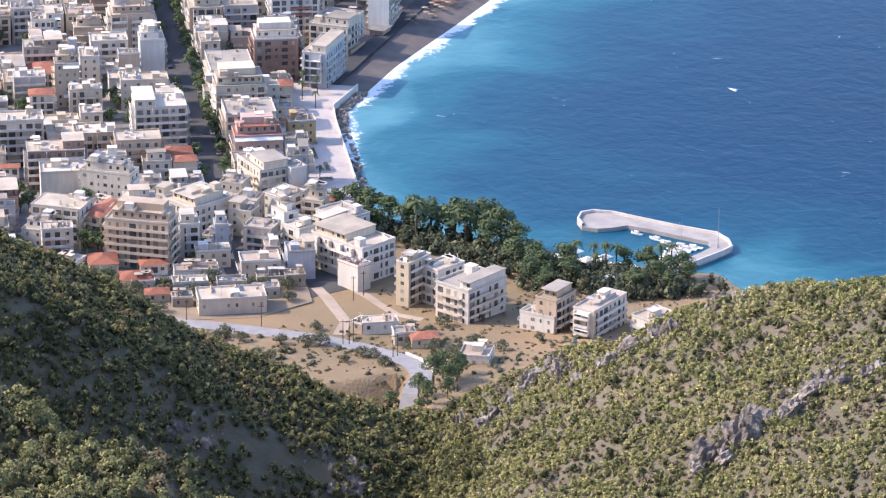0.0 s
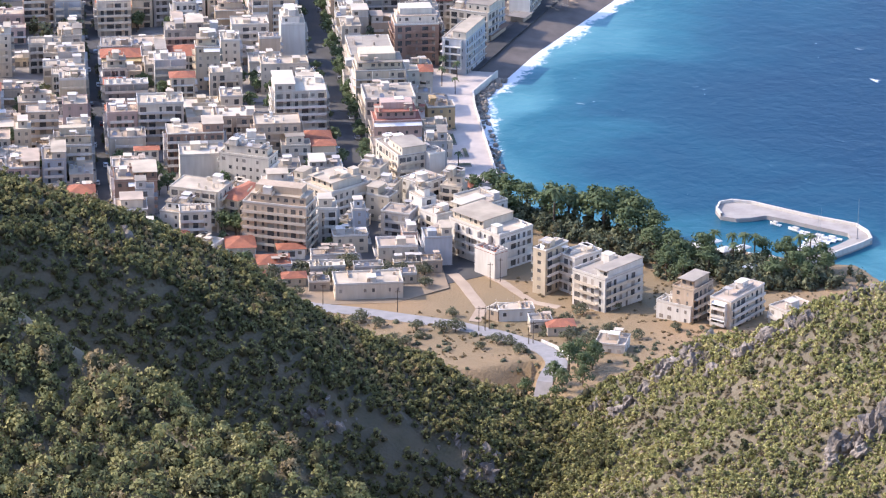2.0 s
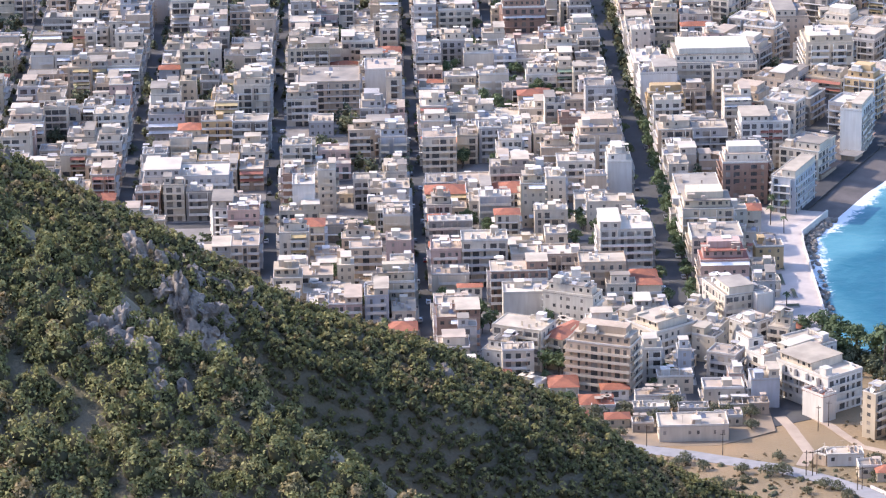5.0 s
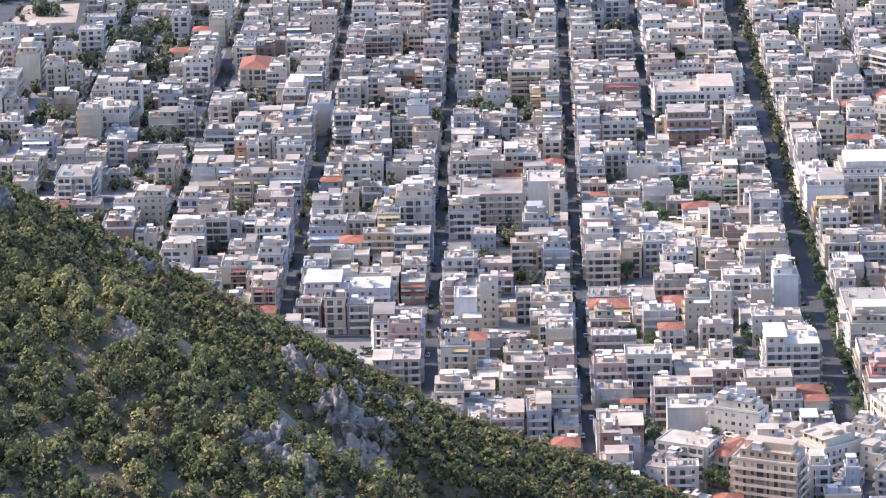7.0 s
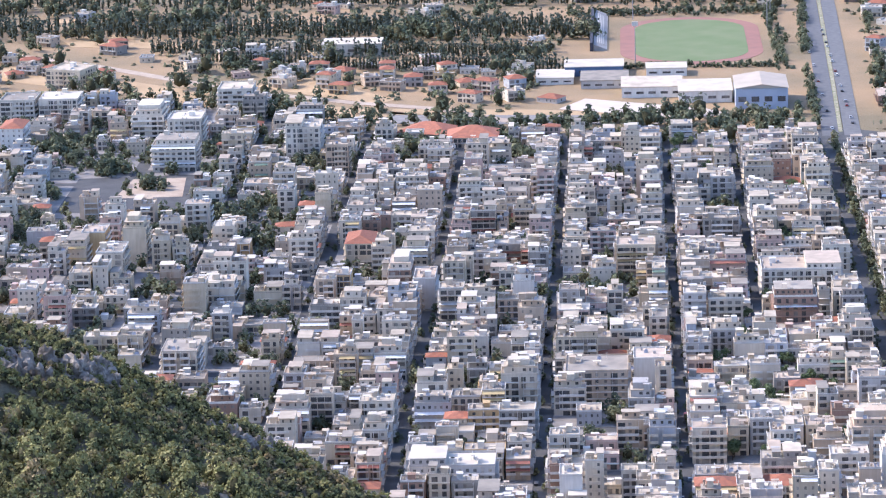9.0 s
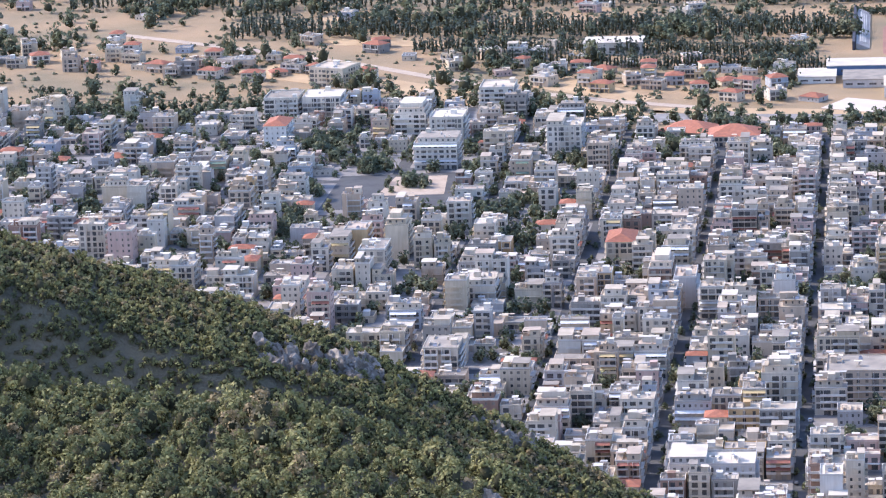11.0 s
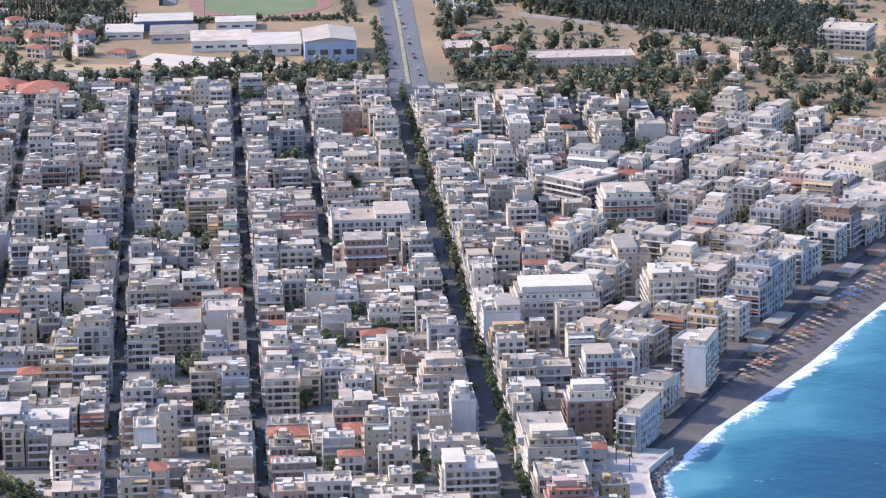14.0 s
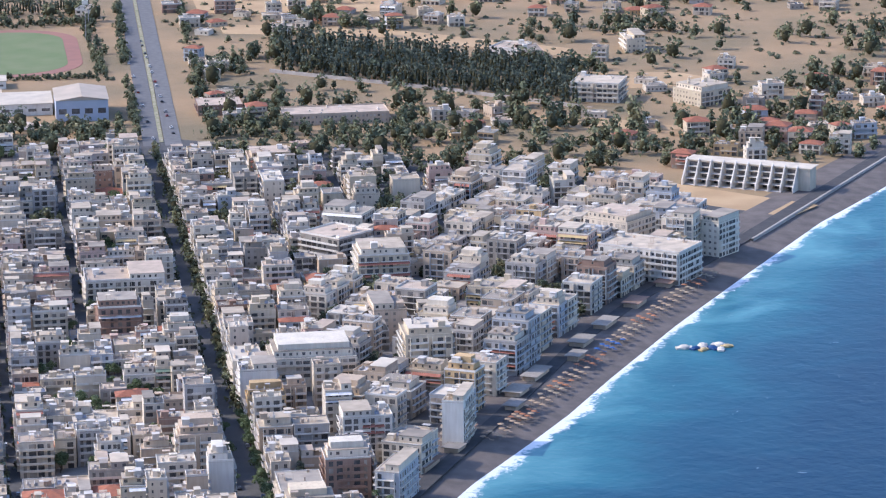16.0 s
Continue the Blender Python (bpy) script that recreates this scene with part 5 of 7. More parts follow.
def pines(name, x, y, size, tall, lobes, tufts, leaf, material, label, seed, tint=(0.5, 0.25), category="wood", grow=None, heart_of=None):
    """Trees or shrubs at x, y: uneven lobes of needle tufts about a twiggy heart, coloured dark as crown shade unless
    given, each plant with its own tint.
    """
    r = np.random.default_rng(seed)
    m = len(x)
    z = land_z(x, y)
    s2 = size * (np.clip(r.lognormal(0, 0.28, m), 0.5, 1.9) if grow is None else np.asarray(grow))
    high = s2 * tall * r.uniform(0.8, 1.2, m)
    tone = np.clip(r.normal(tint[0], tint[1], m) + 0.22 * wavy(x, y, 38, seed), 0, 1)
    j = np.arange(lobes)
    f = np.clip((j + 0.55) / lobes + r.normal(0, 0.07, (m, lobes)), 0.12, 1)
    w = j * 2.4 + r.uniform(0, 6.28, (m, 1)) + r.normal(0, 0.4, (m, lobes))
    env = s2[:, None] * (0.12 + 0.88 * np.sqrt(np.clip(1 - f, 0, 1))) * r.uniform(0.35, 0.85, (m, lobes))
    cen = np.stack([x[:, None] + env * np.cos(w), y[:, None] + env * np.sin(w), z[:, None] + high[:, None] * (0.08 + 0.85 * f)], -1)
    rad = s2[:, None] * (0.66 - 0.30 * f) * r.uniform(0.75, 1.2, (m, lobes))
    d = r.normal(0, 1, (m, lobes, tufts, 3)) + np.array([0, 0, 0.45])
    d /= np.linalg.norm(d, axis=-1, keepdims=True)
    c = cen[:, :, None, :] + d * np.array([1, 1, 0.8]) * (rad[:, :, None] * r.uniform(0.72, 1.08, (m, lobes, tufts)))[..., None]
    nv = d + r.normal(0, 0.33, d.shape)
    nv /= np.linalg.norm(nv, axis=-1, keepdims=True)
    t = np.cross(nv, r.normal(0, 1, d.shape))
    t /= np.linalg.norm(t, axis=-1, keepdims=True)
    b2 = np.cross(nv, t)
    e = (leaf * (s2[:, None, None] / size) ** 0.5 * r.uniform(0.65, 1.35, (m, lobes, tufts)))[..., None]
    co = np.stack([c - t * e - b2 * e * 0.5, c + t * e - b2 * e * 0.5, c + b2 * e * 1.2 + t * e * r.uniform(-0.5, 0.5, e.shape)], 3).reshape(-1, 3)
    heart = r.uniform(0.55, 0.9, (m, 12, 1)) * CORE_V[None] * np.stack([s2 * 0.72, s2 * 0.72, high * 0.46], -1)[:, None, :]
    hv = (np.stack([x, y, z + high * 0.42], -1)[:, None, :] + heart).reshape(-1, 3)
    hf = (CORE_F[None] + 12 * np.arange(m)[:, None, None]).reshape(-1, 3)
    verts = np.concatenate([hv, co])
    faces = np.concatenate([hf, len(hv) + np.arange(len(co)).reshape(-1, 3)])
    me = bpy.data.meshes.new(name)
    me.vertices.add(len(verts))
    me.vertices.foreach_set("co", verts.astype(np.float32).ravel())
    me.loops.add(faces.size)
    me.loops.foreach_set("vertex_index", faces.astype(np.int32).ravel())
    me.polygons.add(len(faces))
    me.polygons.foreach_set("loop_start", np.arange(0, faces.size, 3, dtype=np.int32))
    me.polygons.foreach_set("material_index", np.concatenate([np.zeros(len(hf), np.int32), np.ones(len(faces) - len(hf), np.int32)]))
    me.materials.append(heart_of or SHADED_TWIGS)
    me.materials.append(material)
    at2 = me.attributes.new("tint", "FLOAT", "POINT")
    at2.data.foreach_set("value", np.concatenate([np.repeat(tone, 12), np.repeat(tone, lobes * tufts * 3)]).astype(np.float32))
    me.update(calc_edges=True)
    return tagged(part(name, me, None), label, category, kind="stuff")


def cut_bank(x, y):
    """How much of the bare eroded bank above the ravine is at x, y (1 in its middle)."""
    a, c = (x + 49) * 0.93 + (y - 851) * 0.37, -(x + 49) * 0.37 + (y - 851) * 0.93
    return np.exp(-(a / 19) ** 2 - (c / 8) ** 2)


def pick(keep, x, y):
    """The kept points on the open side of the hills (the rest lies far below or aside)."""
    b2 = np.degrees(np.arctan2(-x, y))
    down = np.degrees(np.arctan2(H - land_z(x, y), np.hypot(x, y)))
    keep = keep & (b2 > -8.6) & (b2 < 25) & (down < np.where(b2 > 17.5, 21.0, 26.5))
    return x[keep], y[keep]


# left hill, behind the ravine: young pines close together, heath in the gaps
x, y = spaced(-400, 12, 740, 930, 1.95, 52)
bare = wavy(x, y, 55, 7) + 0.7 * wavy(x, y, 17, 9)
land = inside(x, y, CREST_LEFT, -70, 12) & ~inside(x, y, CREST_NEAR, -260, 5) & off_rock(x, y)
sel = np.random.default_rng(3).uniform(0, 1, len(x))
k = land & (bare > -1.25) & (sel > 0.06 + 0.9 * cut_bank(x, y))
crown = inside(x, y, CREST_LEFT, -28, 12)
# lower tint paints the slope's shade, higher tint the sun on the crest
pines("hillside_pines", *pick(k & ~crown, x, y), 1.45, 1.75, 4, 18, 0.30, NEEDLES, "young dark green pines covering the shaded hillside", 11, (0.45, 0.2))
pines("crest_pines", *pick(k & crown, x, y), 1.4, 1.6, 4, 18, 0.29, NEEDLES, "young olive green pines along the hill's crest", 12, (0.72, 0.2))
k2 = land & ((bare <= -1.25) | (sel <= 0.12)) & (sel > 0.6 * cut_bank(x, y))
pines("hillside_heath", *pick(k2, x + 1.1, y + 0.8), 0.9, 0.95, 3, 9, 0.30, HEATH, "low brown and olive heath between the pines", 13, (0.4, 0.25), "scrub")
# near spur: taller pines with rounded tops
x, y = spaced(-330, 12, 380, 690, 3.35, 53)
land = inside(x, y, CREST_NEAR, -140, 10) & off_rock(x, y)
sel = np.random.default_rng(4).uniform(0, 1, len(x))
gap = wavy(x, y, 40, 8) + 0.6 * wavy(x, y, 13, 3)
pines("spur_pines", *pick(land & (gap > -1.3) & (sel > 0.07), x, y), 2.2, 1.75, 9, 26, 0.26, NEEDLES, "dense green pines with rounded tops on the near spur", 14, (0.55, 0.24))
pines("spur_heath", *pick(land & ((gap <= -1.3) | (sel < 0.5)), x + 1.9, y - 1.5), 0.95, 1.0, 3, 10, 0.28, HEATH, "low olive and brown heath between the pines", 15, (0.35, 0.25), "scrub")
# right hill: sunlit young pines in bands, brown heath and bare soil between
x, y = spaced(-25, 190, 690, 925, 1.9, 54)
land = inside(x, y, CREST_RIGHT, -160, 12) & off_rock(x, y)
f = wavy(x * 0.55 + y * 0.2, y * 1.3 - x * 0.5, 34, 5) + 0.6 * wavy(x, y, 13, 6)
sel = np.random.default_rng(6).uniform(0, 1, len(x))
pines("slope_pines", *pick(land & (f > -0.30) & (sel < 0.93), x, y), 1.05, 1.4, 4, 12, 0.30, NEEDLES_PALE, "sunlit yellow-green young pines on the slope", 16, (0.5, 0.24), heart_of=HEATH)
pines("slope_dark_pines", *pick(land & (f <= -0.1) & (sel > 0.90), x, y), 1.25, 1.5, 5, 12, 0.32, NEEDLES, "dark green pines standing in the heath", 17, (0.35, 0.2))
pines("slope_heath", *pick(land & (f <= -0.30) & (sel < 0.72), x, y), 0.8, 0.85, 3, 8, 0.28, HEATH, "dry brown heath on the stony slope", 18, (0.6, 0.25), "scrub", heart_of=HEATH)
# valley floor by the road
x, y = scatter(1300, -4, 6, 900, 1040, 7)
hu, hv = uv_of(x, y)
k = (wavy(x, y, 30, 2) + 0.7 * wavy(x, y, 11, 4) > 0.05) & (np.abs(hv - np.interp(hu, [915, 935, 949, 972, 985, 998, 1010, 1024, 1041, 1062], [140, 142, 146, 155, 155.6, 151, 141.5, 128, 100, 60])) > 5)
bushes("roadside_bushes", x[k], y[k], 0.95, 0.9, 34, 0.26, LEAF_OLIVE, "low grey-green bushes on the dry slope", 19)


def outcrop(x, y, length, width, turn, n, size, seed):
    """Weathered limestone blocks breaking out of the slope."""
    r = random.Random(seed)
    bm = bmesh.new()
    for _ in range(n):
        a, c = r.gauss(0, length / 2.6), r.gauss(0, width / 1.8)
        px2, py2 = x + a * math.cos(turn) - c * math.sin(turn), y + a * math.sin(turn) + c * math.cos(turn)
        pz = float(land_z(np.array([px2]), np.array([py2]))[0])
        s = size * r.choice((0.35, 0.5, 0.7, 1.0, 1.3)) * r.uniform(0.8, 1.2)
        res = bmesh.ops.create_icosphere(bm, subdivisions=2 if s < 1.6 else 3, radius=1.0)
        sq = Vector((r.uniform(0.7, 1.4), r.uniform(0.6, 1.1), r.uniform(0.9, 1.9))) * s
        rot = Euler((r.uniform(-0.4, 0.4), r.uniform(-0.4, 0.4), turn + r.uniform(-0.6, 0.6))).to_matrix()
        ph = r.uniform(0, 50)
        for w in res["verts"]:
            o = w.co.copy()
            k2 = 0.85 + 0.7 * noise.noise(o * 1.5 + Vector((ph, 0, 0))) + 0.5 * abs(noise.noise(o * 2.8 + Vector((0, ph, 0)))) + 0.3 * noise.noise(Vector((o.x * 6, o.y * 6, o.z * 1.4 + ph)))
            w.co = rot @ Vector((o.x * sq.x * k2, o.y * sq.y * k2, o.z * sq.z * k2)) + Vector((px2, py2, pz + 0.3 * s))
    me = bpy.data.meshes.new("rock_outcrop")
    bm.to_mesh(me)
    bm.free()
    me.materials.append(ROCK)
    tagged(part("rock_outcrop", me, None), "pale grey weathered limestone outcrop on the scrubby slope", "rock", "limestone outcrops", "stuff")


hr = np.random.default_rng(9)
hu = hr.uniform(1046, 1150, 900)
hv = np.interp(hu, [1046, 1060, 1080, 1100, 1120, 1150], [250, 240, 218, 196, 176, 150]) + hr.normal(0, 9, 900)
hk = (sea_dist(hu, hv) < -4) & np.array([free(a, c, 1.0) for a, c in zip(hu, hv)])
hx, hy = xy(hu[hk], hv[hk])
pines("harbour_shrubs", hx, hy, 2.1, 1.7, 5, 14, 0.36, FOREST, "dark green shrubs and low trees by the harbour", 23, (0.35, 0.25), "shrubs")

pr = np.random.default_rng(31)
pu, pv = pr.uniform(1965, 2950, 6500), pr.uniform(-950, 700, 6500)
pk = (wavy(pu, pv, 120, 2) + 0.8 * wavy(pu, pv, 35, 5) + pr.normal(0, 0.35, 6500) > -0.45) & (pv < shore_v(pu) - 50) & (pu > np.interp(pv, UMAX_V, UMAX_U) - 10) & ~((pv > 104) & (pv < 152)) & ~((pu > 2070) & (pu < 2490) & (pv > -60) & (pv < 100))
px3, py3 = xy(pu[pk], pv[pk])
bushes("plain_scrub", px3, py3, 2.2, 0.75, 6, 1.35, LEAF_OLIVE, "grey-green scrub on the dry plain", 41)
vu, vv = pr.uniform(985, 1075, 2600), pr.uniform(85, 260, 2600)
vk = (wavy(vu, vv, 18, 2) + pr.normal(0, 0.5, 2600) > 0.2) & (sea_dist(vu, vv) < -30) & np.array([free(a, c, 0.6) for a, c in zip(vu, vv)]) & (np.abs(vv - np.interp(vu, [972, 985, 998, 1010, 1024, 1041, 1062], [155, 155.6, 151, 141.5, 128, 100, 60])) > 4.5)
vx, vy = xy(vu[vk], vv[vk])
bushes("field_weeds", vx, vy, 0.6, 0.6, 14, 0.26, LEAF_DRY, "dry brown weeds on the straw-coloured ground", 42)
for ox, oy, ln, wd, tn, n, sz, sd in OUTCROPS:
    outcrop(ox, oy, ln, wd, tn, int(n * 1.7), sz * (1.05 if ox > 0 else 0.9), sd)

# ---- harbour ----
STONE = mat("quay_concrete", (0.44, 0.40, 0.36), (0.34, 0.31, 0.28), 0.2, 0.9, 0, 0.2, 2.0)
PIER = [(1073.3, 257.7), (1091.9, 282.5), (1095.9, 287), (1103, 287.4), (1110.9, 285), (1120, 272.5), (1130.7, 260.3), (1138, 252.3), (1140.8, 245.5), (1139, 240.3), (1132.8, 237.8), (1126, 238.3), (1122.9, 243.5), (1123.2, 249.2), (1124.9, 254.8), (1119.6, 262), (1111.8, 270.6), (1104, 280), (1099, 280.3), (1093.6, 274.7), (1078, 255.8)]
pier = flat_poly("pier", PIER, 1.5, 4.5, STONE, "pale concrete harbour pier bent round moored boats", "pier", kind="structure")
wall_line = [(1073.6, 257.6), (1092, 282.2), (1096, 286.6), (1103, 287), (1110.6, 284.7), (1119.8, 272.3), (1130.5, 260.1), (1137.7, 252.1), (1140.4, 245.5), (1138.8, 240.6), (1132.7, 238.2), (1126.3, 238.7)]
ribbon("pier_wall", wall_line, 0.7, 2.6, WHITE, "white sea wall along the pier's outer edge", "wall", thick=2.0)
flag = tagged(part("flagpole", Box(), METAL), "tall grey metal mast on the pier", "mast")
fb = Box()
fb.tube((0, 0, 0), (0, 0, 15), 0.16, 0.08)
fb.box(-0.4, -0.4, 0, 0.4, 0.4, 0.3)
flag.data = fb.mesh("flagpole", METAL)
flag.matrix_basis = put(1098, 282, 1.5)
HULL = mat("boat_hull", (0.80, 0.80, 0.79), (0.7, 0.7, 0.7), 0.6, 0.35, 0.1)


def boat(u, v, length, turn, mast):
    b2 = Box()
    w = length * 0.17
    st = [(-0.5, 0.8, 0.55), (-0.2, 1.0, 0.5), (0.15, 0.9, 0.6), (0.38, 0.5, 0.75), (0.5, 0.04, 0.9)]
    for k, q, h in st:
        b2.v += [(-q * w * 0.5, k * length, -0.3), (q * w * 0.5, k * length, -0.3), (q * w, k * length, h), (-q * w, k * length, h)]
    for i in range(len(st) - 1):
        a, c = 4 * i, 4 * i + 4
        b2.f += [(a, a + 1, c + 1, c), (a + 1, a + 2, c + 2, c + 1), (a + 2, a + 3, c + 3, c + 2), (a + 3, a, c, c + 3)]
    b2.f += [(3, 2, 1, 0), (16, 17, 18, 19)]
    ob = tagged(part("boat", b2, HULL), "small white boat moored in the harbour" if not mast else "white sailing boat with bare mast moored in the harbour", "boat", "moored boats")
    ob.matrix_basis = put(u, v, 0, turn)
    part("cabin", Box().box(-w * 0.55, -length * 0.15, 0.5, w * 0.55, length * 0.2, 1.35), WHITE, ob)
    part("windscreen", Box().box(-w * 0.5, length * 0.2, 0.8, w * 0.5, length * 0.24, 1.2), GLASS, ob)
    if mast:
        m2 = Box()
        m2.tube((0, 0, 0.5), (0, 0, length * 1.25), 0.07, 0.05)
        part("mast", m2, METAL, ob)


for bu2, bv2, bl, bt, bm2 in ((1104, 270, 9, 60, 1), (1101, 271, 8, 60, 0), (1099.5, 268, 9, 62, 1), (1097, 266, 8, 60, 0), (1095, 264, 7, 62, 0), (1092, 261, 7, 60, 0), (1107, 266, 6, 60, 0), (1112, 263, 7, 40, 0), (1119, 257, 5, 40, 0),
                              (1090, 258, 6, 60, 0), (1086, 246, 8, 20, 0), (1087, 242, 7, 10, 0), (1084, 249, 7, 30, 0), (1094, 226, 7, 80, 0), (1096, 222, 6, 80, 0), (1102, 274, 7, 60, 0)):
    boat(bu2, bv2, bl, bt, bm2)

# ---- canopies of open-air stalls on the quay ----
for cu, cv, cw in ((1107, 209, 5.0), (1092, 212, 6.0), (1088, 223, 5.0), (1090, 228, 6.0), (1082, 231, 5.0), (1083, 237, 6.0), (1064, 236, 7.0), (1083, 218, 4.0)):
    stall = tagged(new("stall_canopy", None), "white canvas canopy on thin posts by the quay", "canopy", "canopies on the quay")
    stall.matrix_basis = put(cu, cv, 2.7, 35)
    for px2, py2 in ((-1, -1), (1, -1), (1, 1), (-1, 1)):
        part("post", Box().box(px2 * cw / 2 - 0.06, py2 * 1.9 - 0.06, -0.3, px2 * cw / 2 + 0.06, py2 * 1.9 + 0.06, 2.9), METAL, stall)
    c2 = Box()
    k4 = [(-cw / 2 - 0.2, -2.1, 2.9), (cw / 2 + 0.2, -2.1, 2.9), (cw / 2 + 0.2, 2.1, 2.9), (-cw / 2 - 0.2, 2.1, 2.9)]
    for i in range(4):
        c2.tri(k4[i], k4[(i + 1) % 4], (0, 0, 4.0))
        a3, b3 = k4[i], k4[(i + 1) % 4]
        c2.quad(a3, (a3[0], a3[1], 2.6), (b3[0], b3[1], 2.6), b3)
    part("canvas", c2, AWNINGS[3], stall, "white canvas roof")

# ---- promenade and seafront ----
flat_poly("promenade", [(1166, 163), (1255, 165.5), (1273, 167), (1298, 180), (1306, 155), (1275, 143), (1199, 141), (1166, 141)], 3.0, 4.0, PROM, "pale pinkish stone seafront promenade and square", "promenade")
ribbon("sea_wall", [(1166, 163.2), (1255, 165.7), (1273, 167.2), (1298, 180.4)], 0.6, 3.9, WHITE, "low white wall along the promenade", "wall", thick=3.0)


def boulders(name, pts, n, size, seed, label):
    r = random.Random(seed)
    bm = bmesh.new()
    for _ in range(n):
        i = r.randrange(len(pts) - 1)
        t = r.random()
        u, v = (pts[i][k] + t * (pts[i + 1][k] - pts[i][k]) for k in (0, 1))
        v += r.uniform(0.2, 4.5)
        s = size * r.uniform(0.5, 1.2)
        m = Matrix.Translation((*xy(u, v), r.uniform(-0.3, 1.2))) @ Euler((r.uniform(0, 3), r.uniform(0, 3), r.uniform(0, 3))).to_matrix().to_4x4() @ Matrix.Diagonal((s, s * 0.8, s * 0.7, 1))
        bmesh.ops.create_icosphere(bm, subdivisions=1, radius=1.0, matrix=m)
    me = bpy.data.meshes.new(name)
    bm.to_mesh(me)
    bm.free()
    me.materials.append(ROCK)
    return tagged(part(name, me, None), label, "rocks", kind="stuff")


boulders("rock_armour", [(1166, 163), (1255, 166), (1273, 168), (1296, 180)], 260, 1.3, 3, "grey boulders piled below the promenade wall")

# ---- the square: flower beds, basin and open-air tables ----
for pu, pv, pw, pd in ((1200, 155, 1.8, 9), (1216, 152, 2.2, 12), (1232, 154, 2.0, 10), (1250, 152, 2.2, 9), (1186, 153, 5, 3)):
    bed = tagged(part("flower_bed", Box().box(-pw / 2, -pd / 2, 0, pw / 2, pd / 2, 0.5), STONE), "low stone flower bed on the square", "flower bed", "flower beds")
    bed.matrix_basis = put(pu, pv, 3.0)
    part("soil", Box().box(-pw / 2 + 0.25, -pd / 2 + 0.25, 0.5, pw / 2 - 0.25, pd / 2 - 0.25, 0.62), LEAF_OLIVE, bed, "green planting")
for bu2, bv2, br2 in ((1268, 153, 4.5), (1204, 147, 4.0)):
    ring = Box()
    for k in range(20):
        a0, a1 = k * math.pi / 10, (k + 1) * math.pi / 10
        o, i = [(br2 * math.cos(a) * 0.8, br2 * math.sin(a)) for a in (a0, a1)], [((br2 - 0.6) * math.cos(a) * 0.8, (br2 - 0.6) * math.sin(a)) for a in (a0, a1)]
        ring.quad((*o[0], 0), (*o[1], 0), (*o[1], 0.6), (*o[0], 0.6))
        ring.quad((*o[0], 0.6), (*o[1], 0.6), (*i[1], 0.6), (*i[0], 0.6))
        ring.quad((*i[1], 0), (*i[0], 0), (*i[0], 0.6), (*i[1], 0.6))
    basin = tagged(part("fountain_basin", ring, STONE), "round stone fountain basin on the square", "fountain")
    basin.matrix_basis = put(bu2, bv2, 3.0)
cafe = random.Random(14)
for cu, cv, n in ((1222, 146, 12), (1257, 146, 10)):
    for _ in range(n):
        q = Box().box(-0.45, -0.45, 0.68, 0.45, 0.45, 0.75)
        q.box(-0.05, -0.05, 0, 0.05, 0.05, 0.68)
        table = tagged(part("cafe_table", q, cafe.choice((AWNINGS[1], AWNINGS[1], WHITE))), "small red or white table of an open-air cafe", "table", "cafe tables")
        table.matrix_basis = put(cu + cafe.uniform(-9, 9), cv + cafe.uniform(-3, 4), 3.0, cafe.uniform(0, 90))
for cu, cv in ((1216, 145), (1228, 144), (1252, 145), (1262, 146), (1240, 146)):
    s2 = Box()
    s2.tube((0, 0, 0), (0, 0, 2.4), 0.05, 0.05, 5)
    shade = tagged(part("parasol", s2, METAL), "square reddish parasol over cafe tables", "parasol", "cafe parasols")
    shade.matrix_basis = put(cu, cv, 3.0)
    s2 = Box()
    for a, c in ((0, 1), (1, 2), (2, 3), (3, 0)):
        pts2 = [(-1.7, -1.7, 2.3), (1.7, -1.7, 2.3), (1.7, 1.7, 2.3), (-1.7, 1.7, 2.3)]
        s2.tri(pts2[a], pts2[c], (0, 0, 2.9))
    part("canopy", s2, AWNINGS[1], shade)

# ---- roads ----
def on_ground(pts, lift=0.2, step=5.0):
    """Way points set closer and laid on the land."""
    out = []
    for (a, c), (e, g) in zip(pts[:-1], pts[1:]):
        n = max(1, int(math.hypot(e - a, g - c) / step))
        out += [(a + (e - a) * k / n, c + (g - c) * k / n) for k in range(n)]
    out.append(pts[-1])
    return [(a, c, float(land_z(*(np.array([q]) for q in xy(a, c)))[0]) + lift) for a, c in out]


ribbon("road", on_ground([(1062, 60), (1048, 85.8), (1041, 100.3), (1032, 114.4), (1023.6, 128.3), (1010.4, 141.5), (998, 150.8), (991, 154.2), (985, 155.6), (978, 156), (972, 155), (960, 150.5), (949, 146), (935, 142), (915, 140)], 0.35), 7, 5, mat("asphalt_pale", (0.36, 0.34, 0.33), (0.28, 0.27, 0.26), 0.3, 0.9), "pale grey asphalt road bending into the valley", "road", thick=2.5)
ribbon("road_wall", on_ground([(1000, 154.5), (992, 158.2), (984, 160), (977, 160.2)], 1.2), 0.5, 5, WHITE, "low white roadside wall", "wall", thick=2.5)
ribbon("road", [(2020, 116), (2200, 121), (2500, 129), (2900, 141), (3800, 170)], 10, 2.75, mat("asphalt_grey", (0.17, 0.165, 0.165), (0.13, 0.13, 0.13), 0.3, 0.9), "grey asphalt carriageway of the avenue leaving town", "road")
ribbon("road", [(2020, 129), (2200, 134), (2500, 142), (2900, 154), (3800, 183)], 10, 2.75, mat("asphalt_worn", (0.19, 0.185, 0.18), (0.14, 0.14, 0.14), 0.3, 0.9), "worn grey asphalt carriageway of the avenue", "road")
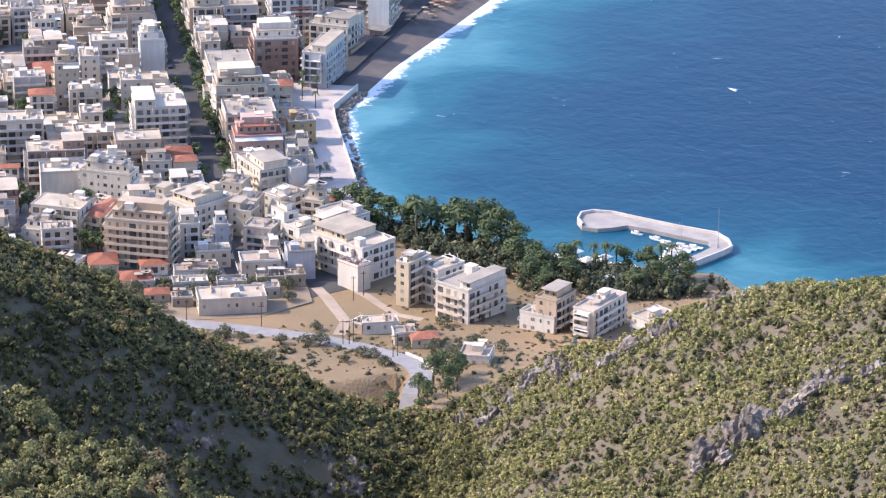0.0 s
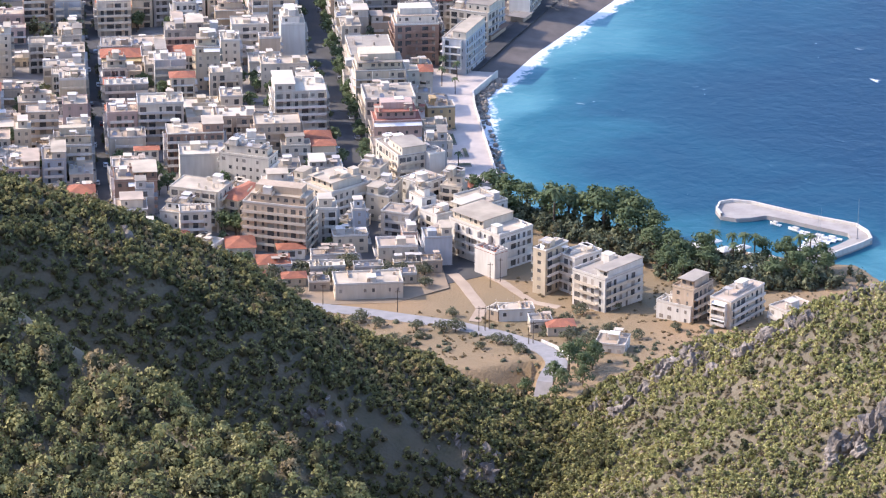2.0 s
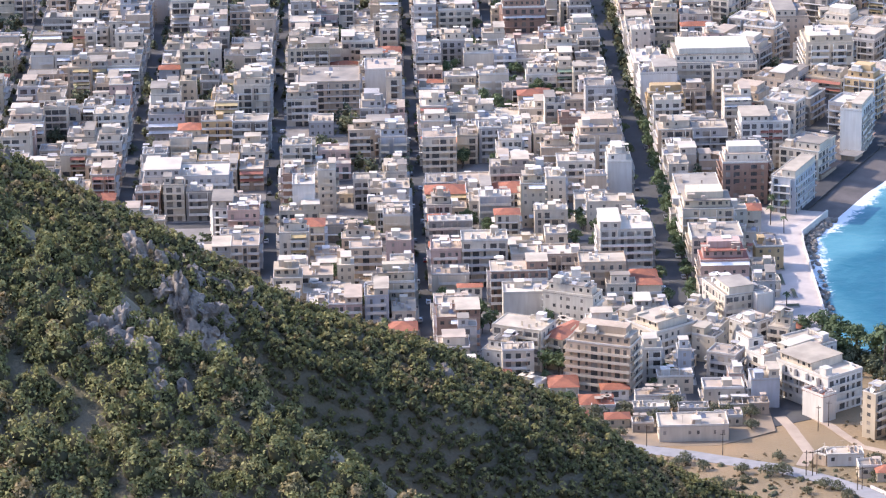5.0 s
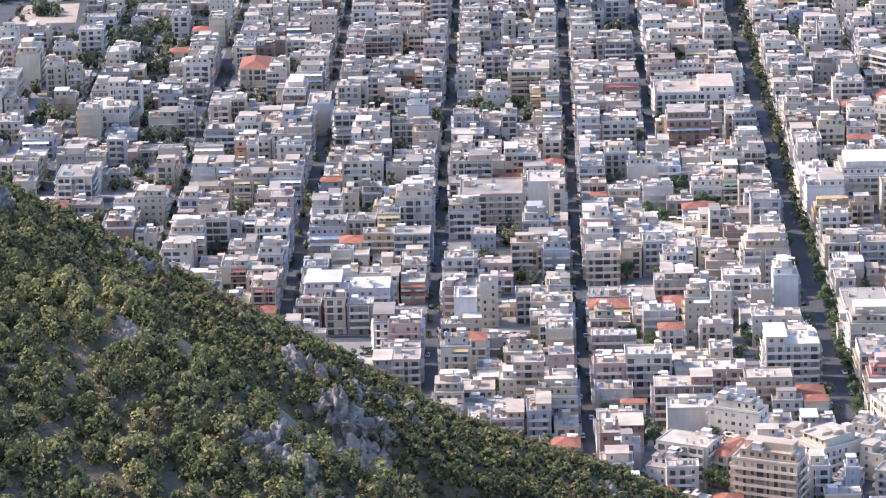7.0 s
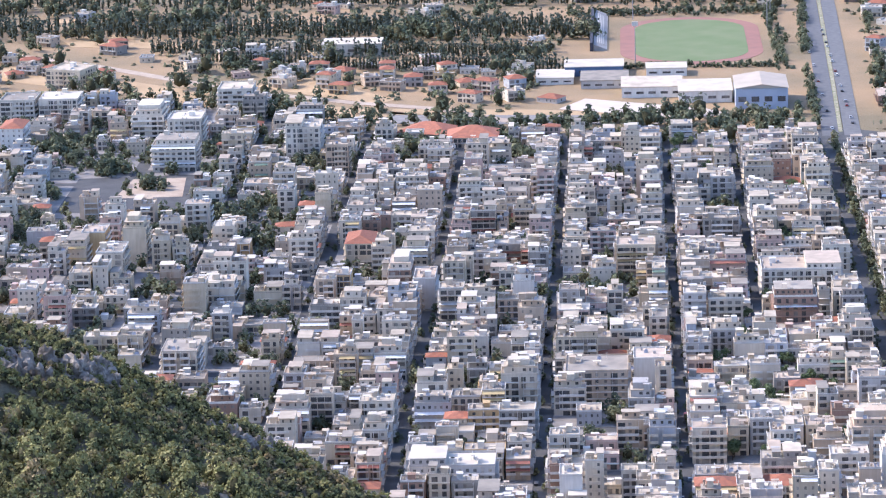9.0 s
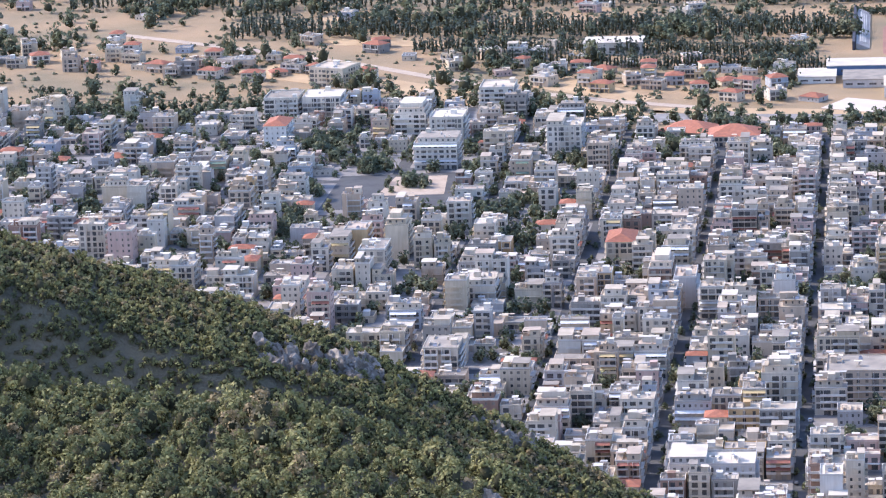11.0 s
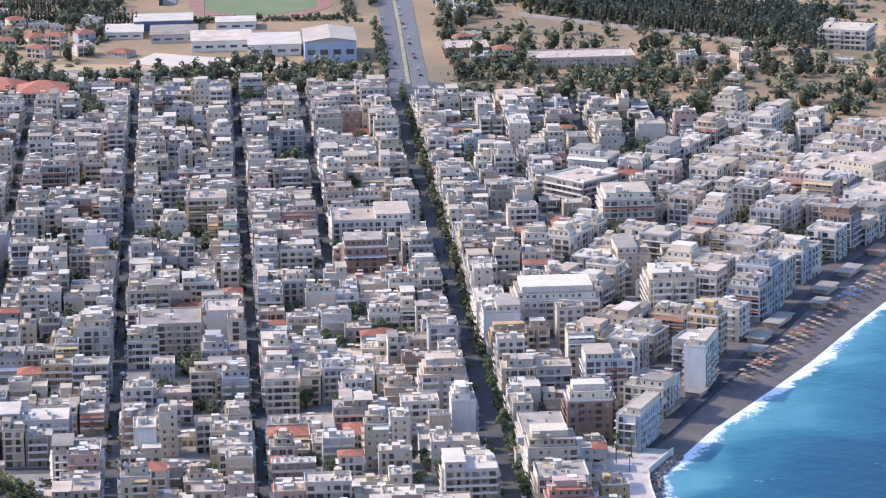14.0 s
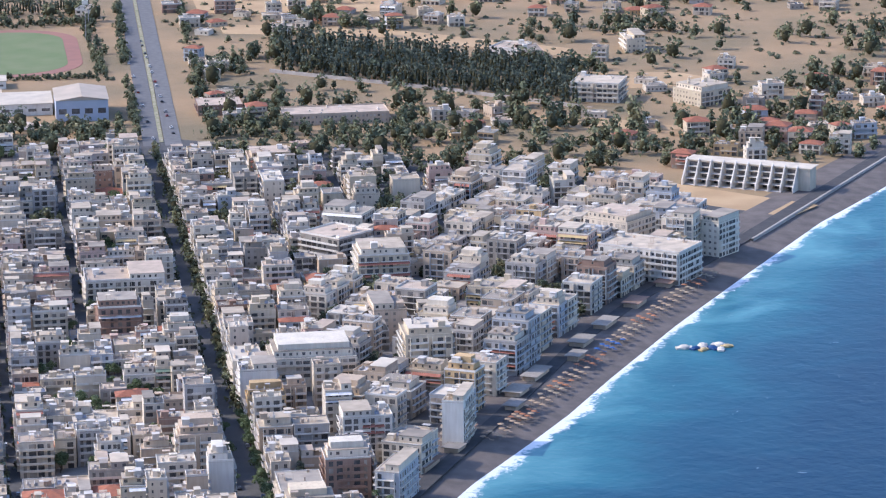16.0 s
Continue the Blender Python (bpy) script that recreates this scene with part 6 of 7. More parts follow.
ribbon("median", [(2030, 122.4), (2200, 127.5), (2500, 135.5), (2900, 147.5)], 2.4, 2.95, mat("median_soil", (0.42, 0.36, 0.27), (0.2, 0.22, 0.1), 0.4, 0.95), "pale kerbed central strip with shrubs", "median")
PLAIN_ROAD = [(2440, -560), (2362, -446), (2300, -362), (2243, -301), (2193, -243), (2152, -177), (2128, -125), (2085, -78), (2052, -40), (2027, 4)]
ribbon("dirt_road", PLAIN_ROAD, 9, 2.78, DIRT, "pale dusty road across dry fields", "road")
ribbon("dirt_road", on_ground([(1076, 135), (1065, 137.5), (1050, 139.4), (1040, 140.4), (1026, 136)], 0.15), 4, 3.6, DIRT, "pale dirt track beside dry grass", "track", thick=1.0)
ribbon("dirt_road", on_ground([(1077, 145), (1066, 151), (1053, 155.5), (1045, 158), (1038, 166)], 0.15), 3.2, 3.4, DIRT, "pale dirt track beside dry grass", "track", thick=1.0)
ribbon("coast_road", [(1690, 384), (1770, 437), (1905, 527), (2100, 665), (2500, 960)], 8, 2.95, ASPHALT, "grey asphalt coast road above the beach", "road")
ribbon("sea_wall", [(1716, 408), (1775, 447), (1908, 535), (2100, 672)], 1.2, 3.7, STONE, "long pale concrete wall between coast road and beach", "wall", thick=2.0)

# ---- stadium and halls ----
GRASS = mat("pitch_grass", (0.15, 0.20, 0.085), (0.19, 0.22, 0.11), 0.05, 0.95)
TRACK = mat("running_track", (0.34, 0.17, 0.13), (0.28, 0.15, 0.12), 0.1, 0.9)


def oval(u0, u1, v0, v1, n=24):
    r = (v1 - v0) / 2
    vm = (v0 + v1) / 2
    return [(u0 + r - r * math.cos(a), vm - r * math.sin(a)) for a in np.linspace(math.pi / 2, -math.pi / 2, n)] + [(u1 - r + r * math.cos(a), vm - r * math.sin(a)) for a in np.linspace(-math.pi / 2, math.pi / 2, n)]


flat_poly("running_track", oval(2262, 2446, -8, 88), 2.72, 0.5, TRACK, "red running track round the football pitch", "track")
flat_poly("football_pitch", oval(2272, 2436, 2, 78), 2.8, 0.5, GRASS, "green grass football pitch inside the running track", "pitch")
stand = part("grandstand", Box().box(-7, -72, 0, -5.7, 72, 4.2), STONE)
tagged(stand, "stepped pale concrete grandstand beside the running track", "grandstand").matrix_basis = put(2392, -19, 2.5, 0)
for k in range(1, 7):
    part("tier", Box().box(-7 + k * 1.3, -72, 0, -7 + (k + 1) * 1.3, 72, 4.2 - k * 0.55), STONE, stand)
part("roof_edge", Box().box(-9.5, -74, 0, -7.5, 74, 6), mat("dark_panels", (0.06, 0.06, 0.075), None, 0.2, 0.7), stand)
for k in range(4):
    part("seat_block", Box().box(-4.5 + k * 1.2, -60 + k, 3.3 - k * 0.5, -4.0 + k * 1.2, 60 - k, 3.7 - k * 0.5), WHITE, stand)
for fu, fv in ((2270, 2), (2440, 1), (2395, 94), (2440, 98)):
    lp = part("floodlight", Box(), METAL)
    q = Box()
    q.tube((0, 0, 0), (0, 0, 27), 0.35, 0.2)
    lp.data = q.mesh("floodlight", METAL)
    tagged(lp, "tall grey steel floodlight mast of the stadium", "floodlight", "stadium floodlights").matrix_basis = put(fu, fv, 2.5)
    part("lamp_bank", Box().box(-2, -0.3, 25, 2, 0.3, 28), WHITE, lp)


def hall(u, v, w, d, h, wall, roof, label, turn=0, ridge=0.0, bays=0):
    """A large shed with a low roof and eaves."""
    ob = part("hall", Box().box(-w / 2, -d / 2, -1, w / 2, d / 2, h), wall)
    ob.matrix_basis = put(u, v, 2.6, turn)
    tagged(ob, label, "hall", "halls")
    r2 = Box()
    if ridge:
        r2.quad((-w / 2 - 0.6, -d / 2 - 0.6, h), (0, -d / 2 - 0.6, h + ridge), (0, d / 2 + 0.6, h + ridge), (-w / 2 - 0.6, d / 2 + 0.6, h))
        r2.quad((0, -d / 2 - 0.6, h + ridge), (w / 2 + 0.6, -d / 2 - 0.6, h), (w / 2 + 0.6, d / 2 + 0.6, h), (0, d / 2 + 0.6, h + ridge))
        r2.tri((-w / 2, -d / 2, h), (w / 2, -d / 2, h), (0, -d / 2, h + ridge))
        r2.quad((-w / 2 - 0.6, d / 2 + 0.6, h - 0.02), (w / 2 + 0.6, d / 2 + 0.6, h - 0.02), (w / 2 + 0.6, -d / 2 - 0.6, h - 0.02), (-w / 2 - 0.6, -d / 2 - 0.6, h - 0.02))
    else:
        r2.box(-w / 2 - 0.5, -d / 2 - 0.5, h, w / 2 + 0.5, d / 2 + 0.5, h + 0.5)
    part("roof", r2, roof, ob)
    n = max(2, int(w / 7))
    for k in range(n):
        c = -w / 2 + (k + 0.5) * w / n
        part("window", Box().box(c - w / n * 0.3, -d / 2 - 0.06, h * 0.35, c + w / n * 0.3, -d / 2 + 0.02, h * 0.6), GLASS, ob)
    taken.append((u, v, w, d, turn))
    return ob


hall(2128, 79, 32, 44, 13, mat("hall_blue_panels", (0.42, 0.46, 0.53), (0.36, 0.40, 0.48), 0.1, 0.6), mat("hall_roof_tan", (0.50, 0.42, 0.33), (0.42, 0.36, 0.29), 0.1, 0.8), "large sports hall with blue-grey walls and tan roof", ridge=2.5)
hall(2150, 45, 33, 40, 7, WHITE, ROOFS[2], "low white hall with a flat pale roof beside the stadium")
hall(2168, 12, 38, 36, 6.5, WHITE, ROOFS[0], "low white hall with a flat pale roof beside the stadium")
hall(2200, -18, 30, 34, 5, WALLS[3], ROOFS[1], "low grey hall with a flat roof beside the stadium")
hall(2240, -25, 38, 26, 6, mat("hall_dark_blue", (0.12, 0.18, 0.30), None, 0.1, 0.6), ROOFS[2], "low hall with dark blue walls and white roof")
hall(2215, -50, 24, 30, 4, WHITE, ROOFS[2], "low white shed with a flat roof")
hall(2232, 22, 26, 20, 5, WHITE, ROOFS[2], "low white shed with a flat roof")
hall(2330, -190, 40, 24, 8, WALLS[0], ROOFS[2], "white shed with a pale flat roof among cypresses")
flat_poly("sports_court", [(2118, -46), (2150, -30), (2110, 45), (2092, 60), (2080, 30)], 2.75, 0.5, mat("pale_sand", (0.62, 0.52, 0.42), (0.54, 0.46, 0.38), 0.1, 0.95), "bare pale sandy sports ground", "ground")
flat_poly("car_park", [(2110, -150), (2096, -20), (2068, -20), (2082, -150)], 2.7, 0.5, PAVING, "grey paved open lot beside the dry field", "pavement")
# ---- trees standing free ----
yard = []
for u, v, h, kind in trees_wanted:
    if free(u, v, 1.0):
        if tree_count.get("broad", 0) < 250:
            tree(u, v, h, kind, 2.7)
        else:
            yard.append((*xy(u, v), 2.6, h / 7.0))
r = random.Random(21)
for k in range(82):                   # along the avenue
    u = 1165 + k * 10.5
    if u < 2010:
        tree(u + r.uniform(-3, 3), 117 + r.uniform(-0.8, 0.8), r.uniform(6, 10), "broad", 2.7, 1.15)
        if r.random() < 0.7:
            tree(u + r.uniform(-4, 4), 107 + r.uniform(-0.5, 0.5), r.uniform(4.5, 8.5), "broad", 2.7, 1.1)
for u, v, h in ((1146, 158, 13), (1138, 163, 14), (1131, 168, 13), (1124, 176, 15), (1120, 182, 15), (1117, 190, 16), (1112, 193, 17), (1112, 200, 17), (1106, 205, 16), (1100, 200, 14), (1098, 209, 13), (1128, 160, 11), (1150, 152, 10),
                (1085, 206, 12), (1080, 213, 12), (1073, 214, 11), (1068, 208, 11), (1076, 222, 12), (1066, 222, 11), (1060, 212, 10), (1055, 243, 10), (1058, 250, 11), (1064, 256, 10), (1068, 262, 10), (1060, 262, 9), (1072, 250, 11), (1077, 243, 9), (1052, 254, 9)):
    tree(u, v, h, "pine", 2.6, 1.25)
    tree(u + r.uniform(-5, 5), v + r.uniform(-5, 5), h * 0.6, "broad", 2.6, 1.2)
for u, v, h in ((1078, 226, 13), (1079, 233, 11), (1074, 236, 13), (1075, 240, 12), (1076, 252, 10), (1070, 255, 13), (1073, 259, 12), (1116, 176, 17), (1072, 232, 10), (1296, 150, 8), (1298, 158, 9), (1292, 146, 8), (1290, 163, 9), (1279, 150, 9), (1283, 156, 9), (1276, 146, 8), (1272, 160, 8), (1182, 150, 8)):
    tree(u, v, h, "palm", 2.8)
for u, v, h in ((966, 158, 11), (972, 162, 10), (960, 162, 9), (946, 153, 8), (955, 151.5, 8), (963, 144, 8), (957, 137, 8), (945, 146, 7), (968, 166, 9), (976, 168, 8), (950, 160, 8), (940, 150, 7)):
    tree(u, v, h, "pine", None, 1.1)
for u, v, h in ((1032, 99, 6), (1028, 96, 5), (1025, 104, 5), (1020, 116, 5), (1017, 124, 6), (1016, 128.5, 7), (1001, 140, 5.5), (999, 144, 5), (1004, 111, 5), (1007, 107, 5), (1033, 129.5, 5), (1010, 116, 4), (996, 134, 4), (990, 146, 5), (1030, 146, 5), (1028, 152, 6), (1026, 160, 6), (1022, 166, 5), (1030, 172, 6), (1014, 164, 6), (1010, 158, 5), (1002, 164, 7), (996, 170, 7), (1034, 184, 5), (1006, 178, 6), (1000, 186, 5), (1008, 200, 4), (1012, 214, 4), (1076, 118, 7), (1082, 82, 7), (1078, 90, 6), (1072, 98, 6), (1070, 110, 5)):
    tree(u, v, h * 0.75, "olive", None, 1.05)
for u, v, h in ((2085, 20, 17), (2082, 40, 17), (2090, 30, 15), (2080, 12, 12), (2110, -118, 18), (2150, -245, 16)):
    tree(u, v, h, "broad", 2.6, 1.0)

# yards and sheds at the town's edge, above the valley road
flat_poly("yard", [(1052, 58), (1050, 112), (1062, 132), (1086, 132), (1086, 58)], 3.02, 0.5, mat("yard_earth", (0.36, 0.27, 0.18), (0.26, 0.21, 0.15), 0.12, 0.95), "bare brown earth yards with sheds", "yard")
for u, v, w, d, tl in ((1074, 66, 9, 6, True), (1072, 80, 8, 6, True), (1080, 92, 12, 6, False), (1078, 106, 10, 6, False), (1070, 117, 9, 5, False), (1082, 120, 10, 6, False), (1066, 88, 7, 5, False), (1083, 76, 8, 6, False)):
    building(u, v, w, d, 1, tiled=tl, front="plain", left="plain", right="plain", shed=False, z=3.0, near=True, setback=False, storey=2.9, group="sheds at the town's edge")
for u, v, h in ((1063, 64, 4), (1065, 74, 5), (1060, 80, 4), (1076, 73, 6), (1073, 93, 5), (1068, 100, 4), (1072, 111, 5), (1077, 113, 5), (1064, 124, 4), (1080, 84, 5), (1084, 100, 6), (1075, 125, 5)):
    tree(u, v, h, "olive", 3.0, 1.1)

# plain beyond the town: houses, trees and cypress rows
plain = random.Random(33)


def off_road(u, v, r):
    """True where the road over the fields passes no nearer than r metres."""
    for (a, c), (e, g) in zip(PLAIN_ROAD[:-1], PLAIN_ROAD[1:]):
        t = max(0, min(1, ((u - a) * (e - a) + (v - c) * (g - c)) / ((e - a) ** 2 + (g - c) ** 2)))
        if math.hypot(u - a - t * (e - a), v - c - t * (g - c)) < r:
            return False
    return True


def plain_house(u, v, floors, d=None):
    if not off_road(u, v, 24):
        return
    w, d = plain.uniform(9, 15), plain.uniform(8, 12)
    turn = plain.choice((0, 0, 20, -20, -30))
    if clear(u, v, w, d, turn, 0.5):
        building(u, v, w, d, floors, near=False, turn=turn, tiled=plain.random() < 0.35, left="plain", right="plain", front="balcony" if floors > 1 else "plain",
                 group="houses of the plain", shed=floors > 1, seed=int(u * 3 + v))


for _ in range(300):
    v = plain.uniform(-950, -40)
    u = plain.gauss(2245, 45) + (max(v, -520) + 250) * -0.25
    if u > 2150 - (v + 150) * 0.35 and u > 2125:
        plain_house(u, v, plain.choice((1, 2, 2, 2, 3)))
for _ in range(230):
    u, v = plain.uniform(1985, 2500), plain.uniform(160, 620)
    if v < 150 + (2600 - u) * 0.9 and v < shore_v(u) - 40 and not (2075 < u < 2390 and 195 < v < 420) and plain.random() < 0.75:
        plain_house(u, v, plain.choice((1, 1, 2, 2, 3)))
for _ in range(200):
    u, v = plain.uniform(2400, 2750), plain.uniform(160, 800)
    plain_house(u, v, plain.choice((1, 2, 2, 3)))
for _ in range(70):
    u = plain.uniform(1900, 2500)
    plain_house(u, shore_v(u) - plain.uniform(60, 150), plain.choice((2, 2, 3, 3)))

spots = []
for _ in range(26000):
    u, v = plain.uniform(1900, 3050), plain.uniform(-1000, 900)
    dens = float(wavy(np.array(u), np.array(v), 160, 3)) + 0.7 * float(wavy(np.array(u), np.array(v), 47, 6))
    edge = u - np.interp(v, UMAX_V, UMAX_U)
    east = v > 145 and u < 2150 - (v - 140) * 0.3
    belt = -20 < edge < 60 and v < 105
    if 106 < v < 152 or v > shore_v(u) - 45 or u < np.interp(v, UMAX_V, UMAX_U) - 30:
        continue
    if (2225 < u < 2490 and -25 < v < 100) or (2070 < u < 2300 and -60 < v < 100) or (1780 < u < 1850 and 390 < v < 470):
        continue
    if (plain.random() < (0.55 if east else 0.3 if belt else 0.035 + 1.1 * max(0, dens - 0.12) * (1.4 if u > 2450 else 1))) and free(u, v, 0.8) and off_road(u, v, 8 + 16 * plain.random()):
        spots.append((*xy(u, v), 2.4, plain.choice((0.6, 0.8, 1.0, 1.3, 1.7, 2.2)) * plain.uniform(0.85, 1.25)))
for s0, s1, s2 in ((18, 1190, 2010), (-40, 1260, 2040), (-99, 1330, 2050), (-158, 1420, 2080), (-222, 1510, 2100), (57, 1620, 2010), (-285, 1610, 2120), (-348, 1700, 2130)):
    u = s1
    while u < s2:
        u += plain.uniform(5, 26)
        yard.append((*xy(u, s0 + plain.choice((-2.3, 2.3))), 2.6, plain.uniform(0.4, 0.75)))
for k in range(60):                   # round the stadium and the halls
    spots.append((*xy(2252 + plain.uniform(-5, 4), -20 + k * 1.9), 2.5, plain.uniform(0.35, 0.8)))
    spots.append((*xy(2235 + k * 4.2, 98 + plain.uniform(-4, 4)), 2.5, plain.uniform(0.4, 1.0)))
    spots.append((*xy(2460 + plain.uniform(-8, 12), -45 + k * 2.5), 2.5, plain.uniform(0.5, 1.2)))
    spots.append((*xy(2180 + k * 5.0, -72 - k * 0.4 + plain.uniform(-8, 8)), 2.5, plain.uniform(0.4, 1.1)))
for k in range(150):
    for v0 in (107.5, 153.0):
        u = 2035 + k * 5.2 + plain.uniform(-2, 2)
        if wavy(np.array(u), np.array(v0), 90, 4) > -0.35 + 0.5 * plain.random():
            spots.append((*xy(u, v0 + (u - 2020) * 0.03 + plain.uniform(-2.5, 2.5)), 2.5, plain.uniform(0.5, 1.25)))
for _ in range(600):
    u, v = plain.uniform(1750, 2170), plain.uniform(-690, -190)
    if free(u, v, 0.6):
        yard.append((*xy(u, v), 2.5, plain.uniform(0.7, 1.5)))
for _ in range(260):
    u, v = plain.uniform(2020, 2090), plain.uniform(-120, 105)
    if free(u, v, 0.6) and u > 2020 + plain.random() * 50:
        yard.append((*xy(u, v), 2.5, plain.uniform(0.7, 1.5)))
for _ in range(240):
    u, v = plain.uniform(1500, 1960), plain.uniform(165, 360)
    if free(u, v, 0.6) and v < shore_v(u) - 50:
        yard.append((*xy(u, v), 2.5, plain.uniform(0.6, 1.3)))
for gu, gv, gw, gd, gn, gt in GREENS:
    for _ in range(gn):
        yard.append((*xy(gu + plain.gauss(0, gd / 3.4), gv + plain.gauss(0, gw / 3.4)), 2.6, gt * plain.uniform(0.7, 1.25)))
flat_poly("parking_lot", [(1850, -318), (1848, -250), (1880, -246), (1944, -252), (1938, -318)], 2.85, 0.4, STREET, "grey asphalt parking lot with trees", "car park")
flat_poly("bare_lot", [(1884, -290), (1886, -252), (1936, -256), (1934, -286)], 2.90, 0.4, DIRT, "sandy bare lot beside the car park", "ground")
wood("yard_trees", yard, "dark green trees in yards and streets of the town", "far")
wood("plain_trees", spots, "scattered dark green trees of the plain", "far")
for _ in range(150):
    u, v = plain.uniform(2440, 3000), plain.uniform(-1000, 100)
    if plain.random() < 0.6:
        plain_house(u, v, plain.choice((1, 2, 2, 3)))
spots = []
for _ in range(900):                  # cypress wood of the walled ground
    a, c = plain.random(), plain.random()
    u = 2240 + 128 * c - a * 155
    v = 215 + 175 * a + 12 * c
    spots.append((*xy(u, v), 2.3, plain.uniform(0.85, 1.35)))
for k in range(100):                  # rows of cypresses
    spots.append((*xy(2300 + plain.uniform(-6, 6) - k * 0.6, -300 + k * 2.6), 2.3, plain.uniform(0.8, 1.2)))
for k in range(640):
    spots.append((*xy(2428 + plain.uniform(-26, 26) - k * 0.06, -470 + k * 0.7), 2.3, plain.uniform(0.75, 1.3)))
for k in range(340):                  # longer dark rows beyond the stadium
    spots.append((*xy(2560 + plain.uniform(-14, 14) - k * 0.14, -620 + k * 2.1), 2.3, plain.uniform(0.8, 1.3)))
for k in range(230):
    spots.append((*xy(2345 + plain.uniform(-9, 9) - k * 0.2, -330 + k * 1.2), 2.3, plain.uniform(0.7, 1.15)))
for _ in range(70):                   # groves farther out
    gu, gv = plain.uniform(2470, 2950), plain.uniform(-1000, 90)
    for k in range(12):
        spots.append((*xy(gu + plain.gauss(0, 5), gv + (k - 6) * 4 + plain.gauss(0, 3)), 2.3, plain.uniform(0.7, 1.3)))
for k in range(60):
    spots.append((*xy(2262 + plain.uniform(-3, 3), -180 + k * 2.2), 2.3, plain.uniform(0.6, 0.9)))
wood("cypress_wood", spots, "dense dark rows of cypress trees", "far_cypress")
ribbon("boundary_wall", [(2246, 208), (2160, 310), (2085, 385)], 0.8, 4.8, STONE, "long pale wall before the cypress wood", "wall", thick=2.3)

FIELD = mat("straw_field", (0.52, 0.37, 0.21), (0.42, 0.29, 0.16), 0.04, 0.95, 0, 0.3, 1.0)
for pts in ([(2128, -150), (2118, -60), (2086, 40), (2066, 40), (2098, -60), (2112, -150)], [(2340, -460), (2280, -375), (2225, -310), (2175, -245), (2135, -178), (2110, -130), (2092, -140), (2100, -190), (2150, -262), (2205, -345), (2262, -430), (2300, -470)], [(2430, -412), (2418, -318), (2360, -305), (2376, -390)], [(2246, -216), (2200, -180), (2160, -150), (2146, -160), (2180, -205), (2215, -246)], [(2440, 190), (2400, 300), (2290, 420), (2265, 400), (2370, 290), (2400, 190)],
            [(2210, 400), (2190, 470), (2150, 500), (2140, 420)], [(2070, 345), (2050, 395), (2010, 440), (2000, 400), (2040, 345)], [(1870, 385), (1856, 400), (1790, 462), (1765, 440), (1800, 405), (1845, 375)],
            [(1930, 285), (1915, 345), (1895, 345), (1905, 285)], [(2520, -420), (2500, -300), (2470, -300), (2480, -420)], [(2560, 180), (2530, 330), (2470, 320), (2490, 180)]):
    flat_poly("field", pts, 2.66, 0.5, FIELD, "straw-coloured dry field", "field")

# ---- the long hotel with stepped wings by the sea ----
hotel = part("hotel", Box().box(-36, 3, -1, 36, 14, 12.5), WALLS[1])
tagged(hotel, "long cream hotel with white stepped wing walls", "hotel").matrix_basis = put(1841, 434, 2.6, -33)
part("roof", Box().box(-37, 2, 12.5, 37, 15, 13), ROOFS[2], hotel)
for k in range(10):
    x0 = -36 + k * 7.2
    w2 = Box()
    prof = [(-6, -1), (-6, 3), (-3.5, 6), (-1.5, 9), (1, 13.2), (3, 14.2), (3, -1)]
    w2.v = [(x0 + dx, p[0], p[1]) for dx in (0, 0.7) for p in prof]
    n = len(prof)
    w2.f = [(i, n + i, n + (i + 1) % n, (i + 1) % n) for i in range(n)] + [tuple(range(n)), tuple(range(2 * n - 1, n - 1, -1))]
    part("wing_wall", w2, WHITE, hotel, "white stepped wing wall")
    if k < 9:
        for f in range(4):
            part("balcony", Box().box(x0 + 0.7, -4.5 + f * 1.7, f * 3.1 - 0.1, x0 + 7.2, 3, f * 3.1 + 0.1), SLAB, hotel)
            part("window", Box().box(x0 + 1.6, 2.9, f * 3.1 + 0.2, x0 + 6.2, 3.05, f * 3.1 + 2.4), GLASS, hotel)

# ---- floating water park ----
for k, (du, dv, s, tint) in enumerate(((0, 0, 3.0, WHITE), (-2, 5, 2.4, CARS[4]), (1, 9, 3.2, WHITE), (-3, 13, 2.6, CARS[4]), (2, 17, 2.8, WHITE), (-1, 20, 2.2, AWNINGS[0]), (-5, 8, 2.0, AWNINGS[0]), (-6, 16, 2.4, WHITE))):
    bm = bmesh.new()
    bmesh.ops.create_icosphere(bm, subdivisions=2, radius=1.0, matrix=Matrix.Diagonal((s, s * 0.8, s * 0.55, 1)))
    bmesh.ops.create_cube(bm, size=1.0, matrix=Matrix.Translation((0, 0, 0.1)) @ Matrix.Diagonal((s * 2.6, s * 1.2, 0.7, 1)))
    me = bpy.data.meshes.new("inflatable")
    bm.to_mesh(me)
    bm.free()
    me.materials.append(tint)
    tagged(part("inflatable", me, None), f"{'white' if tint is WHITE else 'blue' if tint is CARS[4] else 'yellow'} inflatable of a floating water park on the sea", "inflatable", "floating water park").matrix_basis = put(1522 + du, 330 + dv, 0.3, k * 37)

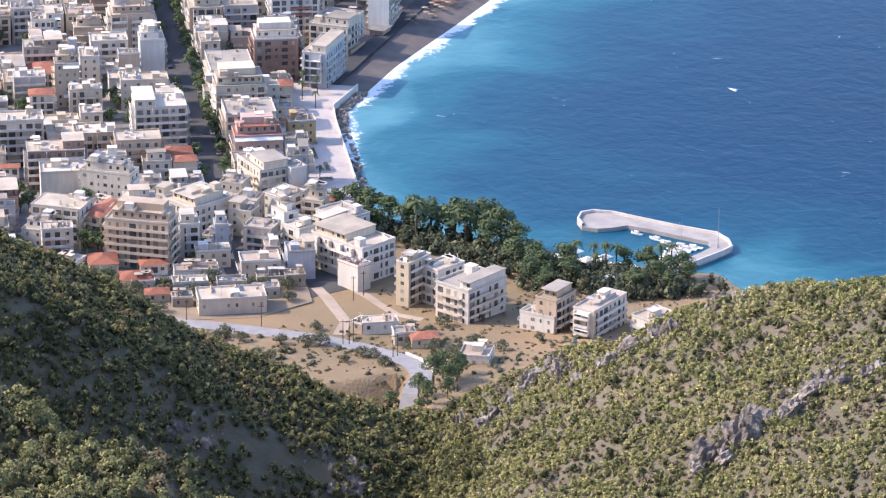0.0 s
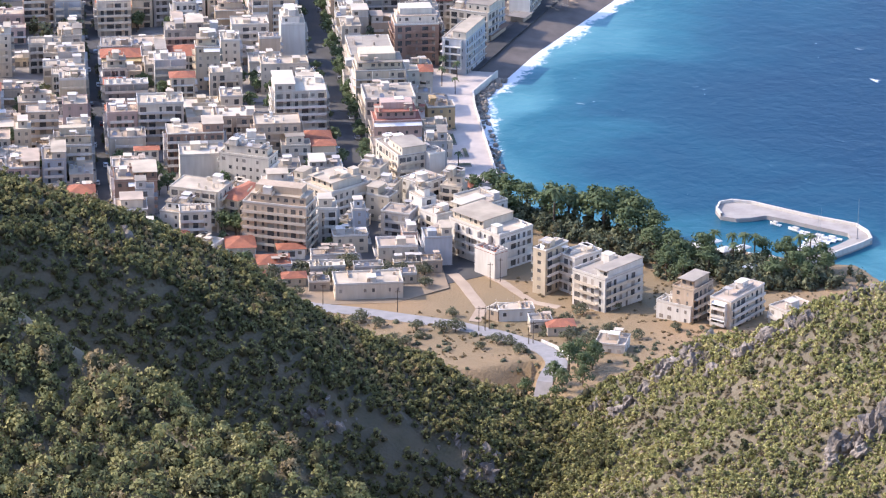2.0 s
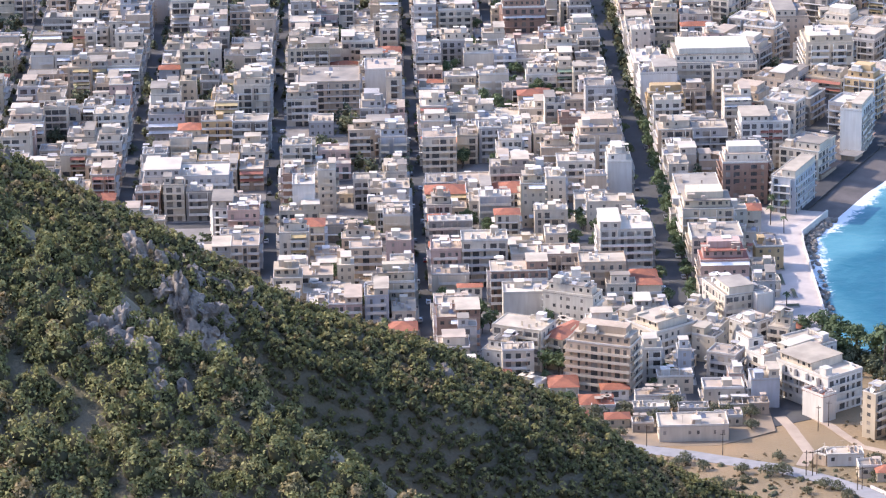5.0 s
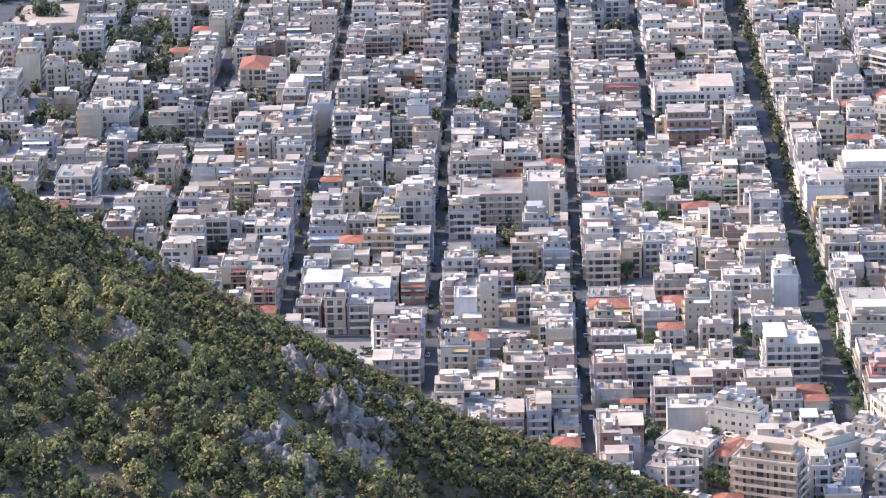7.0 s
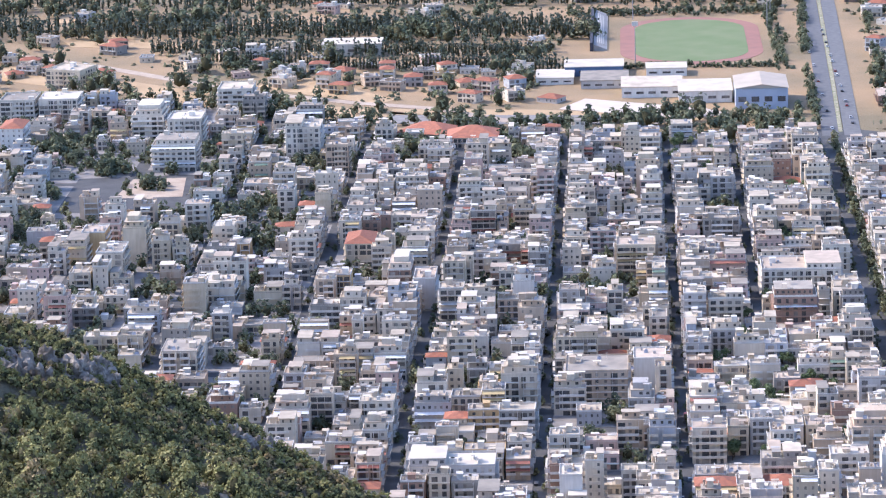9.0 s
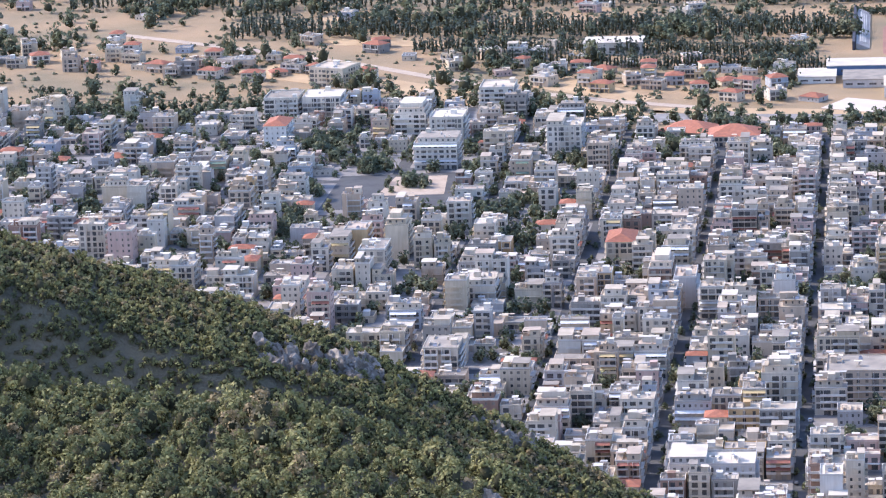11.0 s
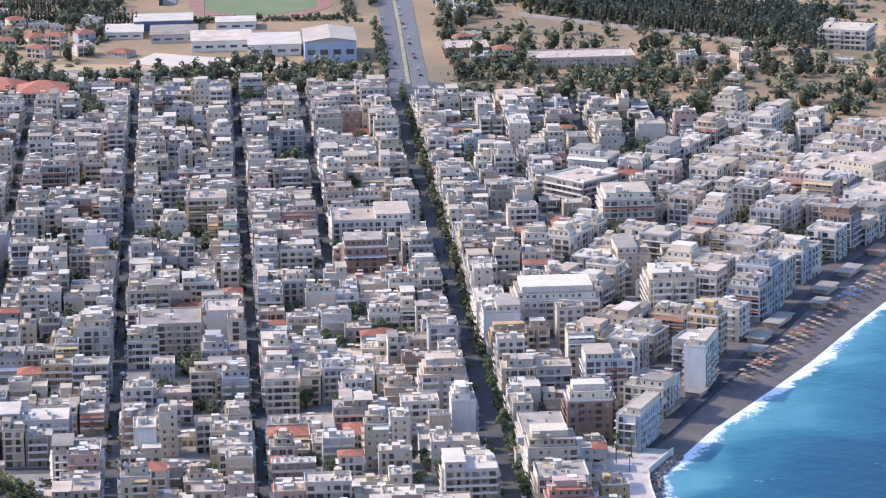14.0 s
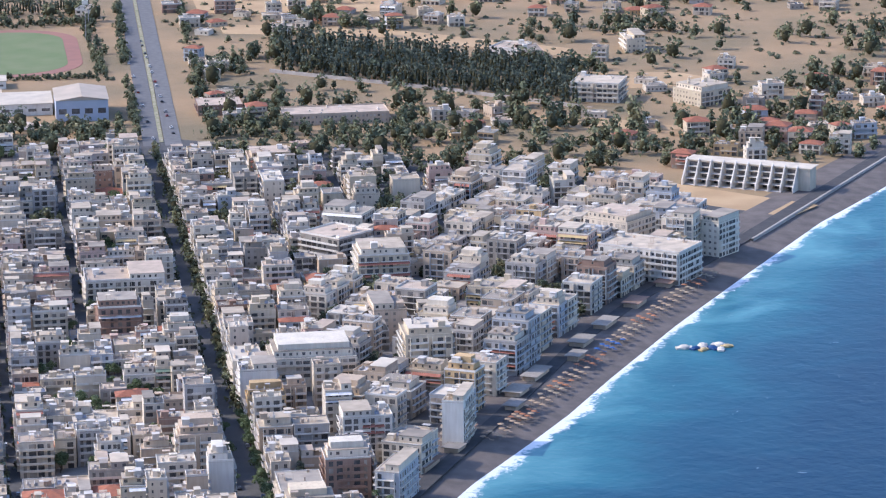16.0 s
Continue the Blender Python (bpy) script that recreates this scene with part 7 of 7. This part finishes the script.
# ---- sunshades and loungers in blocks on the beach, kiosks ----
CANVAS = [mat("canvas_straw", (0.40, 0.32, 0.22), None, 0.5, 0.85), mat("canvas_sand", (0.45, 0.33, 0.22), None, 0.5, 0.85), mat("canvas_blue", (0.06, 0.14, 0.36), None, 0.5, 0.85), mat("canvas_rust", (0.42, 0.19, 0.10), None, 0.5, 0.85)]
br = random.Random(77)
shade_top, shade_pole = {}, Box()
shade_pole.tube((0, 0, 0), (0, 0, 2.2), 0.04, 0.03, 5)
pole_me = shade_pole.mesh("pole", METAL)
for i, c in enumerate(CANVAS):
    q = Box()
    for k in range(8):
        a0, a1 = k * math.pi / 4, (k + 1) * math.pi / 4
        q.tri((1.5 * math.cos(a0), 1.5 * math.sin(a0), 2.1), (1.5 * math.cos(a1), 1.5 * math.sin(a1), 2.1), (0, 0, 2.6))
    shade_top[i] = q.mesh("canopy", c)
lounger = Box().box(-0.35, -1.0, 0.25, 0.35, 0.4, 0.4)
lounger.quad((-0.35, 0.4, 0.4), (0.35, 0.4, 0.4), (0.35, 1.0, 0.8), (-0.35, 1.0, 0.8))
lounge_me = [lounger.mesh("sun_lounger", c) for c in CANVAS]
for cu, cn, tone in ((1385, 4, 1), (1402, 5, 1), (1412, 4, 3), (1445, 4, 0), (1428, 4, 1), (1457, 3, 3), (1470, 5, 1), (1490, 5, 3), (1515, 5, 2), (1530, 4, 1), (1562, 4, 3), (1595, 4, 1), (1625, 4, 3), (1545, 4, 0), (1580, 4, 1), (1610, 4, 0), (1640, 4, 0)):
    for a in range(cn):
        for c in range(3):
            u = cu + a * 3.4
            v = float(shore_v(u)) - 13 - c * 3.6
            z = 2.0
            if (a + c) % 2 == 0:
                s = tagged(new("beach_umbrella", pole_me), "beach umbrella on dark shingle, open", "umbrella", "beach umbrellas")
                s.matrix_basis = put(u, v, z)
                part("canopy", shade_top[tone], None, s)
            else:
                tagged(new("sun_lounger", lounge_me[tone]), "sun lounger standing on dark shingle", "lounger", "beach loungers").matrix_basis = put(u, v, z, 60)
for u, off, w, d in ((1352, 30, 16, 9), (1395, 34, 14, 7), (1452, 33, 12, 7), (1478, 34, 18, 6), (1530, 33, 14, 7), (1560, 33, 16, 6), (1596, 33, 14, 7), (1632, 32, 12, 7), (1372, 26, 9, 6), (1430, 26, 10, 5), (1505, 26, 10, 5)):
    v = float(shore_v(u)) - off
    k = tagged(part("beach_kiosk", Box().box(-w / 2, -d / 2, 0, w / 2, d / 2, 2.6), WALLS[4]), "low beach bar with a flat pale awning roof", "kiosk", "beach bars")
    k.matrix_basis = put(u, v, 2.4, 60)
    part("awning_roof", Box().box(-w / 2 - 1.2, -d / 2 - 1.2, 2.6, w / 2 + 1.2, d / 2 + 1.2, 2.8), br.choice((WALLS[9], WALLS[8], PAVING)), k)
ribbon("seafront_street", [(1300, 168), (1345, 190), (1416, 226), (1538, 285), (1606, 325), (1690, 384)], 7, 2.86, ASPHALT, "dark asphalt seafront street", "road")

# ---- parked cars ----
car_body, car_glass, wheel = Box(), Box(), Box()
car_body.box(-0.88, -2.1, 0.3, 0.88, 2.1, 0.85)
car_body.v += [(-0.8, -1.7, 0.85), (0.8, -1.7, 0.85), (0.8, 1.1, 0.85), (-0.8, 1.1, 0.85), (-0.65, -1.2, 1.42), (0.65, -1.2, 1.42), (0.65, 0.4, 1.42), (-0.65, 0.4, 1.42)]
car_body.f += [(12, 13, 14, 15)]
for a, c, e, g in ((8, 9, 13, 12), (9, 10, 14, 13), (10, 11, 15, 14), (11, 8, 12, 15)):
    car_glass.quad(*(car_body.v[k] for k in (a, c, e, g)))
wheel.tube((-0.1, 0, 0), (0.1, 0, 0), 0.32, 0.32, 10)
body_me = [car_body.mesh("car", c) for c in CARS]
glass_me, wheel_me = car_glass.mesh("car_glass", GLASS), wheel.mesh("wheel", RUBBER)
CAR_SAYS = ("white", "silver", "black", "red", "blue")
for u, v, tn in [(1170 + k * 12.5, 107.5 if k % 2 else 116.2, 0) for k in range(30)] + [(2040 + k * 17, 131 if k % 3 else 118, 0) for k in range(22)] + [(1180 + k * 23, 18 + (1.8 if k % 2 else -1.8), 0) for k in range(12)] + [(1275 + k * 31, -40 + (1.8 if k % 2 else -1.8), 0) for k in range(10)]:
    i = br.choices(range(5), (40, 25, 20, 8, 7))[0]
    car = tagged(new("car", body_me[i]), f"{CAR_SAYS[i]} car parked beside the street", "car", "parked cars")
    car.matrix_basis = put(u + br.uniform(-3, 3), v, 2.66 if u < 2020 else 2.78, tn)
    part("car_glass", glass_me, None, car)
    for px2, py2 in ((-0.8, -1.3), (0.8, -1.3), (-0.8, 1.3), (0.8, 1.3)):
        w3 = part("wheel", wheel_me, None, car)
        w3.location = (px2, py2, 0.32)

# ---- poles by the valley road ----
for u, v, h in ((1015, 136, 9), (1014.6, 138, 9), (1015.6, 139.5, 9), (998, 150, 8), (998.5, 151.5, 8), (1050, 88, 8), (1040, 112, 8), (1062, 146, 9), (1066, 150, 9)):
    q = Box()
    q.tube((0, 0, -1), (0, 0, h), 0.16, 0.11)
    p = tagged(part("utility_pole", q, BARK), "brown wooden utility pole beside the road", "pole", "utility poles")
    p.matrix_basis = put(u, v, ground_at(u, v))
    part("crossarm", Box().box(-0.9, -0.06, h - 0.8, 0.9, 0.06, h - 0.65), BARK, p)

# ---- the rest of the far town, joined ----
if far_parts:
    fb = Box()
    me = bpy.data.meshes.new("far_town")
    mats_used, index = [], []
    for name, q in far_parts.items():
        n = len(fb.v)
        fb.v += q.v
        fb.f += [tuple(n + k for k in f) for f in q.f]
        index += [len(mats_used)] * len(q.f)
        mats_used.append(bpy.data.materials[name])
    me.from_pydata(fb.v, [], fb.f)
    for m in mats_used:
        me.materials.append(m)
    me.polygons.foreach_set("material_index", index)
    tagged(new("far_town", me), "pale flat-roofed houses and apartment blocks far off", "buildings", kind="stuff")
